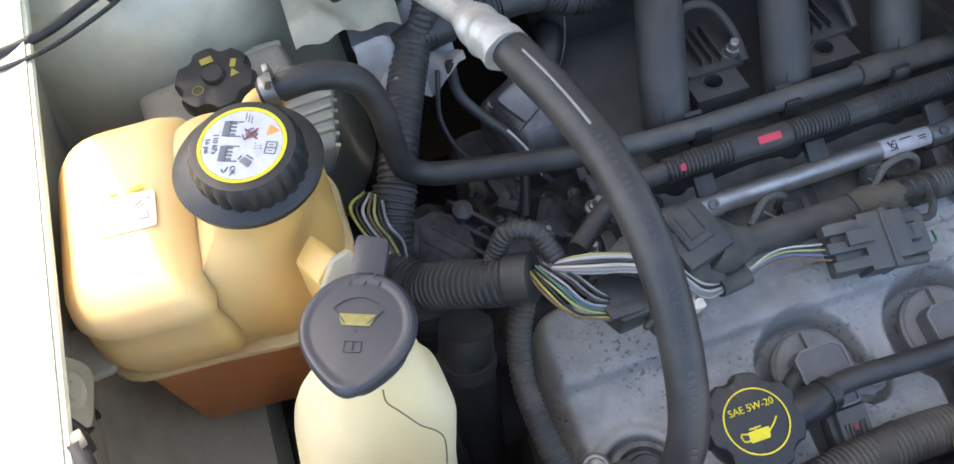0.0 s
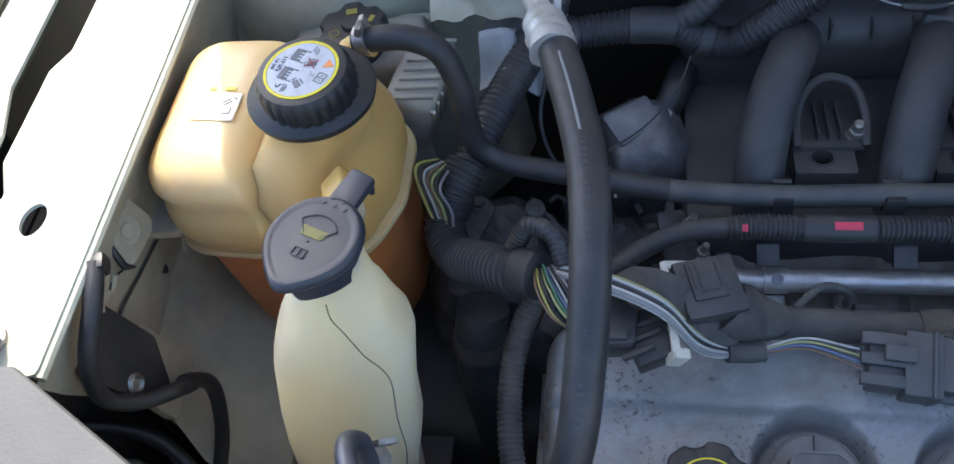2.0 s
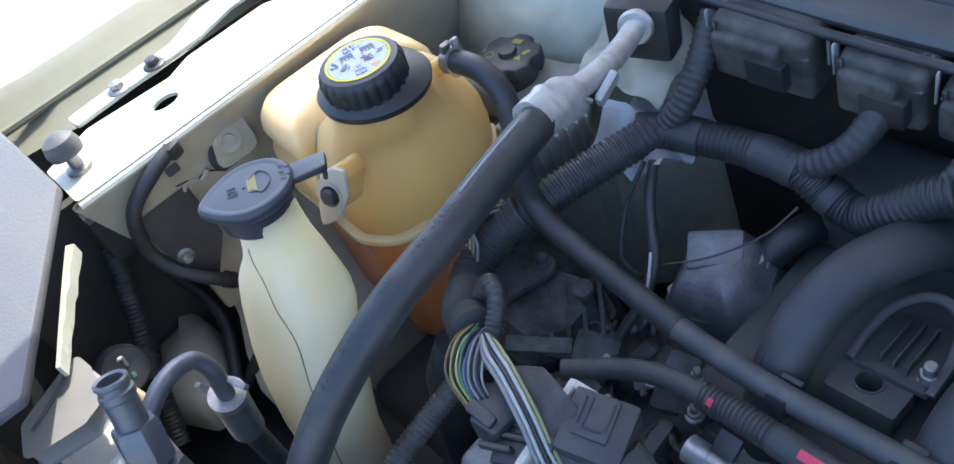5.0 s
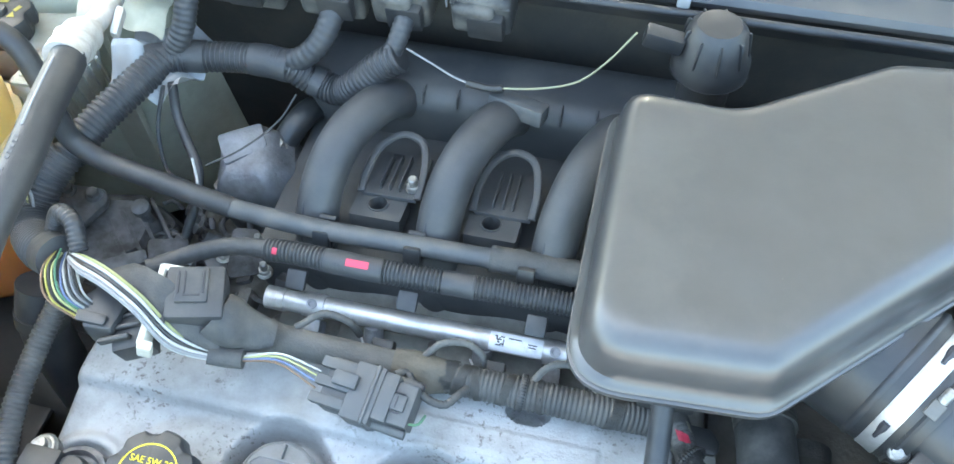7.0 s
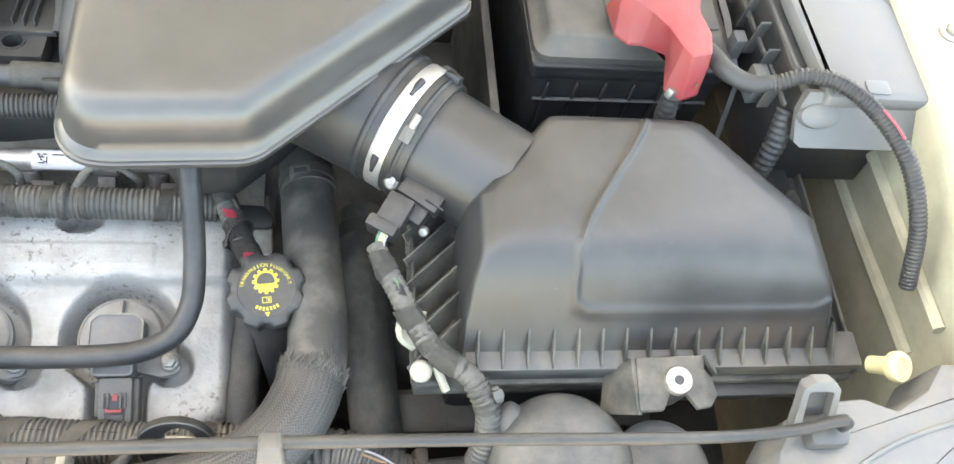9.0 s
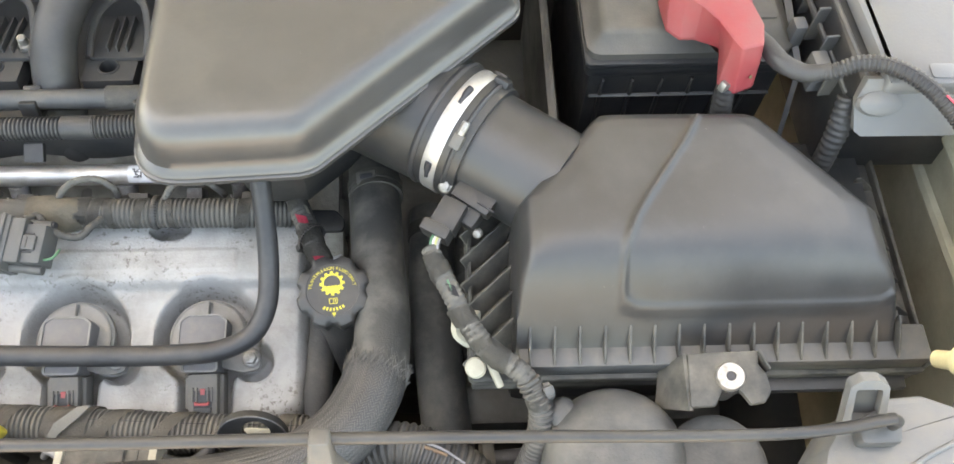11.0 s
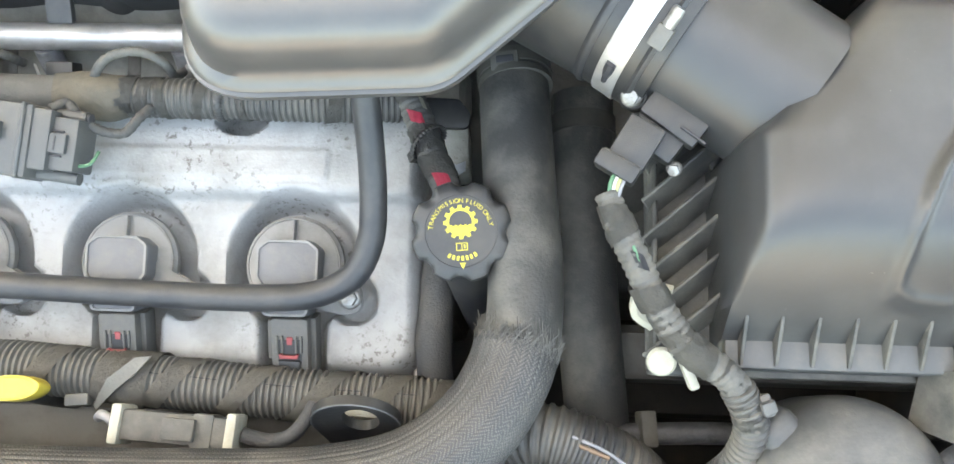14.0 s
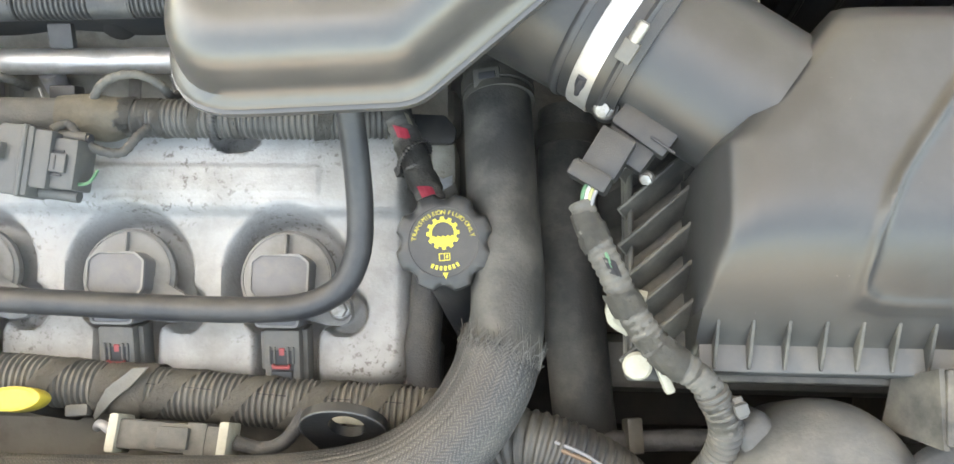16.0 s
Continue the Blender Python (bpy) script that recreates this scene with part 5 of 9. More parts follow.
def air_cleaner():
    box = thing("air_cleaner_box", (0.45, 0.02, 0.8), "black plastic air cleaner box with a ribbed flange", "air cleaner")
    part("cover", field(0.318, 0.592, -0.068, 0.105, 0.0016, box_z, 0.900), BOXP, box, "", 70)
    part("flange", slab(rpoly(P2((0.287, -0.077), (0.608, -0.077), (0.608, 0.115), (0.318, 0.115), (0.318, 0.06), (0.287, 0.045)), 0.006), 0.893, 0.9015, 0.0015), DUSTY, box)
    part("tray", rbox(pose(0.456, 0.02, 0.85), 0.27, 0.16, 0.12, 0.01), BLACK, box)
    part("ledge", rbox(pose(0.51, -0.080, 0.890), 0.17, 0.012, 0.008, 0.002), BLACK, box)
    part("lower_lip", rbox(pose(0.447, -0.070, 0.884), 0.315, 0.012, 0.014, 0.003), DUSTY, box)
    turn = Matrix(((0, 0, 1, 0), (1, 0, 0, 0), (0, 1, 0, 0), (0, 0, 0, 1)))
    part("front_ledge", slab(rpoly(P2((0.321, -0.0738), (0.604, -0.0738), (0.604, -0.048), (0.321, -0.048)), 0.002, 3), 0.9015, 0.9195, 0.001), GREYP, box, "dusty ledge between the ribs")
    for k in range(16):
        x = 0.3282 + 0.0168 * k + 0.0003 * math.sin(k * 5.0)
        part("rib", slab(rpoly(P2((0.0, -0.001), (0.024, -0.001), (0.026, 0.0165), (0.021, 0.0145), (0.001, 0.0012)), 0.0010, 3), -0.0009, 0.0009, 0.0004, Matrix.Translation((x, -0.0730, 0.9195)) @ turn), DUSTY, box)
    for k in range(7):
        y = -0.072 + 0.0195 * k
        a, b = V(0.2895, y, 0.902), V(0.329, min(y + 0.040, 0.085), 0.924)
        part("side_fin", rbox(aim((a + b) / 2, V(-0.45, 0.25, 0.85), b - a), (b - a).length, 0.0022, 0.017, 0.0007, 1), DUSTY, box)
    part("side_edge", rbox(pose(0.2895, -0.012, 0.903, 0, 8, 0), 0.003, 0.128, 0.014, 0.001, 1), DUSTY, box)
    m = pose(0.4555, -0.0885, 0.934, 6, -4, 0)
    ring = [(0.0078 * math.cos(radians(a)), 0.0078 * math.sin(radians(a)) + 0.001) for a in range(-60, -121, -15)]
    br = part("mount", slab(rpoly(P2((-0.027, -0.018), (-0.011, -0.018), *[(x * 1.3, y * 1.3) for x, y in ring[::-1]], (0.012, -0.018), (0.021, -0.017), (0.026, -0.010), (0.0245, 0.002), (0.020, 0.008), (0.022, 0.017), (-0.025, 0.017)), 0.0016, 4), -0.004, 0.002, 0.0012, m), DUSTY, box, "dusty mounting tab")
    part("gusset", rings_bm([[m @ V(x, -0.020, 0.0), m @ V(x, 0.017, 0.0), m @ V(x - 0.012, 0.012, -0.028), m @ V(x - 0.016, -0.012, -0.034)] for x in (-0.028, -0.0255)]), DUSTY, br)
    part("tab_edge", rbox(m @ pose(0.0235, 0.010, 0.000, 0, 0, 24), 0.0018, 0.014, 0.012, 0.0005, 1), DUSTY, br)
    part("sleeve", lathe([(0.0105, -0.024), (0.0105, -0.006), (0.0098, 0.001)], m, 28), BLACK, br, "dark rubber sleeve")
    part("grommet", lathe([(0.0094, 0.002), (0.0094, 0.006), (0.0086, 0.0072), (0.0032, 0.0072), (0.0027, 0.004)], m, 32), ZINC, br, "bright steel grommet")
    part("grommet_hole", lathe([(0.0029, 0.004), (0.0029, 0.0066), (0.0003, 0.0066)], m, 24), INK, br)
    for k in range(6):
        part("edge_rib", slab(rpoly(P2((0.0, 0.0), (0.020, 0.0), (0.020, 0.018), (0.016, 0.019), (0.002, 0.004)), 0.0012, 3), -0.0009, 0.0009, 0.0004, Matrix.Translation((0.6055, -0.060 + 0.026 * k, 0.9005)) @ Matrix(((-1, 0, 0, 0), (0, 0, 1, 0), (0, 1, 0, 0), (0, 0, 0, 1)))), DUSTY, box)
    part("edge_rail", rbox(pose(0.6065, 0.018, 0.904), 0.003, 0.185, 0.010, 0.001, 1), DUSTY, box, "raised flange edge")

    part("hinge_peg", lathe([(0.010, 0), (0.010, 0.012), (0.007, 0.015)], aim((0.598, -0.06, 0.912), (1, 0, 0)), 20), BLACK, box)


air_cleaner()


FUSELID = mat("pale_fuse_lid", (0.125, 0.13, 0.137), 0.5, bump=0.1, dirt=(0.2, 0.18, 0.15), amount=0.4, dscale=18)
DUSTLID = mat("dust_filmed_plastic", (0.04, 0.04, 0.04), 0.5, bump=0.2, bscale=700, dirt=(0.17, 0.15, 0.125), amount=0.6, dscale=12, dlow=0.3, dhigh=0.7)


def battery():
    bat = thing("battery", (0.46, 0.24, 0.8), "black car battery with yellow and white warning label", "battery")
    m = pose(0.460, 0.242, -0.012, 0, 0, 1.0)
    part("case", rbox(m @ pose(0, 0, 0.88), 0.152, 0.174, 0.15, 0.006), BLACK, bat)
    lid = P2((-0.074, -0.080), (0.074, -0.080), (0.074, 0.084), (-0.074, 0.084))
    part("lid", rings_bm([[m @ V(q.x, q.y, z) for q in rloop(lid, 0.010, d, 6)] for d, z in ((-0.006, 0.9665), (-0.006, 0.974), (-0.003, 0.9765), (0.001, 0.979), (0.004, 0.984), (0.0065, 0.9868), (0.010, 0.9875))]), DUSTLID, bat)
    part("lid_panel", slab(rpoly(P2((-0.024, -0.066), (0.066, -0.066), (0.066, 0.076), (-0.012, 0.076), (-0.012, -0.006), (-0.024, -0.012)), 0.004, 4), 0.984, 0.9895, 0.0012, m), DUSTLID, bat, "raised panel of the lid")
    part("lid_rim", slab(rpoly(P2((-0.081, -0.090), (0.081, -0.090), (0.081, 0.092), (-0.081, 0.092)), 0.006), 0.9625, 0.9675, 0.0015, m), BLACK, bat)
    part("lid_skirt", slab(rpoly(P2((-0.079, -0.0885), (0.079, -0.0885), (0.079, 0.090), (-0.079, 0.090)), 0.006), 0.951, 0.9622, 0.0015, m), BLACK, bat)
    for k in range(6):
        part("case_rib", rbox(m @ pose(-0.064 + 0.0235 * k, -0.0885, 0.905, 0, 0, 0), 0.003, 0.004, 0.085, 0.001, 1), BLACK, bat)
    part("case_line", rbox(m @ pose(0, -0.0895, 0.928), 0.146, 0.0035, 0.0022, 0.0008, 1), GREYP, bat, "scuffed moulding line")
    part("screw_hole", lathe([(0.0028, 0), (0.0028, 0.0008), (0.0002, 0.0008)], m @ pose(-0.056, -0.076, 0.9755, 35, 0, 0), 12), INK, bat)
    t = m @ pose(-0.0575, 0.014, 0.9884, 0, 0, 1)
    lab = part("warning_label", rbox(t, 0.040, 0.106, 0.0008, 0), YELLOW, bat, "yellow warning label")
    for y, h in ((0.032, 0.034), (-0.006, 0.034), (-0.036, 0.018)):
        part("text_block", rbox(t @ pose(-0.005, y, 0.0005), 0.025, h, 0.0004, 0), WHITE, lab)
    bars = bmesh.new()
    rnd = random.Random(3)
    for k in range(31):
        w = 0.022 * (0.55 + 0.45 * rnd.random())
        add(bars, rbox(t @ pose(-0.005 - (0.022 - w) / 2, 0.046 - 0.0030 * k, 0.0008), w, 0.0011, 0.0003, 0))
    for k in range(12):
        add(bars, rbox(t @ pose(0.0135, 0.040 - 0.0072 * k, 0.0005, 0, 0, 0), 0.0022, 0.0052, 0.0003, 0))
    part("text_print", bars, GREYP, lab, "rows of small grey print")
    part("stripe_block", rbox(t @ pose(-0.0185, 0.012, 0.0008), 0.002, 0.030, 0.0003, 0), INK, lab)
    t2 = m @ pose(-0.006, 0.034, 0.9898, 0, 0, 1)
    brand = part("maker_label", rbox(t2, 0.034, 0.066, 0.0008, 0), WHITE, bat, "blue and white maker label")
    part("blue_panel", slab(rpoly(P2((-0.016, -0.031), (-0.006, -0.031), (0.003, 0.010), (-0.004, 0.031), (-0.016, 0.031)), 0.003, 3), 0.0003, 0.0007, 0.0001, t2), mat("blue_print", (0.06, 0.09, 0.36), 0.4, bump=0), brand)
    for k in range(5):
        part("bar", rbox(t2 @ pose(0.009, -0.006 - 0.005 * k, 0.0005), 0.010, 0.0016, 0.0004, 0), GREYP, brand)
    clampbar = thing("battery_hold_down", (0.46, 0.33, 0.98), "dull steel battery hold-down bracket with a nut", "bracket")
    part("bar", rbox(pose(0.49, 0.318, 0.984), 0.11, 0.022, 0.006, 0.002), ALU_DARK, clampbar)
    part("nut", bolt(Matrix.Translation((0.47, 0.318, 0.987)), 0.008, 0.010, 1.5), ZINC, clampbar)
    part("negative_post", lathe([(0.012, 0), (0.012, 0.006), (0.009, 0.008), (0.008, 0.020), (0.0005, 0.021)], Matrix.Translation((0.512, 0.300, 0.978)), 20), ZINC, clampbar, "grey terminal post")
    part("clamp_strap", tube([(0.496, 0.30, 0.984), (0.505, 0.285, 0.990), (0.520, 0.288, 0.990), (0.528, 0.302, 0.985)], 0.004, 0.004, 10, oval=1.6), ZINC, clampbar)

    red = thing("terminal_cover", (0.47, 0.15, 0.98), "red plastic battery terminal cover with a painted haze tint and a dropped tail", "terminal cover")
    low = P2((0.436, 0.160), (0.445, 0.151), (0.456, 0.1505), (0.473, 0.143), (0.4695, 0.117), (0.480, 0.108), (0.495, 0.114), (0.499, 0.135), (0.497, 0.165), (0.504, 0.190), (0.495, 0.200), (0.434, 0.188))
    top = P2((0.4345, 0.173), (0.445, 0.164), (0.455, 0.155), (0.465, 0.141), (0.472, 0.125), (0.4765, 0.116), (0.492, 0.120), (0.4955, 0.138), (0.4905, 0.160), (0.500, 0.187), (0.492, 0.194), (0.436, 0.184))
    rad = [0.003, 0.003, 0.004, 0.003, 0.003, 0.003, 0.004, 0.006, 0.012, 0.004, 0.004, 0.004]

    def shell(f, z, d=0.0, drop=0.0):
        ring = rpoly([a.lerp(b, f) for a, b in zip(low, top)], rad, 5)
        return [V(q.x, q.y, z - drop * smooth(0.146, 0.128, q.y)) for q in (inset(ring, d) if d else ring)]
    part("hood", rings_bm([shell(-0.06, 0.984, 0, 0.008), shell(-0.06, 0.9865, 0, 0.008), shell(0.02, 0.9875, 0, 0.008), shell(0.45, 1.000), shell(0.92, 1.0125), shell(0.99, 1.0142), shell(1.0, 1.0150, 0.0010), shell(1.0, 1.0153, 0.0022)]), REDP, red, "", 26)
    part("stain_spot", lathe([(0.0014, 0), (0.0014, 0.0004), (0.0002, 0.0004)], aim((0.4885, 0.1118, 0.990), (0.3, -0.8, 0.4)), 10), mat("brown_grime", (0.13, 0.09, 0.05), 0.8, bump=0), red)
    cab = thing("battery_cable", (0.5, 0.12, 0.97), "ribbed black battery cable with taped end", "cable", "battery cables")
    run = [(0.492, 0.150, 0.996), (0.501, 0.130, 1.000), (0.508, 0.113, 1.003), (0.520, 0.103, 1.005), (0.535, 0.0985, 1.012), (0.550, 0.0975, 1.022), (0.566, 0.0915, 1.027), (0.583, 0.079, 1.027), (0.598, 0.060, 1.024), (0.612, 0.034, 1.016), (0.622, 0.000, 0.995), (0.630, -0.03, 0.955)]
    part("conduit", tube(run[3:], 0.0052, ridge=0.0008, pitch=0.0030), CLEANLOOM, cab)
    part("taped_end", tube(run[:5], [0.0055, 0.0068, 0.0066, 0.0062, 0.0058], 0.003, 18, wobble=0.12), CLEANTAPE, cab, "taped cable end")
    part("seam", tube([(x, y - 0.001, z + 0.0056) for x, y, z in run[4:10]], 0.0008, 0.004, 6), INK, cab, "split seam of the conduit")
    part("red_wire", tube([(0.594, 0.0640, 1.0312), (0.600, 0.0550, 1.0300), (0.606, 0.0440, 1.0270)], 0.0007, 0.004, 6), REDT, cab)
    cab2 = thing("battery_cable", (0.47, 0.08, 0.9), "black taped cable below the red terminal", "cable", "battery cables")
    part("conduit", tube([(0.4765, 0.1150, 0.976), (0.478, 0.112, 0.955), (0.481, 0.110, 0.935), (0.488, 0.112, 0.90), (0.495, 0.125, 0.84)], [0.006, 0.0072, 0.0078, 0.0082, 0.0085], ridge=0.0007, pitch=0.0055, wobble=0.1), CLEANTAPE, cab2)
    part("lug", rbox(pose(0.4755, 0.1135, 0.978, 0, 20, 30), 0.012, 0.006, 0.008, 0.0015), ZINC, cab2, "bare cable lug")

    fuse = thing("fuse_box", (0.6, 0.2, 0.9), "black fuse box with a pale grey lid", "fuse box")
    part("case", slab(rpoly(P2((0.557, 0.092), (0.70, 0.092), (0.70, 0.30), (0.548, 0.30)), 0.005, 4), 0.90, 1.006, 0.003), BLACK, fuse)
    part("lid", slab(rpoly(P2((0.567, 0.082), (0.70, 0.082), (0.70, 0.30), (0.558, 0.30), (0.5615, 0.170), (0.567, 0.106), (0.570, 0.104), (0.570, 0.098), (0.567, 0.096)), 0.003, 4), 1.006, 1.020, 0.004), FUSELID, fuse, "pale grey lid")
    part("lid_mark", slab(rpoly(P2((-0.009, -0.006), (0.009, -0.006), (0.009, 0.006), (-0.009, 0.006)), 0.003, 3), 0.0, 0.0012, 0.0004, pose(0.606, 0.092, 1.020, 0, 0, 0)), FUSELID, fuse)
    part("rail", rbox(pose(0.557, 0.165, 1.004, 0, 0, 5), 0.003, 0.15, 0.006, 0.001, 1), GREYP, fuse, "moulded edge rail")
    part("rail", rbox(pose(0.551, 0.165, 0.985, 0, 0, 5), 0.003, 0.13, 0.005, 0.001, 1), GREYP, fuse, "moulded edge rail")
    for k in range(5):
        part("latch_rib", rbox(pose(0.549 + 0.0006 * k, 0.112 + 0.026 * k, 0.985, 0, 0, 4), 0.010, 0.0022, 0.034, 0.0006, 1), GREYP, fuse)
    part("latch", rbox(pose(0.545, 0.128, 0.975, 0, 0, 4), 0.012, 0.018, 0.026, 0.002), MGREY, fuse, "grey side latch")
    part("latch", rbox(pose(0.541, 0.170, 0.968, 0, 0, 4), 0.010, 0.012, 0.024, 0.002), MGREY, fuse, "grey side latch")
    part("skirt", rings_bm([[V(0.556, 0.089, 1.016), V(0.551, 0.081, 1.000), V(0.5525, 0.067, 0.988), V(0.557, 0.0635, 0.986), V(0.70, 0.0635, 0.986), V(0.70, 0.0885, 1.0165)], [V(0.556, 0.095, 1.012), V(0.553, 0.088, 0.998), V(0.5545, 0.074, 0.982), V(0.558, 0.072, 0.980), V(0.70, 0.072, 0.980), V(0.70, 0.095, 1.012)]]), MGREY, fuse, "grey bracket skirt", 30)
    part("skirt_dome", lathe([(0.013, 0), (0.012, 0.004), (0.008, 0.006), (0.0003, 0.007)], aim((0.5665, 0.0795, 1.002), (0, -0.62, 0.78)) @ Matrix.Diagonal((1.2, 0.7, 1, 1)), 28), MGREY, fuse)
    lead = thing("fuse_box_cable", (0.55, 0.06, 0.9), "black taped cable dropping beside the fuse box", "cable")
    part("conduit", tube([(0.558, 0.098, 0.985), (0.556, 0.085, 0.965), (0.553, 0.076, 0.940), (0.556, 0.075, 0.90), (0.56, 0.08, 0.84)], 0.0072, ridge=0.0008, pitch=0.005, wobble=0.08), CLEANTAPE, lead)
    panel = thing("battery_side_panel", (0.53, 0.2, 0.85), "dusty grey-black sheet between the battery and the fuse box", "panel")
    part("sheet", rings_bm([[V(0.541, 0.10, 0.84), V(0.541, 0.145, 0.955), V(0.540, 0.20, 0.965), V(0.540, 0.30, 0.965)], [V(0.545, 0.10, 0.84), V(0.545, 0.145, 0.957), V(0.545, 0.20, 0.967), V(0.545, 0.30, 0.967)]], False, False), MGREY, panel)
    part("fold", rbox(pose(0.52, 0.085, 0.87, 30, 0, 12), 0.05, 0.004, 0.10, 0.001), DARK, panel)


battery()


# ---- front edge ----
CREAMP = mat("cream_plastic", (0.55, 0.48, 0.28), 0.45, bump=0.1, dirt=(0.3, 0.25, 0.15), amount=0.4, dscale=60)
BEAM = mat("sun_greyed_plastic", (0.085, 0.086, 0.09), 0.6, bump=0.5, bscale=500, var=0.15, dirt=(0.15, 0.145, 0.14), amount=0.4, dscale=12)
def front_edge():
    rod = thing("hood_prop_rod", (0.2, -0.141, 1.0), "slim black hood prop rod lying in its clip", "prop rod")
    part("bar", tube([(-0.19, -0.150, 1.012), (-0.168, -0.142, 1.018), (-0.10, -0.141, 1.019), (0.1, -0.142, 1.018), (0.205, -0.141, 1.013), (0.30, -0.141, 1.008), (0.44, -0.141, 0.997), (0.475, -0.140, 0.997), (0.497, -0.139, 1.003), (0.512, -0.138, 1.013), (0.518, -0.138, 1.012), (0.520, -0.138, 1.000)], 0.0035, 0.008, 12), BLACK, rod)
    clip = thing("rod_clip", (0.205, -0.142, 1.0), "grey plastic clip holding the prop rod", "clip")
    part("post", slab(rpoly(P2((-0.022, -0.03), (0.022, -0.03), (0.007, -0.008), (0.0055, 0.010), (-0.0055, 0.010), (-0.007, -0.008)), 0.003), -0.006, 0.006, 0.002, pose(0.205, -0.146, 1.012, 62, 0, 0)), GREYP, clip)
    clip2 = thing("rod_clip", (-0.155, -0.142, 1.0), "grey plastic clip at the end of the prop rod", "clip")
    part("post", rbox(pose(-0.155, -0.143, 1.012), 0.016, 0.016, 0.022, 0.003), GREYP, clip2)
    sup = thing("radiator_support", (0.1, -0.2, 0.9), "dark radiator support with fan shroud", "radiator support")
    part("shroud", rbox(pose(0.05, -0.20, 0.86), 1.0, 0.05, 0.10, 0.01), BLACK, sup)
    lamp = thing("headlamp_mount", (0.54, -0.15, 0.9), "pale grey plastic headlamp mounting panel", "panel")
    edge = P2((0.470, -0.230), (0.68, -0.230), (0.68, -0.098), (0.612, -0.095), (0.596, -0.112), (0.572, -0.124), (0.552, -0.116), (0.520, -0.118), (0.508, -0.124), (0.500, -0.131), (0.488, -0.146), (0.479, -0.170))
    part("panel", slab(rpoly(edge, 0.004, 4), 0.93, 0.984, 0.005), MGREY, lamp)
    part("front_lip", tube([(0.497, -0.180, 0.9845), (0.520, -0.166, 0.9845), (0.550, -0.150, 0.9845), (0.590, -0.137, 0.9845), (0.66, -0.125, 0.9845)], 0.0016, 0.006, 8), MGREY, lamp, "low moulded ridge")
    tab = aim((0.5075, -0.1225, 1.003), (-0.12, -0.82, 0.55), (1, 0, 0.08))
    outer = P2((-0.0125, -0.026), (0.0125, -0.026), (0.0105, 0.010), (0.0045, 0.0145), (-0.0045, 0.0145), (-0.0105, 0.010))
    part("socket", plate(rpoly(outer, 0.003, 4), [rpoly(P2((-0.0072, -0.014), (0.0072, -0.014), (0.0072, 0.008), (-0.0072, 0.008)), 0.002, 4)], -0.004, 0.004, tab), MGREY, lamp, "upright square eyelet")
    part("socket_back", slab(rpoly(P2((-0.009, -0.02), (0.009, -0.02), (0.009, 0.010), (-0.009, 0.010)), 0.002, 4), -0.007, -0.003, 0.001, tab), GREYP, lamp)
    part("rod_pocket", slab(rpoly(P2((0.503, -0.147), (0.526, -0.147), (0.530, -0.132), (0.514, -0.128), (0.503, -0.134)), 0.003, 4), 0.984, 0.996, 0.002), GREYP, lamp, "dark pocket for the rod end")
    peg = aim((0.592, -0.092, 0.968), (0.25, -0.45, 1))
    part("white_peg", lathe([(0.006, -0.02), (0.006, -0.004), (0.0098, -0.002), (0.0102, 0.002), (0.0092, 0.004), (0.0062, 0.0042), (0.0052, 0.001), (0.0005, 0.0008)], peg, 24), CREAMP, lamp, "cream push-in grommet")
    cap = thing("lamp_dust_cover", (0.382, -0.13, 0.85), "grey domed plastic headlamp dust cover", "dust cover")
    m = pose(0.3825, -0.131, 0.853)
    part("dome", lathe([(0.0485, 0.0), (0.0478, 0.040), (0.0470, 0.048), (0.0450, 0.056), (0.0405, 0.0630), (0.033, 0.0680), (0.022, 0.0708), (0.010, 0.0718), (0.001, 0.072)], m, 56), DOMEP, cap)
    part("lug", rbox(pose(0.3540, -0.104, 0.889, 0, -10, 38), 0.022, 0.030, 0.052, 0.010, 4), DOMEP, cap, "blocky lug on the dome")

    part("side_cup", lathe([(0.033, 0), (0.033, 0.038), (0.0342, 0.039), (0.0342, 0.0425), (0.0325, 0.0440), (0.028, 0.0446), (0.001, 0.0455)], pose(0.4515, -0.136, 0.852), 44), DOMEP, cap, "grey rimmed cup beside the dome")
    part("nub", rbox(pose(0.3385, -0.091, 0.916, 0, 0, 20), 0.006, 0.011, 0.020, 0.002), GREYP, cap, "grey loom clip")
    part("nub_head", rbox(pose(0.3385, -0.092, 0.927, 20, 0, 20), 0.007, 0.006, 0.004, 0.0015), GREYP, cap)

    beam = thing("front_beam", (-0.52, -0.14, 0.95), "dark grey plastic front beam beside the headlamp", "beam")
    poly = P2((-0.76, -0.10), (-0.64, -0.19), (-0.52, -0.27), (-0.40, -0.24), (-0.392, -0.138), (-0.556, -0.047), (-0.640, -0.048), (-0.74, -0.050))
    part("top", slab(rpoly(poly, 0.006, 4), 1.036, 1.045, 0.003), BEAM, beam)
    part("front_wall", rbox(pose(-0.53, -0.262, 0.86, 0, 0, -8), 0.40, 0.006, 0.36, 0.002), BLACK, beam)
    # Three added black sheets give the cavity behind the headlamp its deep shade.
    part("cavity_sheet", rbox(pose(-0.66, -0.13, 0.82, 0, 0, -38), 0.40, 0.006, 0.32, 0.002), BLACK, beam, "black sheet added to darken the cavity behind the headlamp")
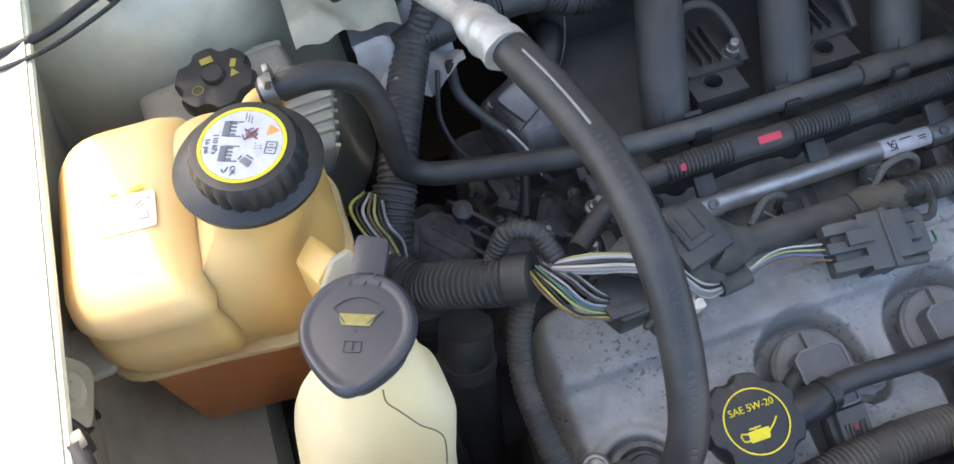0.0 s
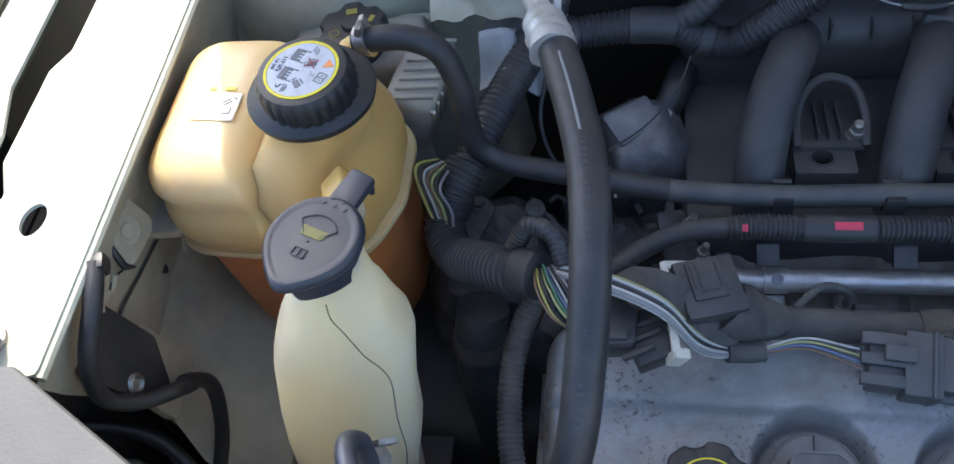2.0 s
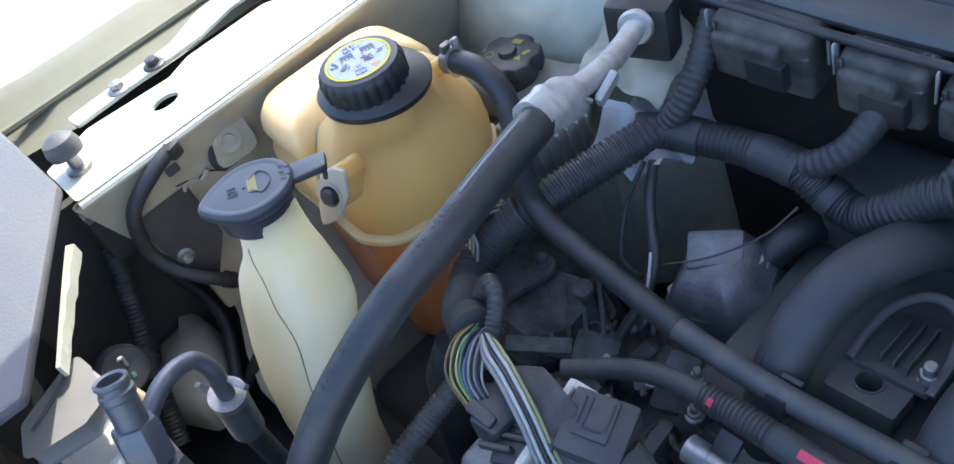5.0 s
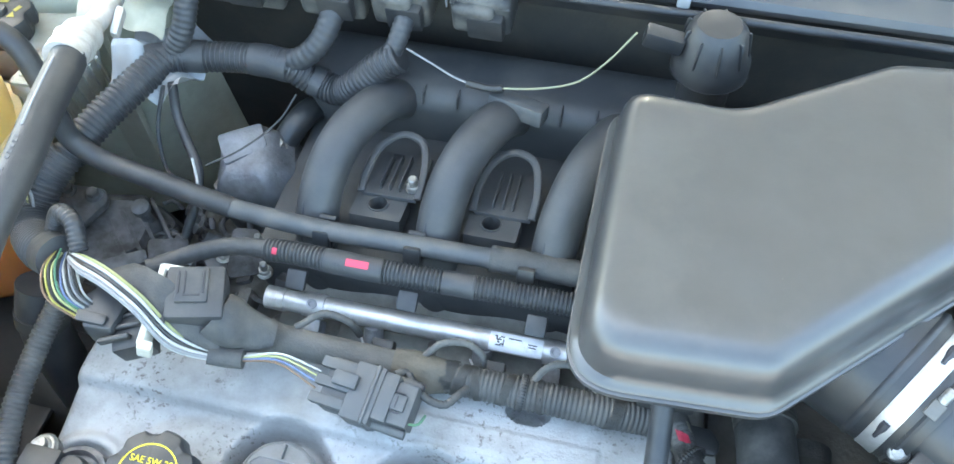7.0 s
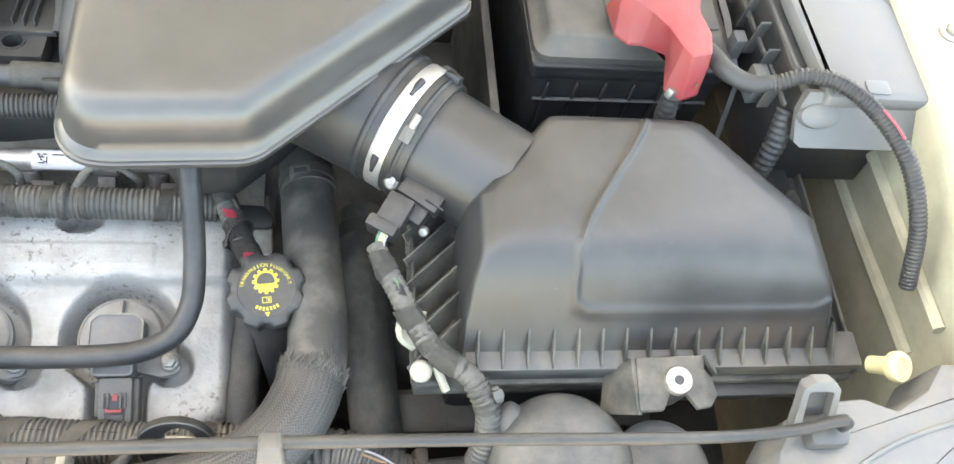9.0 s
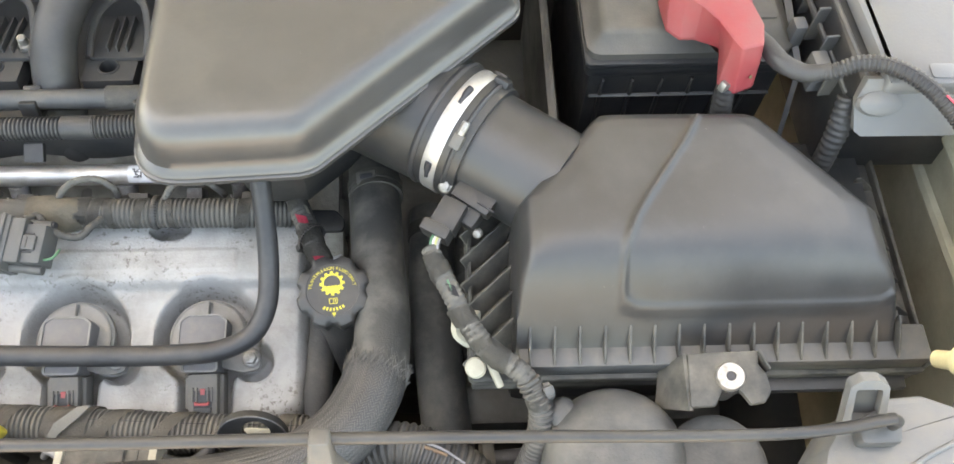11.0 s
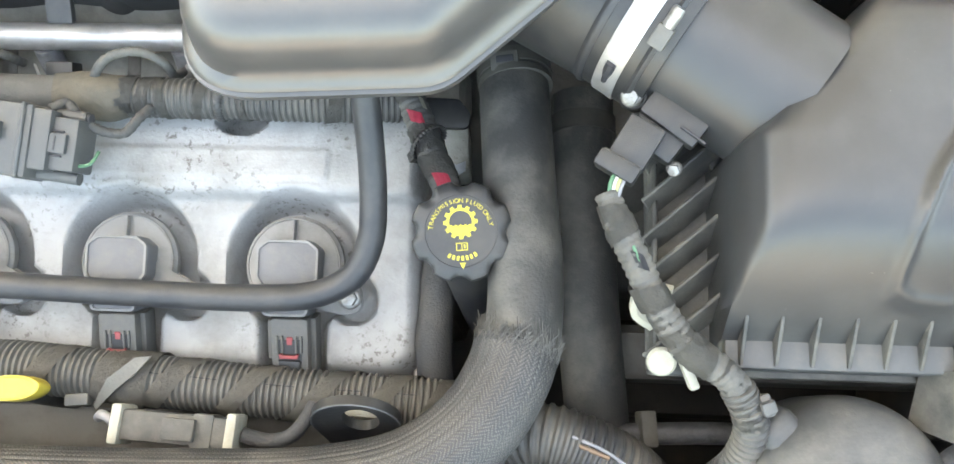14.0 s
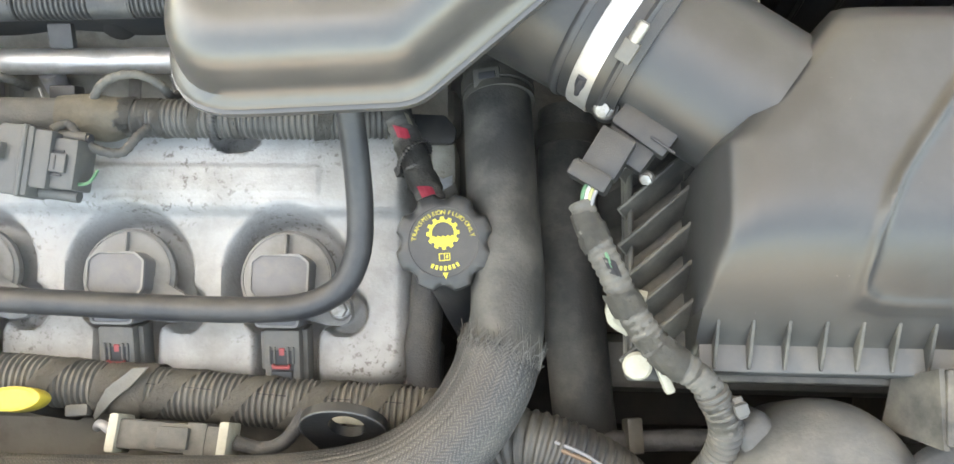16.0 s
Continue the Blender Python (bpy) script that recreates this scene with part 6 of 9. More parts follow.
    part("cavity_floor", rbox(pose(-0.56, -0.09, 0.70), 0.34, 0.28, 0.006, 0.002), BLACK, beam)
    part("cavity_side", rbox(pose(-0.70, 0.03, 0.85), 0.006, 0.26, 0.32, 0.002), BLACK, beam)
    part("shield_hose", tube([(-0.63, -0.045, 0.93), (-0.61, -0.062, 0.89), (-0.585, -0.085, 0.84), (-0.55, -0.11, 0.78)], 0.008, ridge=0.0008, pitch=0.004, seg=14), CLEANLOOM, beam, "black corrugated drain hose")
    part("bolt", bolt(Matrix.Translation((-0.668, -0.080, 1.045)), 0.006, 0.005, 1.5), GREYP, beam)
    stop = thing("hood_bump_stop", (-0.60, -0.025, 1.03), "rubber hood bump stop on a threaded post", "bump stop")
    part("post", lathe([(0.010, 0), (0.010, 0.003), (0.005, 0.004), (0.005, 0.02)], Matrix.Translation((-0.592, -0.026, 1.025)), 16), ZINC, stop)
    part("head", lathe([(0.006, 0.012), (0.0125, 0.014), (0.014, 0.020), (0.012, 0.027), (0.006, 0.031), (0.0005, 0.032)], pose(-0.593, -0.026, 1.025, 0, -8, 0), 28), GREYP, stop)
    br = thing("lamp_bracket", (-0.545, -0.07, 0.9), "thin pale metal bracket with notched edge", "bracket")
    e0, e1 = V(-0.537, -0.068, 1.013), V(-0.466, -0.123, 0.990)
    blade = rings_bm([[e0.lerp(e1, f) + V(0.62, 0.78, 0) * w * 0.75 + V(0, 0, dz) for f, w in ((0, -0.004), (0.3, -0.004), (0.5, -0.0035), (0.75, -0.003), (1, -0.002), (1, 0.002), (0.82, 0.0025), (0.72, 0.0015), (0.60, 0.003), (0.42, 0.002), (0.36, 0.0045), (0.22, 0.003), (0.10, 0.005), (0, 0.005))] for dz in (-0.010, -0.0006, 0.0)])
    part("blade", blade, PAINT, br, "bright painted notched edge", 25)
    part("foot", slab(rpoly(P2((-0.484, -0.114), (-0.466, -0.112), (-0.434, -0.117), (-0.428, -0.132), (-0.436, -0.168), (-0.462, -0.160)), 0.004), 0.958, 0.974, 0.003), WEDGE, br, "pale plastic mounting wedge")
    part("foot_rib", tube([(-0.476, -0.122, 0.975), (-0.462, -0.138, 0.976), (-0.450, -0.158, 0.976)], 0.0014, 0.006, 8), GREYP, br)

    bulb = thing("lamp_bulb_cap", (-0.53, -0.09, 0.9), "dark ridged bulb holder behind the headlamp", "bulb holder")
    m = aim((-0.533, -0.100, 0.900), (0.75, 0.10, 0.50)) @ Matrix.Scale(0.75, 4)
    part("body", lathe([(0.026, -0.02), (0.026, 0.0), (0.022, 0.002), (0.022, 0.006), (0.026, 0.008), (0.026, 0.012), (0.021, 0.014), (0.021, 0.018), (0.024, 0.020), (0.023, 0.025), (0.012, 0.026), (0.0005, 0.025)], m, 32), BLACK, bulb)
    part("mark", rbox(m @ pose(0.008, 0.004, 0.0265), 0.006, 0.004, 0.001, 0.0004), WIREC["green"], bulb, "small green mark")
    part("wire", tube([(-0.519, -0.095, 0.912), (-0.514, -0.094, 0.925), (-0.508, -0.097, 0.930)], 0.0013, 0.004, 6), WIREC["white"], bulb)

    ac = thing("service_line", (-0.38, -0.08, 0.85), "grey aluminium air-conditioning line with open service port", "pipe")
    part("pipe", tube([(-0.355, -0.112, 0.975), (-0.364, -0.103, 0.994), (-0.373, -0.087, 1.001), (-0.381, -0.072, 0.999), (-0.385, -0.060, 0.991), (-0.382, -0.056, 0.979), (-0.3825, -0.0575, 0.966), (-0.384, -0.059, 0.950), (-0.400, -0.062, 0.898), (-0.412, -0.061, 0.86), (-0.425, -0.060, 0.80)], 0.0058, 0.003, 18), LINE, ac)
    part("sleeve", tube([(-0.3835, -0.059, 0.9515), (-0.386, -0.0595, 0.943), (-0.397, -0.0617, 0.908), (-0.3995, -0.062, 0.900)], 0.0118, 0.003, 24), LINE, ac, "thick grey joint sleeve")
    part("lower_hose", tube([(-0.399, -0.062, 0.901), (-0.412, -0.061, 0.86), (-0.426, -0.060, 0.80)], 0.0085, 0.005, 18), RUBBER, ac, "black rubber hose")
    part("sleeve_ring", tube([(-0.3828, -0.0588, 0.9535), (-0.3845, -0.0592, 0.9475)], 0.0126, 0.003, 24), ZINC, ac, "bright worn ring")
    part("clip", rbox(pose(-0.3735, -0.050, 0.963, 20, 30, 25), 0.012, 0.004, 0.014, 0.0012), ZINC, ac, "bright pipe clip")
    part("clip", rbox(pose(-0.396, -0.066, 0.955, 10, -20, 20), 0.007, 0.004, 0.016, 0.0012), ZINC, ac, "bright pipe clip")
    pt = aim((-0.363, -0.099, 1.039), (-0.30, 0.24, 0.92))
    part("port", lathe([(0.0092, -0.030), (0.0092, -0.012), (0.0100, -0.011), (0.0100, -0.007), (0.0088, -0.006), (0.0088, -0.003), (0.0098, -0.002), (0.0098, 0.0), (0.0088, 0.001), (0.0072, 0.0), (0.0066, -0.014), (0.0003, -0.014)], pt, 36), LINE, ac, "open grey service port")
    part("port_nut", lathe([(0.0125, -0.056), (0.0138, -0.053), (0.0138, -0.032), (0.0125, -0.029), (0.009, -0.029)], pt, 6), LINE, ac, "hexagon pipe nut")
    part("port_dot", lathe([(0.0014, 0), (0.0014, 0.0004), (0.0002, 0.0004)], pt @ pose(0.0, -0.0092, -0.018, 90, 0, 0), 12), ZINC, ac)
    part("block", rbox(pose(-0.352, -0.116, 0.968, 0, 0, 25), 0.034, 0.026, 0.026, 0.004), GREYP, ac)
    cp = aim((-0.449, -0.106, 0.955), (0.05, -0.15, 1)) @ Matrix.Scale(0.84, 4)
    part("port_cap", lathe([(0.009, -0.02), (0.009, 0.004), (0.0115, 0.005), (0.0118, 0.009), (0.0105, 0.0105), (0.0075, 0.0105), (0.0068, 0.007)], cp, 28, cap=False), CREAMP, ac, "cream ring of the small port")
    part("port_plug", lathe([(0.0068, 0.004), (0.0066, 0.0065), (0.003, 0.007), (0.0025, 0.0085), (0.0003, 0.0085)], cp, 20), YPLAST, ac, "small yellow plug")
    part("port_base", tube([(-0.449, -0.105, 0.950), (-0.445, -0.110, 0.925), (-0.42, -0.112, 0.90), (-0.38, -0.112, 0.93), (-0.354, -0.114, 0.962)], 0.007, 0.005, 14), LINE, ac)
    dr = thing("receiver_drier", (-0.46, -0.125, 0.8), "pale plastic canister near the front beam", "canister")
    part("can", lathe([(0.03, 0), (0.03, 0.10), (0.027, 0.108), (0.024, 0.11), (0.02, 0.106), (0.001, 0.106)], pose(-0.455, -0.14, 0.82), 32), WPLAST, dr)


front_edge()


# ---- tanks ----
LUGP = mat("chalky_tank_plastic", (0.46, 0.42, 0.34), 0.5, var=0.15, scale=60, bump=0.1, dirt=(0.30, 0.25, 0.17), amount=0.6, dscale=30, sss=0.3)
LABEL = mat("greyed_label", (0.50, 0.52, 0.56), 0.4, bump=0, dirt=(0.3, 0.29, 0.27), amount=0.5, dscale=150, dlow=0.5, dhigh=0.7)
CONN = mat("connector_plastic", (0.038, 0.039, 0.042), 0.45, bump=0.1, dirt=(0.15, 0.14, 0.12), amount=0.3, dscale=40)
CONNG = mat("greyed_connector_plastic", (0.066, 0.068, 0.07), 0.5, var=0.15, bump=0.12, dirt=(0.15, 0.14, 0.12), amount=0.35, dscale=40)
CREAMG = mat("dirty_cream_plastic", (0.34, 0.325, 0.27), 0.5, bump=0.1, dirt=(0.15, 0.13, 0.1), amount=0.5, dscale=60)
PICT = mat("grey_pictogram", (0.13, 0.14, 0.16), 0.5, bump=0)
WORN = mat("worn_yellow_print", (0.24, 0.21, 0.06), 0.6, bump=0, var=0.4, scale=400)
INKY = mat("black_painted_steel", (0.013, 0.013, 0.014), 0.45, metal=0.1, bump=0.15, dirt=(0.09, 0.08, 0.065), amount=0.3, dscale=40)
STEELDARK = mat("worn_dark_steel", (0.10, 0.102, 0.105), 0.45, metal=0.5, var=0.3, scale=120, bump=0.2, dirt=(0.05, 0.045, 0.04), amount=0.6, dscale=60)
def reservoir():
    res = thing("coolant_reservoir", (-0.47, 0.16, 0.8), "yellowed translucent coolant reservoir half filled with orange coolant", "coolant tank")
    left, l_round = P2((-0.568, 0.100), (-0.484, 0.094), (-0.472, 0.236), (-0.562, 0.238)), [0.034, 0.012, 0.02, 0.034]
    right = rpoly(P2((-0.504, 0.104), (-0.452, 0.097), (-0.424, 0.110), (-0.408, 0.150), (-0.409, 0.205), (-0.44, 0.238), (-0.50, 0.236)), [0.008, 0.026, 0.028, 0.035, 0.03, 0.03, 0.02], 7)
    l_loops = [(0.006, 0.921), (0.001, 0.934), (-0.002, 0.95), (0.0, 0.968), (0.004, 0.980), (0.001, 0.990), (0.003, 0.999), (0.009, 1.008), (0.018, 1.0135), (0.03, 1.015)]
    body = rings_bm([[V(q.x, q.y, z) for q in rloop(left, l_round, d, 8)] for d, z in l_loops])
    c = Vector((-0.441, 0.154))
    r_loops = [(0.004, 0.921, 0.0), (0.0, 0.934, 0.0), (-0.001, 0.95, 0.0), (0.001, 0.970, 0.0), (0.004, 0.984, 0.06), (0.007, 0.995, 0.20), (0.009, 1.004, 0.42), (0.008, 1.012, 0.74), (0.0, 1.020, 1.0), (0.0, 1.036, 1.0)]
    rings = []
    for d, z, f in r_loops:
        ring = []
        for q in inset(right, d):
            u = (q - c).normalized()
            q2 = q.lerp(c + u * 0.036, f)
            ring.append(V(q2.x, q2.y, z))
        rings.append(ring)
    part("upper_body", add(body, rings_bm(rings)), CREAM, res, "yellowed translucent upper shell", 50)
    whole = rpoly(P2((-0.570, 0.106), (-0.504, 0.102), (-0.452, 0.096), (-0.424, 0.109), (-0.408, 0.150), (-0.408, 0.206), (-0.442, 0.242), (-0.566, 0.242)), [0.026, 0.03, 0.03, 0.035, 0.04, 0.04, 0.03, 0.03], 7)
    part("seam", rings_bm([[V(q.x, q.y, z) for q in inset(whole, d)] for d, z in ((0.004, 0.9175), (-0.003, 0.918), (-0.004, 0.921), (-0.003, 0.924), (0.004, 0.9245))]), SEAM, res, "moulded seam flange")
    part("lower_body", rings_bm([[V(q.x, q.y, z) for q in inset(whole, d)] for d, z in ((0.022, 0.772), (0.014, 0.777), (0.010, 0.788), (0.008, 0.85), (0.006, 0.918))]), COOLANT, res, "lower shell filled with orange coolant", 50)
    m = Matrix.Translation((-0.4405, 0.1510, 1.020))
    cap = part("cap_flange", lathe([(0.035, 0.006), (0.0405, 0.009), (0.0418, 0.014), (0.040, 0.0165), (0.034, 0.019), (0.030, 0.022)], m @ pose(-0.003, 0.005, 0, -3, 2, 0), 60), BLACK, res, "black cap with yellow-ringed warning label")
    part("grip", lathe([(0.0285, 0.015), (0.0308, 0.018), (0.0312, 0.030), (0.0305, 0.034), (0.028, 0.0375), (0.0255, 0.038), (0.001, 0.038)], m, 120, 24, 0.0014, (1, 3), 1.0), BLACK, cap)
    t = m @ pose(0, 0, 0.0382, 0, 0, -16)
    part("yellow_ring", lathe([(0.0218, 0), (0.0218, 0.0004), (0.0237, 0.0004), (0.0237, 0)], t, 60, cap=False), YELLOW, cap)
    part("label_disc", lathe([(0.0215, 0), (0.0215, 0.0003), (0.0002, 0.0003)], t, 48), LABEL, cap)
    ink = bmesh.new()
    for x, y in ((-0.0058, 0.0100), (-0.0066, -0.0055)):
        b = t @ pose(x, y, 0.0004, 0, 0, -6)
        add(ink, rbox(b @ pose(-0.0030, 0.0, 0.0), 0.0040, 0.0095, 0.0004, 0), rbox(b @ pose(0.0012, 0.0046, 0.0), 0.0080, 0.0007, 0.0004, 0), rbox(b @ pose(0.0012, -0.0046, 0.0), 0.0080, 0.0007, 0.0004, 0))
        for k in range(4):
            add(ink, rbox(b @ pose(0.0002, -0.0034 + 0.0023 * k, 0.0), 0.0036, 0.0012, 0.0004, 0))
    add(ink, text_bm("OK", 0.0042, t @ pose(-0.0035, -0.0163, 0.0005, 0, 0, -90)), text_bm("110 kPa", 0.0040, t @ pose(-0.0143, 0.001, 0.0005, 0, 0, -90)), text_bm("16 psi", 0.0040, t @ pose(-0.0184, 0.000, 0.0005, 0, 0, -90)),
        tube([t @ V(-0.0095, -0.0150, 0.0004), t @ V(-0.0082, -0.0170, 0.0004), t @ V(-0.0062, -0.0138, 0.0004)], 0.0005, 0.001, 6))
    for x, y, turn in ((0.0045, 0.0058, 20), (0.0030, -0.0112, -35)):
        b = t @ pose(x, y, 0.0004, 0, 0, turn)
        add(ink, slab(rpoly(P2((-0.0034, -0.0018), (0.0034, -0.0022), (0.0030, 0.0016), (-0.0026, 0.0022)), 0.0010, 3), 0.0, 0.0003, 0.00005, b), rbox(b @ pose(0.0, 0.0034, 0.0), 0.0050, 0.0009, 0.0003, 0), rbox(b @ pose(-0.0044, 0.0004, 0.0), 0.0008, 0.0030, 0.0003, 0))
    for k in range(7):
        add(ink, rbox(t @ pose(0.0072 + 0.0014 * (k % 3), -0.0034 + 0.0016 * (k // 3), 0.0004, 0, 0, 30 * k), 0.0008, 0.0004, 0.0003, 0))
    for k in range(3):
        add(ink, rbox(t @ pose(0.0010 + 0.0016 * k, 0.0176 - 0.0012 * k, 0.0004, 0, 0, -6), 0.0005, 0.0046, 0.0003, 0))
    book = t @ pose(0.0155, -0.0034, 0.0004, 0, 0, -8)
    for x, y, w, h in ((-0.0028, 0, 0.0006, 0.0072), (0.0028, 0, 0.0006, 0.0072), (0, 0.0036, 0.0060, 0.0006), (0, -0.0036, 0.0060, 0.0006), (0, 0, 0.0060, 0.0006), (0, 0.0018, 0.0022, 0.0005), (0, -0.0018, 0.0022, 0.0005)):
        add(ink, rbox(book @ pose(x, y, 0.0), w, h, 0.0004, 0))
    part("pictogram", ink, PICT, cap)
    tri = slab(rpoly(P2((0.0125, 0.0045), (0.0200, 0.0070), (0.0140, 0.0118)), 0.0006, 3), 0.0003, 0.0006, 0.0001, t)
    part("warning_sign", tri, ORANGE, cap)
    cross = add(rbox(t @ pose(0.0045, 0.0058, 0.0008, 0, 0, 45), 0.010, 0.0008, 0.0003, 0), rbox(t @ pose(0.0045, 0.0058, 0.0008, 0, 0, -45), 0.010, 0.0008, 0.0003, 0))
    part("cross_print", cross, REDP, cap)
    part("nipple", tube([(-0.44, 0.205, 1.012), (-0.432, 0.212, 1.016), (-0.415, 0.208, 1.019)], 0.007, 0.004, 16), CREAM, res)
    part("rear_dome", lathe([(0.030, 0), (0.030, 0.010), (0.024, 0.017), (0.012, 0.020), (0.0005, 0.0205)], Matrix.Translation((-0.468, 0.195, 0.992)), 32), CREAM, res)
    # mounting lugs
    lug = aim((-0.4135, 0.0800, 1.004), (0.38, -0.84, 0.38), (0.92, 0.36, 0.0))
    part("lug", slab(rpoly(P2((-0.013, -0.025), (0.004, -0.017), (0.0130, 0.000), (0.0140, 0.019), (0.002, 0.020), (-0.011, 0.008)), 0.004), -0.004, 0.001, 0.0015, lug), LUGP, res, "pale moulded mounting lug")
    part("lug_web", slab(rpoly(P2((-0.014, -0.020), (0.004, -0.012), (0.010, 0.010), (0.006, 0.022), (-0.010, 0.012)), 0.004), -0.030, -0.003, 0.002, lug), CREAM, res)
    part("lug_socket", lathe([(0.0092, 0.0005), (0.0092, 0.0022), (0.0078, 0.0026), (0.0072, 0.0012)], lug, 24, cap=False), LUGP, res)
    part("lug_bolt", lathe([(0.0072, 0.0008), (0.0068, 0.0014), (0.0060, 0.0015), (0.0048, 0.006), (0.0030, 0.0068), (0.0005, 0.0068)], lug, 24), INK, res, "dark bolt in the lug")
    wing = rpoly(P2((-0.560, 0.142), (-0.600, 0.138), (-0.598, 0.112), (-0.588, 0.103), (-0.562, 0.105)), 0.005, 4)
    part("lug", slab(wing, 0.936, 0.944, 0.002), LUGP, res, "pale wing beside the fender")
    part("lug_rib", rbox(pose(-0.574, 0.120, 0.930, 0, 0, 4), 0.030, 0.004, 0.020, 0.001), LUGP, res)
    # printed label on the shoulder
    t = aim((-0.5172, 0.1605, 1.0159), (0.0, 0.0, 1), (1, -0.06, 0))
    ink_at = t @ pose(0, 0, 0.0004)
    bars = bmesh.new()
    for dx in (-0.0080, 0.0080):
        add(bars, rbox(ink_at @ pose(dx - 0.001, -0.0065, 0.0), 0.0090, 0.0006, 0.0003, 0), rbox(ink_at @ pose(dx - 0.0055, -0.0045, 0.0), 0.0006, 0.0040, 0.0003, 0), rbox(ink_at @ pose(dx + 0.0035, -0.0040, 0.0), 0.0006, 0.0050, 0.0003, 0),
            rbox(ink_at @ pose(dx, 0.0022, 0.0, 0, 0, 35), 0.0062, 0.0006, 0.0003, 0), rbox(ink_at @ pose(dx - 0.0014, 0.0042, 0.0, 0, 0, 35), 0.0062, 0.0006, 0.0003, 0), rbox(ink_at @ pose(dx + 0.0045, 0.0065, 0.0, 0, 0, -40), 0.0030, 0.0006, 0.0003, 0))
    add(bars, rbox(ink_at @ pose(0, -0.001, 0.0), 0.0005, 0.021, 0.0003, 0))
    lab = part("level_label", slab(rpoly(P2((-0.0160, -0.0125), (0.0160, -0.0125), (0.0160, 0.0115), (-0.0160, 0.0115)), 0.002, 3), -0.0006, 0.0003, 0.0002, t), mat("yellowed_label", (0.88, 0.80, 0.62), 0.4, bump=0), res, "yellowed pictogram label")
    part("print", bars, mat("faded_print", (0.16, 0.145, 0.11), 0.5, bump=0), lab, "faded pictogram print")
    part("print_band", add(rbox(t @ pose(-0.0075, 0.0150, 0.0002), 0.0045, 0.0026, 0.0006, 0), rbox(t @ pose(0.0060, 0.0150, 0.0002), 0.0075, 0.0030, 0.0006, 0)), mat("faded_yellow", (0.70, 0.60, 0.08), 0.5, bump=0), lab)
    res.location += V(0.004, -0.005, -0.002)


reservoir()


def washer_bottle():
    w = thing("washer_bottle", (-0.38, 0.0, 0.7), "cream plastic washer bottle with a long moulded neck", "washer bottle")
    secs = [(-0.405, 0.029, 0.0225, 0.021, 1.036), (-0.406, 0.029, 0.0235, 0.021, 1.016), (-0.408, 0.028, 0.0275, 0.0225, 1.003), (-0.409, 0.027, 0.0300, 0.0240, 0.991), (-0.412, 0.025, 0.0340, 0.026, 0.980), (-0.4140, 0.0235, 0.0380, 0.0285, 0.970), (-0.4145, 0.022, 0.0430, 0.0300, 0.958), (-0.416, 0.019, 0.0455, 0.0305, 0.945),
            (-0.424, 0.0065, 0.0465, 0.0285, 0.90), (-0.429, -0.0005, 0.0485, 0.0290, 0.86), (-0.440, -0.008, 0.0460, 0.028, 0.80), (-0.455, -0.016, 0.044, 0.028, 0.66)]
    rings = []
    for x, y, a, b, z in secs:
        ring = []
        for k in range(56):
            t = 2 * math.pi * k / 56
            c, s = math.cos(t), math.sin(t)
            e = 0.60 if z < 0.985 else 0.72 if z < 0.995 else 0.95
            u, v = math.copysign(abs(c) ** e, c) * a, math.copysign(abs(s) ** e, s) * b
            r = radians(6)
            ring.append(V(x + u * math.cos(r) - v * math.sin(r), y + u * math.sin(r) + v * math.cos(r), z))
        rings.append(ring)
    part("bottle", rings_bm(rings), PALE, w, "", 70)
    seam = []
    for (x, y, a, b, z), deg in zip(secs[1:], (-90, -88, -84, -78, -71, -64, -58, -51, -48, -46, -44)):
        c, s = math.cos(radians(deg)), math.sin(radians(deg))
        e = 0.60 if z < 0.985 else 0.72 if z < 0.995 else 0.95
        u, v, r = math.copysign(abs(c) ** e, c) * a, math.copysign(abs(s) ** e, s) * b, radians(6)
        seam.append((x + u * math.cos(r) - v * math.sin(r), y + u * math.sin(r) + v * math.cos(r), z))
    part("mould_line", tube(seam, 0.00045, 0.004, 6), MOULD, w, "dirt-filled mould line")
    m = aim((-0.4060, 0.0280, 1.0470), (-0.0465, 0.0505, 1), (0.40, 0.916, 0))
    out = []
    for k in range(64):
        a = 2 * math.pi * k / 64
        r = 0.0285
        x, y = r * math.cos(a), r * math.sin(a)
        if x < 0:
            d = -x / r
            x -= 0.0060 * d ** 2.2
            y *= 1 - 0.36 * d ** 3
        x += 0.002
        out.append(Vector((x, y)))
    cap = part("cap", rings_bm([[m @ V(q.x, q.y, z) for q in [v * (1 - d / 0.03) for v in out]] for d, z in ((0.0075, -0.020), (0.0060, -0.006), (0.001, -0.002), (0.0, 0.0), (0.0003, 0.003), (0.002, 0.005), (0.004, 0.0054), (0.0055, 0.0048), (0.0075, 0.0048), (0.009, 0.0049))]), WASHCAP, w, "black flip cap with washer symbol")
    loop = rpoly(P2((0.024, -0.009), (0.050, -0.0085), (0.052, 0.0085), (0.024, 0.009)), 0.003, 4)
    part("tab", slab(loop, -0.002, 0.003, 0.0012, m), WASHCAP, cap)
    part("strap", rbox(m @ pose(0.047, 0, -0.006, 0, 18, 0), 0.003, 0.013, 0.006, 0.001), WASHCAP, cap)
    t = m @ pose(0.0065, 0, 0.0052, 0, 0, -90) @ Matrix.Diagonal((1.35, 1.35, 1, 1))
    sym = bmesh.new()
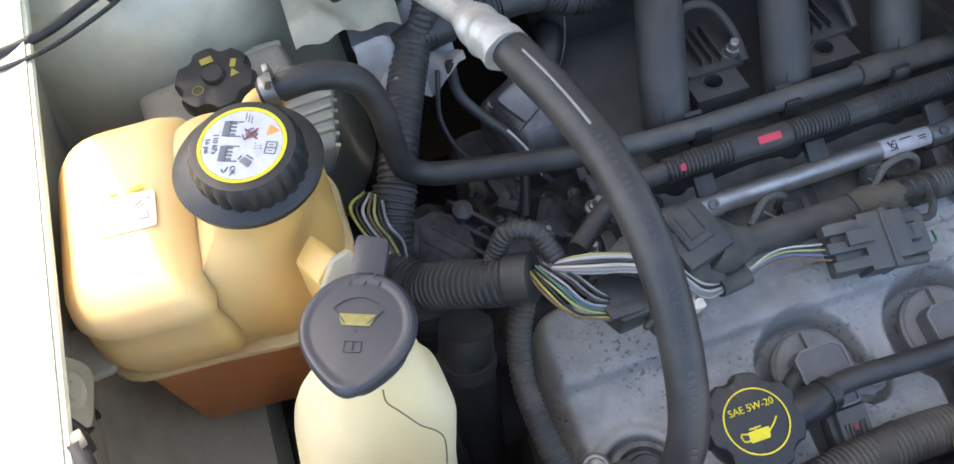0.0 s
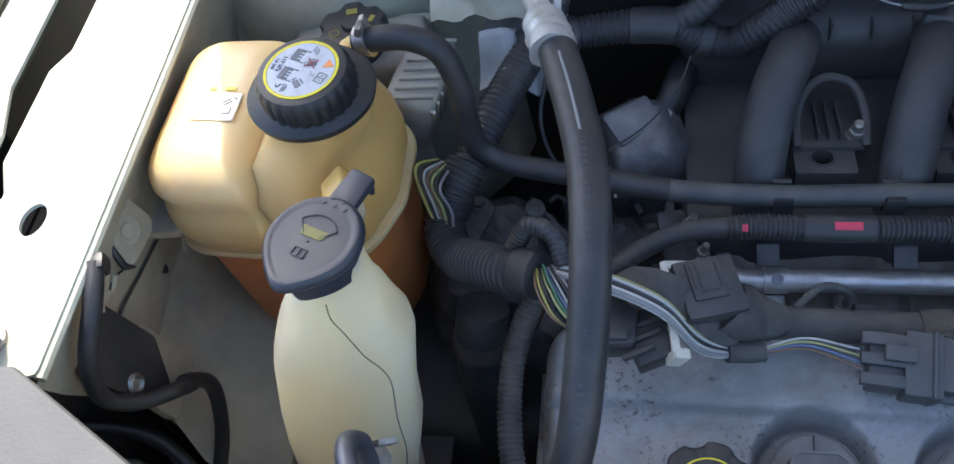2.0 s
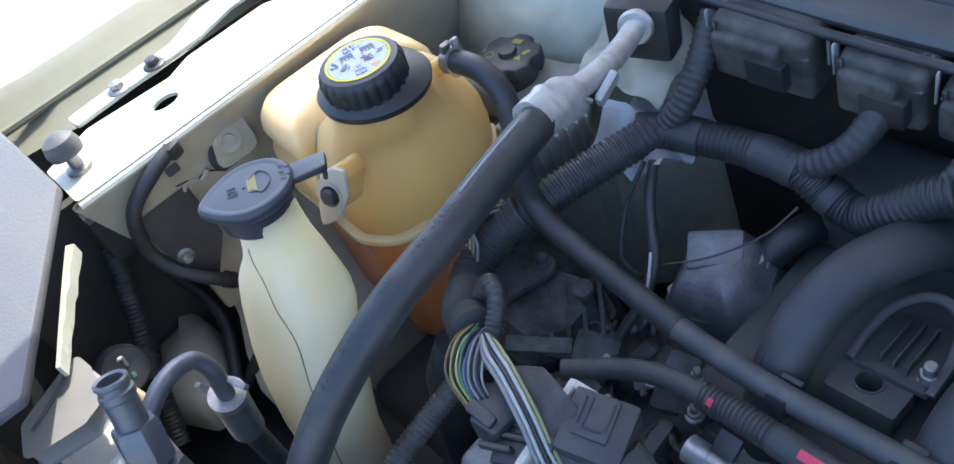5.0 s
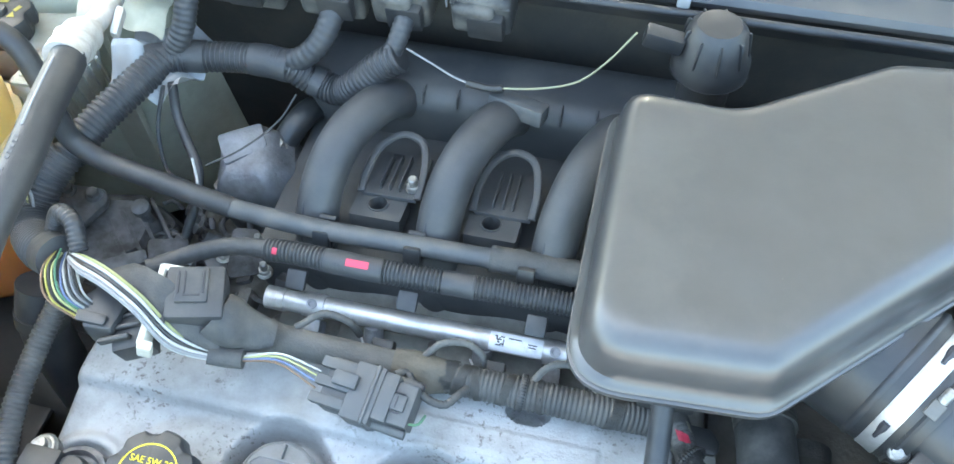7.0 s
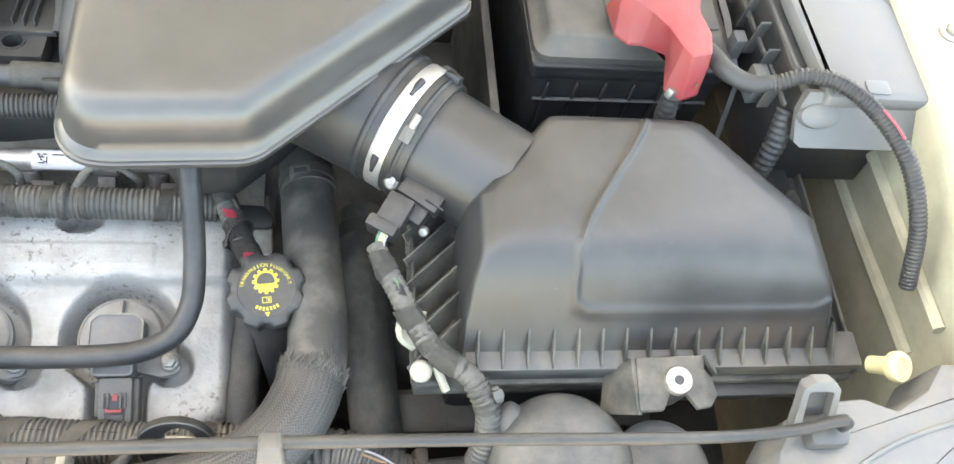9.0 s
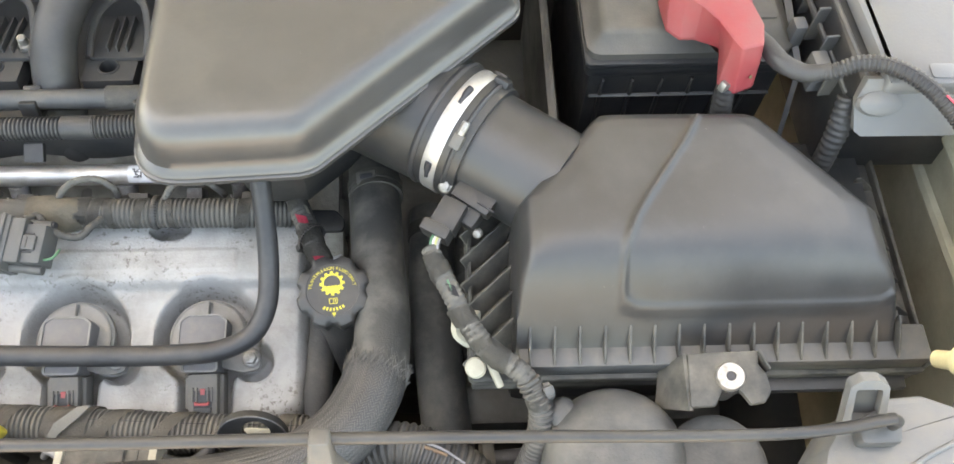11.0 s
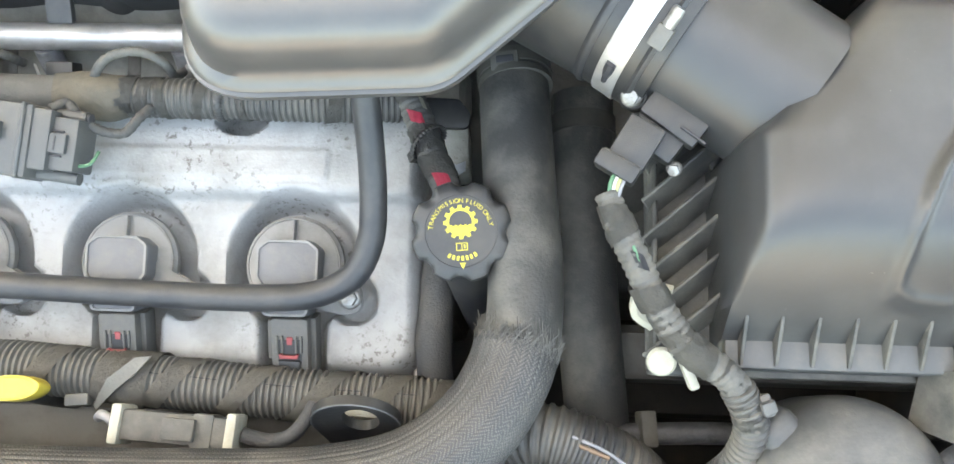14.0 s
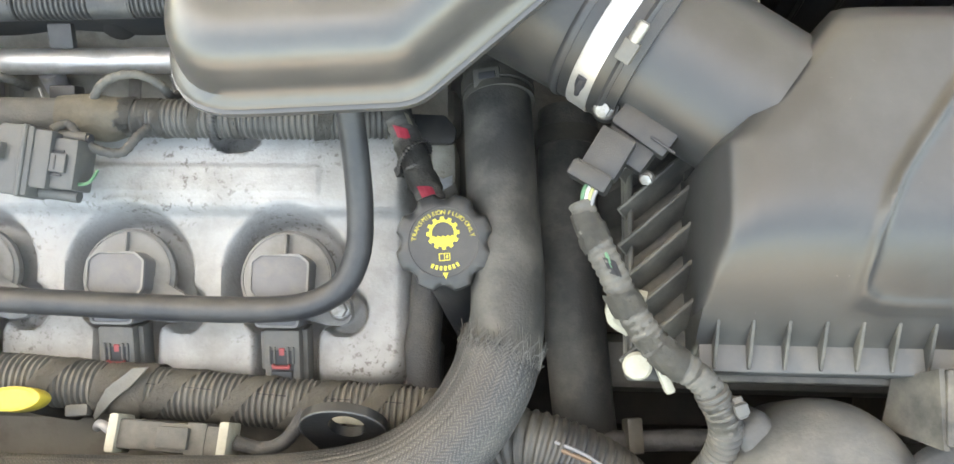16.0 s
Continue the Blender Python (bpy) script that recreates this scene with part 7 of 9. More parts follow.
    fan = [t @ V(0.011 * math.sin(radians(a)) * 1.0, 0.011 * math.cos(radians(a)) - 0.004, 0.0003) for a in range(-55, 56, 10)]
    add(sym, tube(fan, 0.0004, 0.002, 6), tube([fan[0], t @ V(-0.004, -0.003, 0.0003)], 0.0004, 0.002, 6), tube([fan[-1], t @ V(0.004, -0.003, 0.0003)], 0.0004, 0.002, 6))
    add(sym, rbox(t @ pose(0, -0.0095, 0.0003), 0.006, 0.0005, 0.0005, 0), rbox(t @ pose(0, -0.0135, 0.0003), 0.006, 0.0005, 0.0005, 0), rbox(t @ pose(-0.003, -0.0115, 0.0003), 0.0005, 0.004, 0.0005, 0), rbox(t @ pose(0.003, -0.0115, 0.0003), 0.0005, 0.004, 0.0005, 0), rbox(t @ pose(0, -0.0115, 0.0003), 0.0005, 0.004, 0.0005, 0))
    for k in range(5):
        a = radians(-50 + 25 * k)
        add(sym, tube([t @ V(0.0035 * math.sin(a) * 2.0, 0.0115 + 0.003 * (k % 2), 0.0003), t @ V(0.0035 * math.sin(a) * 2.0 + 0.001, 0.0135 + 0.003 * (k % 2), 0.0003)], 0.0004, 0.001, 5))
    part("symbol", sym, mat("embossed_black", (0.05, 0.05, 0.054), 0.5, bump=0), cap)
    part("wave_print", slab(rpoly(P2((-0.005, -0.004), (0.005, -0.004), (0.007, 0.0005), (-0.007, 0.0005)), 0.0005, 3), 0.0, 0.0004, 0.0001, t), WORN, cap, "worn yellow print")
    part("droplet", lathe([(0.0007, 0), (0.0007, 0.0004), (0.0001, 0.0004)], t @ pose(0, -0.0058, 0), 10), INK, cap)


washer_bottle()


BRAKEP = mat("dusty_brake_tank_plastic", (0.34, 0.325, 0.28), 0.5, var=0.15, scale=40, bump=0.12, dirt=(0.19, 0.17, 0.135), amount=0.55, dscale=22, sss=0.2)


def brake_reservoir():
    b = thing("brake_fluid_reservoir", (-0.455, 0.27, 0.92), "dusty translucent brake fluid reservoir with black lobed cap", "brake reservoir")
    part("tank", rbox(pose(-0.462, 0.293, 0.912, 0, 0, 8), 0.115, 0.055, 0.045, 0.012, 3), BRAKEP, b)
    m = pose(-0.412, 0.262, 0.905, 0, 16, -10)
    side = part("side_tank", rbox(m, 0.040, 0.074, 0.060, 0.008, 3), BRAKEP, b, "ribbed dusty side of the reservoir")
    for k in range(7):
        part("rib", rbox(m @ pose(0.002, -0.030 + 0.010 * k, 0.0305, 0, 0, 24), 0.034, 0.0032, 0.0045, 0.0012), BRAKEP, side)
        part("rib", rbox(m @ pose(0.0205, -0.028 + 0.010 * k, 0.002, 14, 0, 0), 0.0045, 0.0032, 0.050, 0.0012), BRAKEP, side)
    m = pose(-0.459, 0.284, 0.941, 0, 0, 10)
    cap = part("cap", lathe([(0.020, -0.008), (0.022, 0.0), (0.027, 0.002), (0.0285, 0.006), (0.0285, 0.015), (0.027, 0.018), (0.024, 0.019), (0.001, 0.0185)], m, 90, 6, 0.0042, (2, 6), 0.8), BLACK, b, "black cap with worn yellow symbols")
    part("knob", lathe([(0.008, 0.018), (0.008, 0.021), (0.007, 0.0225), (0.0003, 0.0225)], m, 24), BLACK, cap)
    t = m @ pose(0, 0, 0.0192)
    pr = add(lathe([(0.0035, 0), (0.0035, 0.0003), (0.0042, 0.0003), (0.0042, 0)], t @ pose(-0.014, -0.007, 0), 20, cap=False), rbox(t @ pose(0.0, 0.015, 0.0002), 0.009, 0.006, 0.0004, 0), slab(P2((0.010, -0.007), (0.017, -0.007), (0.0135, 0.0)), 0, 0.0004, 0.0001, t), rbox(t @ pose(0.016, 0.004, 0.0002, 0, 0, 60), 0.007, 0.004, 0.0004, 0))
    part("symbols", pr, mat("worn_yellow", (0.32, 0.27, 0.05), 0.6, bump=0), cap)


brake_reservoir()


# ---- hoses and looms ----
def hoses():
    ac = thing("air_conditioning_hose", (-0.27, 0.05, 1.0), "black rubber air-conditioning hose with crimped metal collar", "hose")
    run = [(-0.2828, 0.1620, 1.0508), (-0.2697, 0.1122, 1.0560), (-0.2616, 0.0721, 1.0556), (-0.2582, 0.0204, 1.0474), (-0.2602, -0.0266, 1.0221), (-0.2660, -0.0580, 0.9890), (-0.2795, -0.0750, 0.950), (-0.297, -0.090, 0.900), (-0.31, -0.105, 0.80)]
    hose = part("hose", tube(run, [0.0118, 0.0114, 0.0110, 0.0108, 0.0106, 0.0105, 0.0105, 0.0105, 0.0105], 0.005, 24), RUBBER, ac)
    part("collar", tube([(-0.2845, 0.160, 1.051), (-0.2855, 0.165, 1.0505), (-0.288, 0.172, 1.048), (-0.2895, 0.178, 1.0465), (-0.291, 0.184, 1.045), (-0.2925, 0.190, 1.043), (-0.294, 0.196, 1.041), (-0.296, 0.204, 1.038)], [0.0142, 0.0140, 0.0128, 0.0141, 0.0124, 0.0138, 0.0120, 0.0090], 0.0015, 30, wobble=0.14), PIPE, ac, "crimped collar, chalky grey")
    part("pipe", tube([(-0.296, 0.204, 1.038), (-0.305, 0.235, 1.026), (-0.322, 0.275, 1.012), (-0.34, 0.315, 1.002)], 0.0080, 0.004, 20, wobble=0.10), PIPE, ac, "oxidised aluminium pipe")
    part("tag", rbox(pose(-0.290, 0.226, 1.026, 30, 20, 10), 0.006, 0.022, 0.014, 0.003), PIPE, ac, "torn clip on the pipe")
    blk = part("end_block", rbox(pose(-0.345, 0.325, 0.992, 0, 0, 15), 0.05, 0.025, 0.045, 0.005), BLACK, ac)
    part("end_ring", lathe([(0.012, 0), (0.0135, 0.003), (0.012, 0.008), (0.009, 0.008)], aim((-0.336, 0.306, 1.004), (-0.4, 0.9, -0.2)), 24), STEEL, ac)
    # white stripe and lettering along the top of the hose
    path = spline(run, 0.004)
    fr = frames(path)
    idx = [i for i, (p, u) in enumerate(path) if 0.25 < u < 1.75]

    def on(i, ang, lift=0.0002):
        p, (t, s, up) = path[i][0], fr[i]
        n = (s * math.sin(ang) + up * math.cos(ang)).normalized()
        return p + n * (float(np.interp(path[i][1], (0, 1, 2, 3, 4, 5), (0.0118, 0.0114, 0.0110, 0.0108, 0.0106, 0.0105))) + lift), n, t
    strip = tube([on(i, 0.1)[0] for i in idx[::3]], 0.0008, 0.004, 6)
    part("stripe", strip, mat("grey_stripe_print", (0.26, 0.265, 0.27), 0.55, bump=0, var=0.2), hose, "faded pale printed stripe")
    prints = bmesh.new()
    for start, count, words in ((1.82, 5, ""), (2.3, 3, ""), (2.75, 0, "4890"), (3.35, 0, "A/C HOSE"), (4.1, 6, ""), (5.0, 8, "")):
        i0 = min(range(len(path)), key=lambda i: abs(path[i][1] - start))
        if words:
            i1 = i0
            for c in words:
                if c != " ":
                    q, n, t = on(i1, 0.1)
                    add(prints, text_bm(c, 0.0052, aim(q, n, t), 0.0001))
                i1 += 1
        else:
            for k in range(count):
                q, n, t = on(min(i0 + k, len(path) - 1), 0.1)
                add(prints, rbox(aim(q, n, t), 0.0018, 0.0034 if k % 2 else 0.0028, 0.0002, 0))
    part("lettering", prints, mat("faint_print", (0.05, 0.052, 0.058), 0.6, bump=0), hose, "faint grey lettering")

    cool = thing("coolant_hose", (-0.3, 0.18, 0.9), "black coolant overflow hose running along the engine", "hose")
    part("hose", tube([(-0.424, 0.206, 1.018), (-0.408, 0.206, 1.021), (-0.388, 0.206, 1.021), (-0.368, 0.203, 1.012), (-0.358, 0.197, 0.985), (-0.356, 0.192, 0.95), (-0.352, 0.189, 0.925), (-0.335, 0.187, 0.910), (-0.30, 0.183, 0.903), (-0.25, 0.177, 0.897), (-0.213, 0.173, 0.893)], 0.0088, 0.006, 18), RUBBER, cool)
    part("clamp", tube([(-0.422, 0.206, 1.019), (-0.414, 0.206, 1.0205)], 0.0105, 0.003, 20), ZINC, cool, "spring clamp")
    part("clamp_ear", add(rbox(pose(-0.418, 0.203, 1.033, 0, 20, 0), 0.004, 0.008, 0.008, 0.001), rbox(pose(-0.416, 0.211, 1.032, 0, -15, 0), 0.004, 0.006, 0.008, 0.001)), ZINC, cool)
    part("pipe", tube([(-0.222, 0.174, 0.893), (-0.18, 0.170, 0.893), (-0.13, 0.168, 0.893), (-0.06, 0.170, 0.892), (0.0, 0.172, 0.890), (0.04, 0.173, 0.888)], 0.0082, 0.008, 18), GREYP, cool)
    part("sleeve", tube([(0.0, 0.172, 0.8905), (0.05, 0.174, 0.888), (0.10, 0.176, 0.884)], 0.0105, ridge=0.0003, pitch=0.01), TAPE, cool)
    for x in (-0.134, -0.060, 0.030):
        part("holder", add(rbox(pose(x, 0.160, 0.889, -20, 0, 0), 0.014, 0.006, 0.020, 0.002), rbox(pose(x, 0.170, 0.880), 0.014, 0.022, 0.006, 0.002), rbox(pose(x, 0.181, 0.888, 15, 0, 0), 0.014, 0.004, 0.018, 0.001)), BLACK, cool)

    lm = thing("injector_loom", (-0.1, 0.138, 0.89), "black corrugated wiring loom with a red tape mark", "wiring loom")
    run = [(-0.255, 0.104, 0.892), (-0.225, 0.128, 0.890), (-0.200, 0.140, 0.889), (-0.15, 0.142, 0.893), (-0.094, 0.140, 0.894), (-0.03, 0.142, 0.892), (0.03, 0.146, 0.888), (0.10, 0.148, 0.884)]
    part("taped_end", tube(run[:4], 0.0072, ridge=0.0003, pitch=0.008), CLEANTAPE, lm)
    part("conduit", tube([(-0.172, 0.1415, 0.8915), *run[3:5], (-0.075, 0.1405, 0.8935)], 0.0083, ridge=0.0013, pitch=0.0032), CLEANLOOM, lm)
    part("taped_run", tube([(-0.122, 0.141, 0.8936), (-0.094, 0.140, 0.894), (-0.078, 0.1404, 0.8936)], 0.0098, 0.006, 16, wobble=0.05), CLEANTAPE, lm)
    part("conduit", tube([(-0.078, 0.1404, 0.8936), run[5]], 0.0083, ridge=0.0013, pitch=0.0032), CLEANLOOM, lm)
    part("taped_run", tube([(-0.03, 0.142, 0.892), (-0.005, 0.1435, 0.8905)], 0.0095, 0.006, 16, wobble=0.05), CLEANTAPE, lm)
    part("conduit", tube([(-0.008, 0.1433, 0.891), run[6], run[7]], 0.0083, ridge=0.0013, pitch=0.0032), CLEANLOOM, lm)
    part("red_mark", rings_bm([[V(x, 0.1402 + 0.0103 * math.cos(radians(a)), 0.8941 + 0.0103 * math.sin(radians(a))) for a in range(96, 129, 8)] for x in (-0.104, -0.098, -0.092, -0.086)], False, False), REDT, lm, "bright red tape mark")
    part("red_dot", rings_bm([[V(x, 0.1418 + 0.0100 * math.cos(radians(a)), 0.892 + 0.0100 * math.sin(radians(a))) for a in range(110, 141, 10)] for x in (-0.164, -0.160)], False, False), REDT, lm)
    for x in (-0.145, -0.055, 0.045):
        part("holder", rbox(pose(x, 0.128, 0.878, 30, 0, 0), 0.016, 0.016, 0.006, 0.002), BLACK, lm)

    rear = thing("valve_cover_loom", (-0.05, 0.088, 0.86), "dusty corrugated wiring loom behind the valve cover", "wiring loom")
    run = [(-0.190, 0.076, 0.884), (-0.15, 0.077, 0.876), (-0.10, 0.078, 0.870), (-0.04, 0.078, 0.867), (0.03, 0.078, 0.866), (0.10, 0.078, 0.864), (0.148, 0.082, 0.856)]
    part("taped_run", tube(run[:4], 0.0115, 0.006, 18, wobble=0.07), GREYTAPE, rear)
    part("conduit", tube(run[3:], 0.0112, ridge=0.0008, pitch=0.0036, seg=24, wobble=0.04), GREYLOOM, rear)
    part("wrap", tube([(-0.052, 0.078, 0.8676), (-0.040, 0.0785, 0.8672), (-0.026, 0.077, 0.8674), (-0.012, 0.078, 0.867)], [0.0126, 0.0135, 0.0138, 0.0122], 0.003, 24, wobble=0.16), BROWNTAPE, rear, "brown dust-caked cloth wrap")
    part("patch", wrap(run, 0.0128, 0.176, 0.186, 20, 150, 0.004, 0.0008, 20, 0.0012), GREYTAPE, rear, "black tape patch")
    for s0, w, sl in ((0.188, 0.007, 0.010), (0.199, 0.005, -0.008), (0.222, 0.006, 0.012), (0.247, 0.004, -0.005), (0.300, 0.008, 0.010)):
        part("tape_turn", wrap(run, 0.0121, s0, s0 + w, -40, 190, sl, 0.0006, 24, 0.0010), GREYTAPE, rear)
    tie = [V(0.0445 + 0.0012 * math.sin(radians(a)), 0.0783 + 0.0127 * math.cos(radians(a)), 0.8658 + 0.0127 * math.sin(radians(a))) for a in range(0, 361, 20)]
    part("cable_tie", tube(tie, 0.0009, ridge=0.0003, pitch=0.0022, seg=8, oval=2.2), BLACK, rear, "ribbed black cable tie")
    part("branch", tube([(-0.034, 0.083, 0.872), (-0.019, 0.095, 0.884), (0.000, 0.099, 0.884), (0.011, 0.096, 0.876), (0.012, 0.094, 0.862), (0.010, 0.104, 0.845)], 0.0026, ridge=0.0003, pitch=0.004, seg=10), GREYTAPE, rear)
    part("branch", tube([(0.050, 0.084, 0.872), (0.062, 0.096, 0.882), (0.080, 0.100, 0.880), (0.092, 0.098, 0.866), (0.09, 0.106, 0.845)], 0.0026, ridge=0.0003, pitch=0.004, seg=10), GREYTAPE, rear)
    part("branch", tube([(-0.130, 0.086, 0.880), (-0.112, 0.100, 0.884), (-0.095, 0.102, 0.876), (-0.09, 0.106, 0.85)], 0.0026, ridge=0.0003, pitch=0.004, seg=10), GREYTAPE, rear)

    big = thing("dash_loom", (-0.22, 0.30, 0.9), "large corrugated wiring loom along the firewall", "wiring loom")
    run = [(-0.325, 0.288, 0.928), (-0.290, 0.303, 0.924), (-0.2494, 0.3087, 0.925), (-0.2126, 0.308, 0.926), (-0.186, 0.309, 0.909), (-0.164, 0.305, 0.907), (-0.142, 0.302, 0.926), (-0.122, 0.306, 0.945), (-0.106, 0.309, 0.955)]
    part("conduit", tube(run, 0.0122, ridge=0.0014, pitch=0.0046, seg=22), CLEANLOOM, big)
    part("taped_run", tube([(-0.330, 0.284, 0.928), (-0.308, 0.298, 0.9255), (-0.285, 0.304, 0.924)], 0.0143, 0.006, 20, wobble=0.06), CLEANTAPE, big)
    part("taped_run", tube([(-0.242, 0.3088, 0.9255), (-0.225, 0.3084, 0.9262), (-0.208, 0.308, 0.9245)], 0.0145, 0.006, 20, wobble=0.05), CLEANTAPE, big)
    part("taped_run", tube([(-0.190, 0.3092, 0.9115), (-0.181, 0.3085, 0.908)], 0.0142, 0.004, 20, wobble=0.05), CLEANTAPE, big)
    part("branch", tube([(-0.312, 0.295, 0.930), (-0.300, 0.304, 0.950), (-0.296, 0.322, 0.975), (-0.30, 0.35, 1.0)], 0.0095, ridge=0.0008, pitch=0.005), CLEANTAPE, big)
    part("branch", tube([(-0.210, 0.308, 0.928), (-0.192, 0.310, 0.938), (-0.178, 0.318, 0.952), (-0.171, 0.332, 0.968), (-0.170, 0.345, 0.978)], 0.0098, ridge=0.0006, pitch=0.006), CLEANTAPE, big)
    part("branch", tube([(-0.122, 0.306, 0.945), (-0.112, 0.313, 0.960), (-0.107, 0.326, 0.974), (-0.106, 0.345, 0.982)], 0.008, ridge=0.0006, pitch=0.005), CLEANTAPE, big)
    part("lower_run", tube([(-0.318, 0.288, 0.928), (-0.335, 0.250, 0.922), (-0.350, 0.215, 0.915), (-0.362, 0.185, 0.905)], 0.0135, ridge=0.0012, pitch=0.005), CLEANLOOM, big)
    part("down_run", tube([(-0.362, 0.185, 0.91), (-0.372, 0.165, 0.90), (-0.378, 0.14, 0.885), (-0.365, 0.118, 0.885), (-0.345, 0.103, 0.902), (-0.322, 0.088, 0.918), (-0.302, 0.080, 0.928)], 0.0150, ridge=0.0014, pitch=0.0046, seg=20), CLEANLOOM, big)
    part("taped_run", tube([(-0.312, 0.084, 0.924), (-0.298, 0.078, 0.930)], 0.0168, 0.004, 20, wobble=0.05), CLEANTAPE, big)
    part("small_branch", tube([(-0.318, 0.100, 0.925), (-0.305, 0.105, 0.948), (-0.290, 0.098, 0.950), (-0.281, 0.082, 0.938)], 0.0062, ridge=0.0007, pitch=0.0035), CLEANLOOM, big)
    rnd = random.Random(11)
    cols = ["brown", "yellow", "black", "lime", "green", "blue", "white", "black", "grey", "black", "white"]
    for k, cname in enumerate(cols):
        f = k / (len(cols) - 1)
        part("wire", tube([(-0.301 + 0.014 * f, 0.080 + 0.004 * f, 0.932 + 0.006 * rnd.random()), (-0.298 + 0.024 * f, 0.062 + 0.004 * f, 0.938 + 0.004 * rnd.random()), (-0.286 + 0.022 * f, 0.043 + 0.010 * f, 0.932 + 0.006 * rnd.random()), (-0.262 + 0.006 * f, 0.036 + 0.014 * f, 0.924 + 0.004 * rnd.random())], 0.00085, 0.004, 7), WIREC[cname], big)
    for k, cname in enumerate(["yellow", "black", "white", "brown", "lime", "black", "grey"]):
        o = 0.0035 * k
        part("wire", tube([(-0.384 + o * 0.5, 0.185 - o * 0.3, 0.915), (-0.396 + o, 0.168 - o, 0.928), (-0.390 + o, 0.150 - o * 0.4, 0.910), (-0.380 + o * 0.5, 0.135, 0.893)], 0.0012, 0.004, 7), WIREC[cname], big)

    mod = thing("loom_connector", (-0.22, 0.06, 0.91), "dark stacked wiring connectors wrapped in tape", "connector")
    pad = rpoly(P2((-0.268, 0.054), (-0.256, 0.031), (-0.236, 0.033), (-0.234, 0.056), (-0.256, 0.070)), 0.003, 4)
    part("paddle", slab(pad, 0.906, 0.928, 0.002), CONN, mod)
    part("paddle_lip", slab(rpoly(P2((-0.262, 0.034), (-0.240, 0.034), (-0.241, 0.042), (-0.264, 0.043)), 0.002, 3), 0.928, 0.931, 0.0008), CONN, mod)
    part("comb", rbox(pose(-0.228, 0.044, 0.910, 8, -6, 24), 0.026, 0.034, 0.022, 0.002), BLACK, mod)
    for k in range(3):
        part("tooth", rbox(pose(-0.2335 + 0.004 * k, 0.030 + 0.011 * k, 0.9215, 8, -6, 24), 0.022, 0.004, 0.006, 0.001, 1), BLACK, mod)
    clip = part("white_clip", rbox(pose(-0.2145, 0.058, 0.926, 6, -4, 7), 0.0055, 0.062, 0.013, 0.002), WPLAST, mod, "white locking clip")
    part("hook", rbox(pose(-0.210, 0.028, 0.920, 6, 20, 7), 0.010, 0.007, 0.018, 0.002), WPLAST, clip)
    part("hook", rbox(pose(-0.210, 0.087, 0.930, 6, 10, 7), 0.020, 0.006, 0.007, 0.002), WPLAST, clip)
    m = pose(-0.192, 0.074, 0.918, 8, 8, 18)
    part("latch_block", rbox(m, 0.040, 0.040, 0.028, 0.003), CONN, mod)
    part("latch", rbox(m @ pose(-0.002, 0.004, 0.0145), 0.022, 0.026, 0.004, 0.001), CONN, mod)
    for dx in (-0.011, -0.007, 0.006):
        part("slot", rbox(m @ pose(dx, 0.006, 0.0168), 0.0014, 0.017, 0.0008, 0.0002, 1), INK, mod)
    part("slot", rbox(m @ pose(-0.002, -0.004, 0.0168), 0.012, 0.0014, 0.0008, 0.0002, 1), INK, mod)
    part("latch_side", rbox(m @ pose(-0.022, 0.0, 0.0), 0.006, 0.046, 0.020, 0.002), BLACK, mod)
    part("boot", tube([(-0.180, 0.070, 0.910), (-0.170, 0.068, 0.902), (-0.158, 0.070, 0.892), (-0.142, 0.073, 0.884)], [0.018, 0.019, 0.016, 0.0125], 0.003, 20, wobble=0.16), TAPE, mod, "creased taped boot")
    band = [((-0.266, 0.064, 0.934), (-0.238, 0.082, 0.938)), ((-0.252, 0.060, 0.941), (-0.224, 0.078, 0.943)), ((-0.232, 0.054, 0.940), (-0.206, 0.074, 0.938)), ((-0.210, 0.047, 0.926), (-0.191, 0.066, 0.925)), ((-0.190, 0.045, 0.908), (-0.178, 0.056, 0.908)), ((-0.176, 0.046, 0.898), (-0.170, 0.050, 0.897))]
    lines = []
    for p, q in band:
        p, q = Vector(p), Vector(q)
        row = [p.lerp(q, k / 6) + V(0, 0, 0.002 * math.sin(k * math.pi / 6)) for k in range(7)]
        lines.append(row + [r - V(0, 0, 0.002) for r in reversed(row)])
    part("tape_strap", rings_bm(lines), TAPE, mod, "flat strap of dark tape")
    for k, cname in enumerate(["white", "grey", "white", "blue", "lime", "grey", "white", "black", "white"]):
        o, h = 0.0030 * (k % 5) - 0.006, 0.0024 * (k // 5)
        part("wire", tube([(-0.286, 0.078 + o * 0.5, 0.936 + h), (-0.266, 0.068 + o, 0.946 + h), (-0.246, 0.061 + o, 0.948 + h), (-0.219, 0.050 + o, 0.942 + h), (-0.197, 0.041 + o, 0.915 + h), (-0.176, 0.045 + o * 0.5, 0.893 + h), (-0.157, 0.049 + o * 0.4, 0.889 + h)], 0.00135, 0.005, 7), WIREC[cname], mod)
    part("wire_wrap", tube([(-0.178, 0.045, 0.894), (-0.166, 0.047, 0.891), (-0.154, 0.049, 0.890)], 0.0068, 0.004, 16, oval=1.1, wobble=0.1), TAPE, mod)
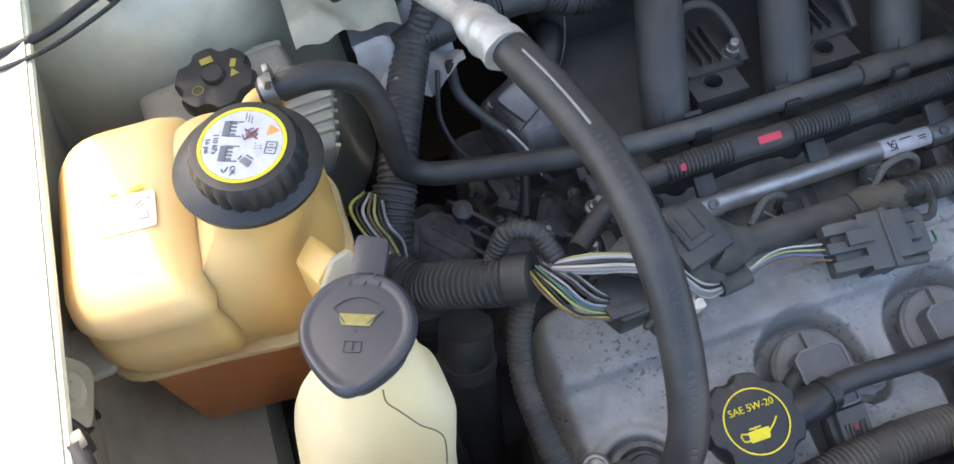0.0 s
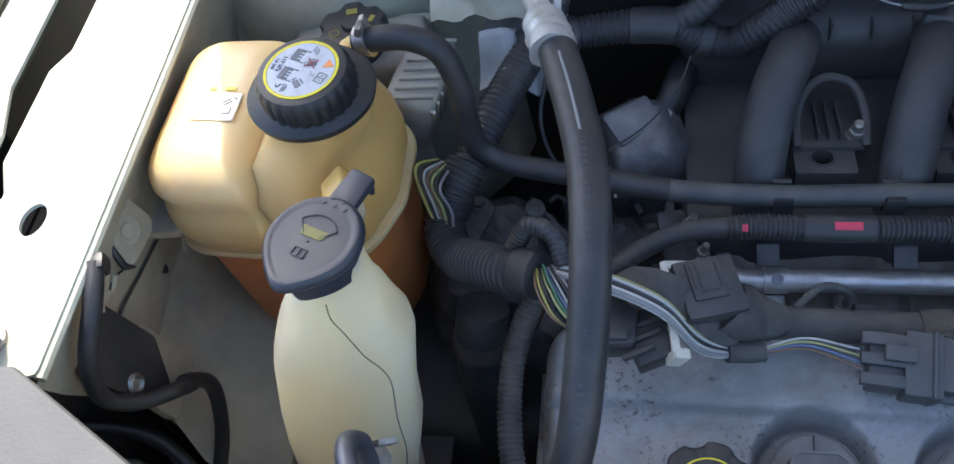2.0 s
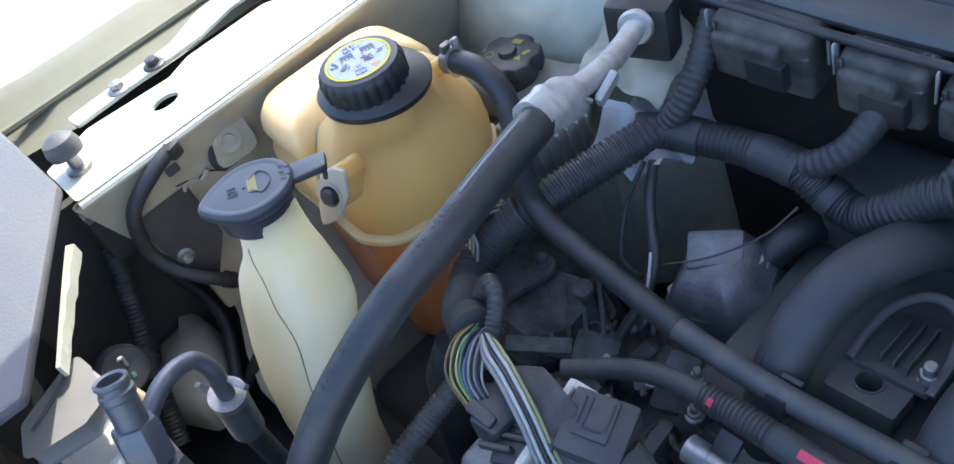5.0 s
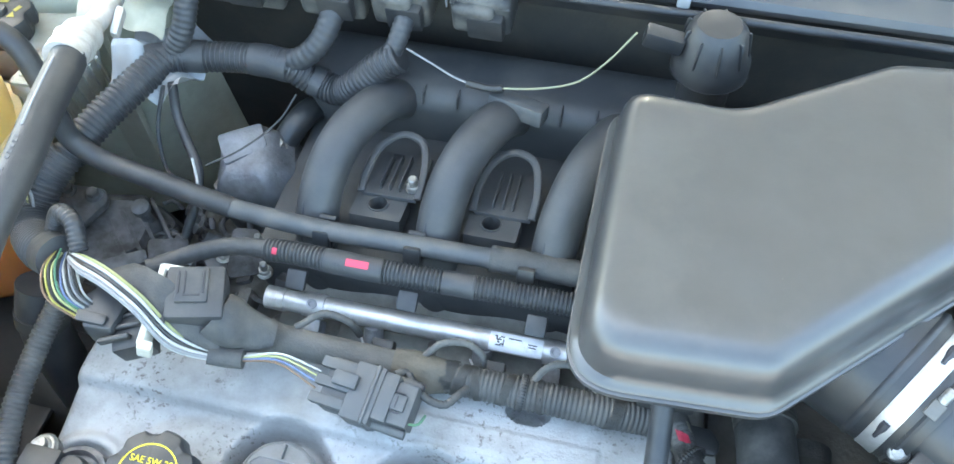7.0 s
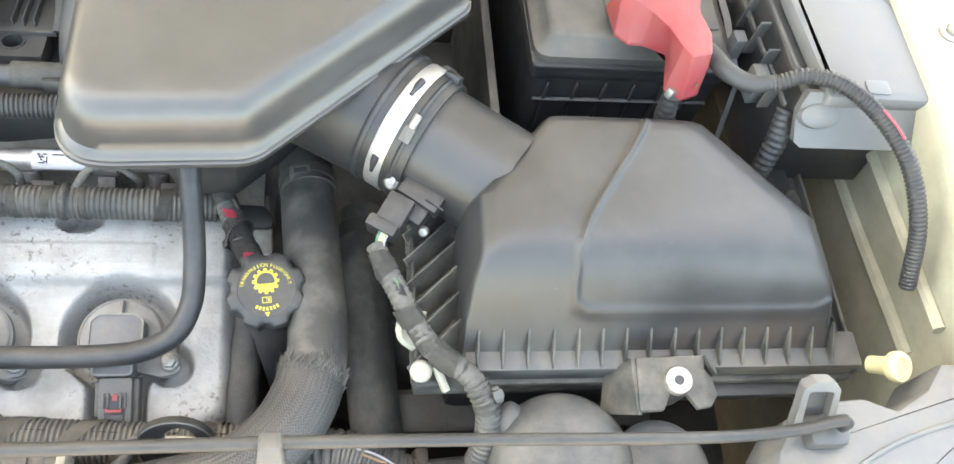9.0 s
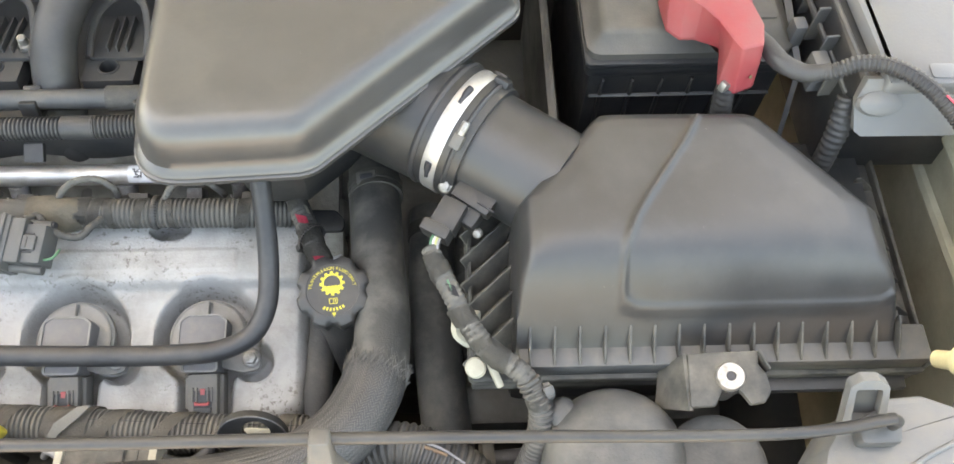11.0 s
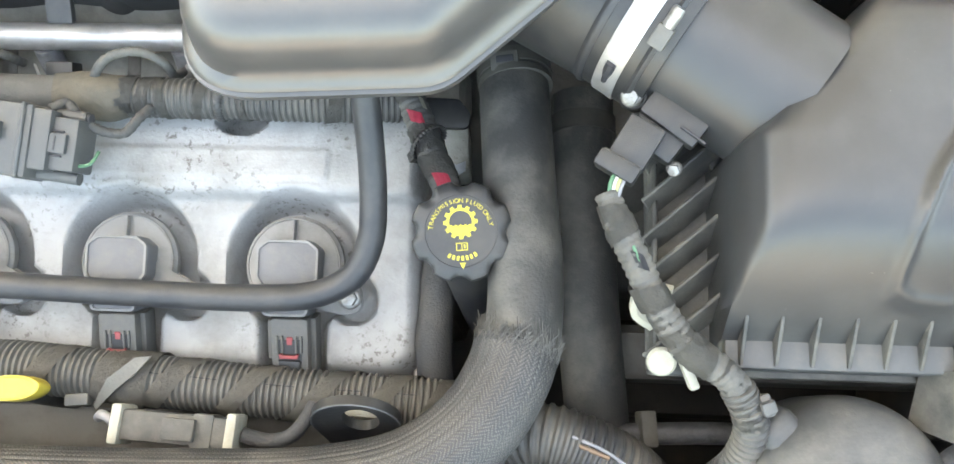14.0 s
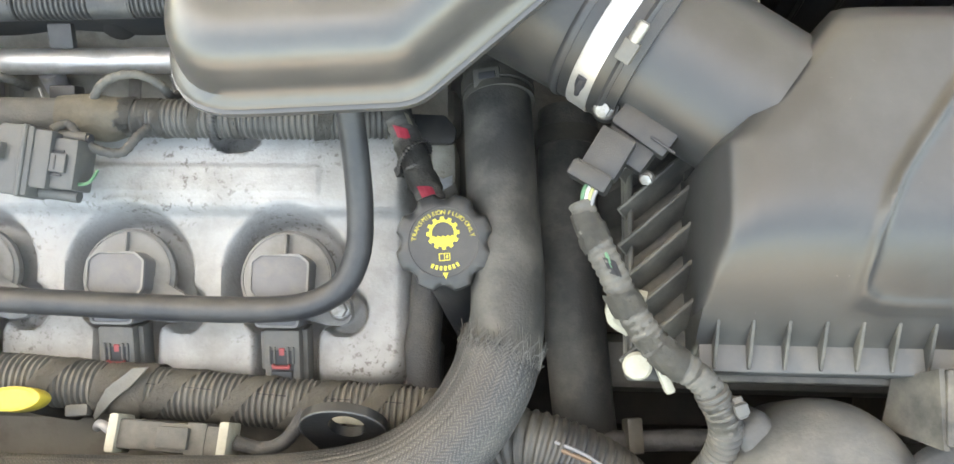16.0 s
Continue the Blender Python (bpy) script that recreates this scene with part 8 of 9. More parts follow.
    for k, cname in enumerate(["white", "lime", "blue", "brown"]):
        o = 0.0022 * k
        part("wire", tube([(-0.156, 0.050 - o * 0.5, 0.890), (-0.129, 0.057 - o, 0.893 - o * 0.3), (-0.096, 0.052 - 2.0 * o, 0.890)], 0.0008, 0.005, 7), WIREC[cname], mod)

    con = thing("engine_connector", (-0.085, 0.045, 0.88), "dark grey multi-pin engine connector", "connector")
    m = pose(-0.060, 0.043, 0.884, 12, -2, -7)
    part("shell", rbox(m, 0.022, 0.041, 0.026, 0.002), CONNG, con)
    part("shell_band", rbox(m @ pose(0.006, 0.0, 0.0015), 0.003, 0.0425, 0.0265, 0.0008, 1), CONNG, con)
    part("back_shell", rbox(m @ pose(-0.020, 0.001, -0.002), 0.022, 0.036, 0.020, 0.002), CONNG, con)
    for k in range(3):
        part("ridge", rbox(m @ pose(-0.023, -0.013 + 0.013 * k, 0.009), 0.026, 0.0075, 0.008, 0.001), CONNG, con)
    part("back_tab", rbox(m @ pose(-0.014, 0.004, 0.0145), 0.018, 0.010, 0.006, 0.001), CONNG, con)
    part("front_shell", rbox(m @ pose(0.0225, 0.001, -0.002), 0.027, 0.030, 0.020, 0.002), CONNG, con)
    part("front_step", rbox(m @ pose(0.0155, 0.002, 0.002), 0.012, 0.034, 0.019, 0.0015), CONNG, con)
    part("latch", rbox(m @ pose(0.021, 0.001, 0.0085), 0.020, 0.011, 0.004, 0.0008), CONNG, con)
    for k in (-1, 1):
        part("latch_slot", rbox(m @ pose(0.022, 0.001 + 0.007 * k, 0.0083), 0.013, 0.0011, 0.0016, 0.0002, 1), INK, con)
    part("latch_slot", rbox(m @ pose(0.0245, 0.001, 0.0106), 0.0012, 0.008, 0.0008, 0.0002, 1), INK, con)
    for y in (-0.0165, 0.0175):
        part("lug", tube([m @ V(0.004, y, -0.001), m @ V(0.020, y, -0.002), m @ V(0.0345, y * 1.02, -0.003)], 0.0038, 0.004, 14), CONNG, con)
    part("seal_ring", tube([m @ V(0.034, 0.0178, -0.003), m @ V(0.0365, 0.0179, -0.003)], 0.0030, 0.002, 14), INK, con)
    part("tail", tube([m @ V(0.014, 0.020, 0.002), (-0.038, 0.066, 0.886), (-0.028, 0.057, 0.886), (-0.019, 0.0515, 0.882), (-0.006, 0.0515, 0.878), (0.001, 0.060, 0.878), (0.006, 0.069, 0.874)], 0.0027, ridge=0.0003, pitch=0.004, seg=10), TAPE, con)
    part("green_wire", tube([m @ V(0.034, -0.010, 0.002), m @ V(0.042, -0.008, 0.002), m @ V(0.044, 0.0, -0.002)], 0.0011, 0.003, 6), WIREC["green"], con)

    fr = thing("front_loom", (0.0, -0.085, 0.83), "thick dusty corrugated loom with torn tape in front of the engine", "wiring loom")
    run = [(-0.28, -0.105, 0.835), (-0.19, -0.090, 0.835), (-0.09, -0.080, 0.836), (-0.03, -0.083, 0.835), (0.03, -0.087, 0.834), (0.10, -0.091, 0.832), (0.165, -0.093, 0.828), (0.20, -0.096, 0.82)]
    part("conduit", tube(run, 0.0134, ridge=0.0019, pitch=0.0037, seg=24), DUSTLOOM, fr)
    rnd = random.Random(17)
    for s0, turns, sl in ((0.050, 2, 0.036), (0.100, 1, -0.026), (0.165, 2, 0.040), (0.222, 2, 0.040), (0.262, 5, 0.012), (0.296, 2, 0.046), (0.340, 2, 0.050), (0.382, 2, 0.050), (0.418, 2, 0.046), (0.450, 3, 0.030)):
        for k in range(turns):
            w = rnd.uniform(0.0065, 0.0095)
            part("tape_turn", wrap(run, 0.01535 + 0.00035 * k, s0 + 0.0058 * k, s0 + 0.0058 * k + w, -60, 205, sl + rnd.uniform(-0.003, 0.003), 0.0005, 30, 0.0009), DUSTTAPE, fr, "dusty cloth tape")
    for s0, s1 in ((0.280, 0.300), (0.318, 0.334), (0.360, 0.378), (0.403, 0.416), (0.434, 0.446)):
        part("slit", wrap(run, 0.0152, s0, s1, 103, 106, 0.0, 0.0004, 3, 0.0006), INK, fr, "split along the conduit")
    flap = [((0.0150, -0.0730, 0.8535), (0.0060, -0.0740, 0.8540)), ((0.0080, -0.0830, 0.8550), (0.0000, -0.0800, 0.8560)), ((-0.0030, -0.0920, 0.8530), (-0.0080, -0.0865, 0.8550)), ((-0.0120, -0.0990, 0.8470), (-0.0148, -0.0950, 0.8490)), ((-0.0195, -0.1035, 0.8400), (-0.0205, -0.1015, 0.8410))]
    part("tape_tail", rings_bm([[V(*a), V(*b), V(*b) - V(0, 0, 0.0012), V(*a) - V(0, 0, 0.0012)] for a, b in flap]), TAPETAIL, fr, "torn pale tape end hanging loose")
    part("loom_clip", rbox(pose(-0.029, -0.0985, 0.842, 0, 0, 6), 0.014, 0.007, 0.008, 0.0015), PLUGG, fr, "small grey clip")

    eye = thing("lifting_eye", (0.134, -0.1, 0.85), "dark steel engine lifting eye", "bracket")
    m = Matrix.Translation((0.1392, -0.1040, 0.8790)) @ Matrix(((1, 0, 0, 0), (0, 0.42, -0.907, 0), (0, 0.907, 0.42, 0), (0, 0, 0, 1)))
    arc = [(0.0238 * math.cos(radians(a)), 0.0225 * math.sin(radians(a))) for a in range(-12, 193, 12)]
    outline = [Vector(p) for p in arc] + P2((-0.021, -0.012), (-0.008, -0.050), (0.016, -0.056), (0.020, -0.020))
    part("plate", plate(outline, [oval(0.0030, 0.0055, 0.0100, 0.0118, 36)], -0.0028, 0.0028, m), INKY, eye, "", 30)
    part("worn_edge", tube([m @ V(x * 0.985, y * 0.985, 0.0026) for x, y in arc], 0.0006, 0.004, 8), STEELDARK, eye, "worn bare edge")
    part("pale_stop", rbox(pose(0.1390, -0.0985, 0.862, 20, 0, -3), 0.020, 0.007, 0.006, 0.0015), CREAMG, eye, "pale block behind the hole")

    dip = thing("dipstick", (-0.052, -0.095, 0.86), "yellow plastic oil dipstick handle", "dipstick")
    m = pose(-0.055, -0.094, 0.866, 0, 0, 4)
    ov = [Vector((0.0175 * math.cos(2 * math.pi * k / 36), 0.0072 * math.sin(2 * math.pi * k / 36))) for k in range(36)]
    part("handle", rings_bm([[m @ V(q.x * f, q.y * f, z) for q in ov] for f, z in ((0.93, -0.009), (1.0, -0.0075), (1.0, 0.003), (0.96, 0.0040), (0.84, 0.0042), (0.78, 0.0037), (0.40, 0.0038))]), YPLAST, dip)
    part("tube", tube([(-0.055, -0.094, 0.862), (-0.055, -0.097, 0.84), (-0.05, -0.10, 0.78)], 0.0045, 0.006, 12), DARK, dip)

    sc = thing("sensor_connector", (0.03, -0.11, 0.84), "grey inline sensor connector with pale clips", "connector")
    m = pose(0.0365, -0.1125, 0.856, 0, 0, -3)
    part("body", rbox(m, 0.062, 0.017, 0.017, 0.003), DUSTY, sc)
    part("collar", rbox(m @ pose(0.016, 0, 0), 0.012, 0.019, 0.019, 0.002), DUSTY, sc)
    part("latch", rbox(m @ pose(0.004, 0, 0.010), 0.018, 0.012, 0.006, 0.001), DUSTY, sc)
    part("clip", rbox(m @ pose(-0.032, 0, 0), 0.006, 0.022, 0.022, 0.002), CREAMG, sc, "pale end clip")
    part("clip", rbox(m @ pose(0.032, 0, 0), 0.006, 0.022, 0.022, 0.002), CREAMG, sc, "pale end clip")
    part("lead", tube([m @ V(0.036, 0, 0), m @ V(0.052, -0.002, -0.002), m @ V(0.066, 0.004, 0.004), m @ V(0.074, 0.02, 0.0)], 0.0042, 0.004, 12, wobble=0.1), TAPE, sc)
    part("lead", tube([m @ V(-0.036, 0, 0), m @ V(-0.044, 0.004, 0), m @ V(-0.05, 0.002, -0.008)], 0.0028, 0.004, 10), WIREC["grey"], sc)

    pcv = thing("breather_hose", (0.1, -0.03, 0.86), "smooth black breather hose bent round the valve cover", "hose")
    part("hose", tube([(0.137, 0.120, 0.955), (0.138, 0.075, 0.928), (0.1405, 0.045, 0.905), (0.1415, 0.015, 0.885), (0.1395, -0.008, 0.875), (0.130, -0.026, 0.868), (0.110, -0.036, 0.864), (0.08, -0.039, 0.862), (0.0, -0.038, 0.860), (-0.07, -0.036, 0.861), (-0.120, -0.035, 0.864), (-0.140, -0.040, 0.866)], 0.0077, 0.005, 20), RUBBER, pcv)
    part("elbow", tube([(-0.130, -0.038, 0.866), (-0.150, -0.042, 0.868), (-0.163, -0.044, 0.862), (-0.166, -0.044, 0.84)], [0.0095, 0.012, 0.0125, 0.012], 0.004, 18), BLACK, pcv, "plastic elbow connector")
    part("elbow_collar", tube([(-0.132, -0.0385, 0.866), (-0.139, -0.040, 0.867)], 0.0118, 0.002, 20), BLACK, pcv)
    mid = thing("cover_loom_branch", (-0.13, -0.02, 0.85), "thin black conduit crossing the valve cover", "conduit")
    part("conduit", tube([(-0.127, -0.010, 0.838), (-0.150, -0.026, 0.845), (-0.175, -0.06, 0.835), (-0.19, -0.085, 0.82)], 0.006, 0.005, 14), LOOM, mid)

    side = thing("side_conduit", (-0.32, 0.03, 0.85), "ribbed black conduit beside the valve cover", "conduit")
    part("conduit", tube([(-0.300, 0.085, 0.905), (-0.312, 0.065, 0.885), (-0.320, 0.035, 0.868), (-0.318, -0.01, 0.858), (-0.310, -0.05, 0.845), (-0.31, -0.09, 0.80)], 0.008, ridge=0.0009, pitch=0.004), LOOM, side)
    low = thing("heater_hose", (-0.36, 0.06, 0.8), "thick black hose with a wire clamp", "hose")
    part("hose", tube([(-0.345, 0.085, 0.87), (-0.350, 0.070, 0.84), (-0.352, 0.060, 0.78), (-0.35, 0.05, 0.68)], 0.0195, 0.008, 22), RUBBER, low)
    part("clamp", tube([(-0.349, 0.0735, 0.848), (-0.3505, 0.069, 0.836)], 0.0212, 0.003, 22), DARK, low)

    # transmission side
    rub = thing("radiator_hose", (0.22, 0.0, 0.86), "thick black radiator hose with a braided sleeve", "hose")
    part("hose", tube([(0.208, 0.165, 0.845), (0.214, 0.125, 0.857), (0.218, 0.07, 0.868), (0.222, 0.02, 0.876), (0.226, -0.03, 0.880), (0.224, -0.06, 0.882), (0.212, -0.088, 0.884)], 0.0205, 0.006, 32, wobble=0.015), GRIMEHOSE, rub)
    sleeve_path = [(0.2225, -0.062, 0.882), (0.218, -0.078, 0.883), (0.203, -0.104, 0.885), (0.172, -0.128, 0.886), (0.125, -0.140, 0.885), (0.05, -0.1445, 0.883), (-0.04, -0.146, 0.88), (-0.16, -0.146, 0.87), (-0.26, -0.147, 0.85)]
    path = spline(sleeve_path, 0.0008)
    rings = []
    seg = 200
    for i, ((p, u), (t, s, up)) in enumerate(zip(path, frames(path))):
        ring = []
        for j in range(seg):
            a = 2 * math.pi * j / seg
            w = 0.0006 * ((i + (j if (j // 5) % 2 else -j)) % 3 != 0) - 0.0005 * (j % 5 == 0)
            ring.append(p + (s * math.cos(a) + up * math.sin(a)) * (0.0222 + w))
        rings.append(ring)
    sleeve = part("braided_sleeve", rings_bm(rings), BRAID, rub, "woven grey-black sleeve", 80)
    sleeve.data.materials.append(THREAD)
    for q in range(len(rings) * seg - seg):
        i, j = divmod(q, seg)
        if (i + (j if (j // 5) % 2 else -j)) % 3 == 0:
            sleeve.data.polygons[q].material_index = 1
    rnd = random.Random(8)
    fray = bmesh.new()
    p0, (t0, s0, u0) = path[0][0], frames(path)[0]
    for k in range(420):
        a0 = rnd.uniform(0, 2 * math.pi)
        back, long = rnd.uniform(-0.006, 0.001), rnd.uniform(0.004, 0.012) * (1.0 if k % 3 else 0.5)
        twist = rnd.choice((-1, 1)) * rnd.uniform(0.25, 0.75)
        lift = rnd.uniform(0.0, 0.0035) if k % 2 else rnd.uniform(0.0, 0.0008)
        pts = []
        for f in (0.0, 0.4, 0.75, 1.0):
            a = a0 + twist * long / 0.0224 * f
            pts.append(p0 - t0 * (back + long * f) + (s0 * math.cos(a) + u0 * math.sin(a)) * (0.0232 + lift * f * f - 0.0012 * f))
        add(fray, tube(pts, 0.00024, 0.004, 3))
    part("frayed_edge", fray, THREAD, rub, "frayed sleeve end", kind="stuff")
    part("clamp", tube([(0.2160, 0.1035, 0.8615), (0.2170, 0.0945, 0.8633)], 0.0222, 0.003, 32), CLAMP, rub, "flat spring clamp")
    part("clamp", tube([(0.2172, 0.0925, 0.8637), (0.2177, 0.0885, 0.8645)], 0.0219, 0.003, 32), CLAMP, rub, "flat spring clamp")
    part("clamp_slot", rbox(pose(0.2110, 0.0990, 0.8835, 10, -8, 5), 0.010, 0.004, 0.003, 0.0006), INK, rub)
    part("clamp_lug", rbox(pose(0.2110, 0.0985, 0.8815, 10, -8, 5), 0.016, 0.011, 0.005, 0.001), CLAMP, rub)
    under = thing("lower_conduit", (0.27, -0.12, 0.84), "thick ribbed conduit under the radiator hose", "conduit")
    part("conduit", tube([(0.205, -0.112, 0.835), (0.235, -0.108, 0.852), (0.262, -0.115, 0.852), (0.29, -0.13, 0.84), (0.315, -0.16, 0.81)], 0.0165, ridge=0.0015, pitch=0.0048, seg=20), LOOM, under)
    part("bare_wire", tube([(0.252, -0.1085, 0.8695), (0.268, -0.1145, 0.8695), (0.284, -0.124, 0.864)], 0.0010, 0.004, 6), WIREC["grey"], under)
    part("bare_wire", tube([(0.256, -0.113, 0.870), (0.272, -0.119, 0.8685)], 0.0013, 0.004, 6), WIREC["brown"], under)
    big2 = thing("vertical_hose", (0.265, 0.02, 0.8), "large grey-black hose deep beside the gearbox", "hose")
    part("hose", tube([(0.262, 0.11, 0.80), (0.262, 0.05, 0.80), (0.266, -0.02, 0.795), (0.272, -0.08, 0.785), (0.28, -0.13, 0.76)], 0.02, 0.01, 22), GRIMEHOSE, big2)
    part("clamp", tube([(0.262, 0.095, 0.80), (0.262, 0.083, 0.80)], 0.0216, 0.004, 24), DARK, big2, "spring clamp")

    sub_pipe = thing("deep_cooler_pipe", (0.33, -0.105, 0.79), "grimy grey pipe low beside the air cleaner", "pipe")
    part("pipe", tube([(0.262, -0.108, 0.785), (0.30, -0.106, 0.790), (0.345, -0.104, 0.792), (0.40, -0.106, 0.790), (0.47, -0.11, 0.785)], 0.0068, 0.008, 16), CAST, sub_pipe)
    part("clip", rbox(pose(0.303, -0.103, 0.794, 0, 10, 4), 0.010, 0.022, 0.014, 0.002), SHIELD, sub_pipe, "dull pipe clip")
    cross = thing("mount_beam", (0.34, -0.06, 0.74), "dusty dark steel mount beam below the air cleaner", "beam")
    part("beam", rings_bm([[V(x, -0.052 + y, 0.772 + z) for y, z in ((-0.020, -0.03), (-0.019, -0.004), (-0.014, 0.0), (0.010, 0.002), (0.016, -0.004), (0.017, -0.03))] for x in (0.285, 0.31, 0.35, 0.42, 0.50)]), SHIELD, cross)
    cap = thing("transmission_fluid_cap", (0.191, -0.003, 0.88), "black lobed transmission fluid cap with yellow print", "fluid cap")
    m = aim((0.191, -0.003, 0.884), (0.02, -0.20, 1), (1, 0.02, 0))
    part("neck", tube([(0.192, -0.008, 0.875), (0.196, -0.018, 0.855), (0.20, -0.03, 0.82), (0.205, -0.04, 0.76)], [0.020, 0.0165, 0.014, 0.013], 0.006, 24), BLACK, cap)
    part("skirt", lathe([(0.019, -0.014), (0.021, -0.010), (0.022, 0.0), (0.022, 0.004)], m, 40), BLACK, cap)
    part("grip", lathe([(0.0245, -0.006), (0.0268, -0.003), (0.0272, 0.010), (0.0262, 0.0145), (0.0235, 0.0165), (0.0190, 0.0168), (0.0188, 0.0163), (0.0003, 0.0163)], m, 120, 8, 0.0030, (0, 4), 0.7), BLACK, cap)
    t = m @ pose(0, 0, 0.0165, 0, 0, 4)
    part("lettering", arc_text("TRANSMISSION FLUID ONLY", 0.0033, 0.0160, 90, t, 0.70), FADEYEL, cap)
    marks = bmesh.new()
    for k in range(7):
        a = radians(-90 + 9.5 * (k - 3))
        add(marks, rbox(t @ Matrix.Translation((0.0142 * math.cos(a), 0.0142 * math.sin(a), 0.0001)) @ Matrix.Rotation(a + math.pi / 2, 4, "Z"), 0.0014, 0.0024, 0.0003, 0))
    part("name_bars", marks, FADEYEL, cap, "row of small printed bars")
    g = bmesh.new()
    gy = 0.0048
    outer = []
    for k in range(12):
        a = 2 * math.pi * k / 12
        for da, r in ((-0.16, 0.0074), (-0.11, 0.0090), (0.11, 0.0090), (0.16, 0.0074)):
            outer.append(Vector((r * math.cos(a + da), r * math.sin(a + da) + gy)))
    inner = [Vector((q.x, q.y - gy)).normalized() * 0.0060 + Vector((0, gy)) for q in outer]
    add(g, rings_bm([[t @ V(q.x, q.y, z) for q in lp] for lp, z in ((outer, 0.0), (outer, 0.0003), (inner, 0.0003), (inner, 0.0))], False))
    wave = [Vector((0.0062 * math.cos(radians(a)), 0.0062 * math.sin(radians(a)) + gy)) for a in range(196, 345, 12)]
    wave += [Vector((0.0050 - 0.00125 * k, gy - 0.0012 - 0.0009 * (k % 2))) for k in range(9)]
    add(g, slab(wave, 0.0, 0.0003, 0.00003, t))
    part("gear_print", g, FADEYEL, cap, "yellow gear symbol")
    book = bmesh.new()
    for dx, w, dy, h in ((-0.0028, 0.0005, 0, 0.0036), (0.0028, 0.0005, 0, 0.0036), (0.0, 0.0004, -0.0002, 0.0036), (0.0, 0.0060, -0.0019, 0.0005), (0.0, 0.0060, 0.0018, 0.0004), (0.0014, 0.0008, 0, 0.0020)):
        add(book, rbox(t @ pose(dx, -0.0080 + dy, 0.0001), w, h, 0.0003, 0))
    part("book_print", book, FADEYEL, cap, "yellow booklet symbol")
    part("arrow_print", slab(P2((-0.0016, -0.0165), (0.0, -0.0200), (0.0016, -0.0165)), 0.0, 0.0003, 0.00005, t), FADEYEL, cap)

    red = thing("red_tagged_loom", (0.165, 0.06, 0.85), "taped wiring loom with red tape marks", "wiring loom")
    run = [(0.146, 0.105, 0.862), (0.153, 0.088, 0.864), (0.162, 0.068, 0.863), (0.171, 0.045, 0.866), (0.180, 0.026, 0.868), (0.186, 0.01, 0.86)]
    part("conduit", tube(run, 0.0082, ridge=0.0005, pitch=0.0044, wobble=0.05), GREYTAPE, red)
    for s0, s1, a0, a1, sl in ((0.036, 0.0455, 56, 104, 0.007), (0.080, 0.0925, 58, 112, 0.004)):
        part("red_mark", wrap(run, 0.0091, s0, s1, a0, a1, sl, 0.0006, 10, 0.0005), REDT, red, "torn red tape mark")
    part("pale_lead", wrap(run, 0.0090, 0.029, 0.037, 118, 134, 0.002, 0.0005, 4), CREAMG, red, "pale lead showing through")
    for s, w in ((0.004, 0.010), (0.016, 0.012), (0.046, 0.010), (0.055, 0.009), (0.066, 0.008), (0.072, 0.008), (0.092, 0.008)):
        part("tape_turn", wrap(run, 0.0090, s, s + w, -60, 200, 0.009, 0.0006, 20, 0.0014), GREYTAPE, red)
    path = spline(run, 0.002)
    t, side, up = frames(path)[28]
    loop = [path[28][0] + (side * math.cos(radians(a)) + up * math.sin(radians(a))) * 0.0108 + t * 0.0055 * math.cos(radians(a + 20)) for a in range(-60, 215, 15)]
    part("cable_tie", tube(loop, 0.0008, ridge=0.0003, pitch=0.0022, seg=8, oval=2.4), BLACK, red, "ribbed black cable tie")
    part("tie_head", rbox(aim(loop[4], up + side, t), 0.006, 0.005, 0.004, 0.001), BLACK, red)
    hk = thing("engine_bracket", (0.185, 0.06, 0.82), "dull cast bracket at the end of the valve cover", "bracket")
    part("ear", slab(rpoly(P2((-0.03, -0.004), (0.018, -0.004), (0.0185, 0.006), (0.011, 0.0145), (-0.03, 0.016)), 0.005), -0.003, 0.003, 0.001, pose(0.172, 0.075, 0.842, 8, 0, 0)), BLACK, hk)
    part("casting", rbox(pose(0.1825, 0.0610, 0.822, 0, 0, 3), 0.0155, 0.030, 0.036, 0.003), PALECAST, hk, "pale bare casting face")
    part("foil", rings_bm([[V(0.176 + 0.0035 * i, 0.040 + 0.012 * j, 0.838 + 0.004 * noise.noise((i * 1.7, j * 2.3, 0.5)) - (0 if k else 0.0008)) for i, j, k in ((0, 0.3, 1), (1, 0, 1), (2, 0.2, 1), (3.6, 0.5, 1), (3.6, 0.5, 0), (2, 0.2, 0), (1, 0, 0), (0, 0.3, 0))], [V(0.176 + 0.0035 * i, 0.048 + 0.004 * j, 0.842 - (0 if k else 0.0008)) for i, j, k in ((0, 0, 1), (1, 0.6, 1), (2, 0.1, 1), (3.6, 0.7, 1), (3.6, 0.7, 0), (2, 0.1, 0), (1, 0.6, 0), (0, 0, 0))]]), SHINY, hk, "torn bright foil edge")
    part("rear_casting", rings_bm([[V(q.x, q.y, z) for q in rloop(P2((0.146, 0.100), (0.188, 0.098), (0.186, 0.128), (0.150, 0.130)), 0.006, d, 4)] for d, z in ((-0.004, 0.72), (0.0, 0.795), (0.003, 0.802), (0.008, 0.804))]), LOWCAST, hk, "pale cast block behind the bracket")
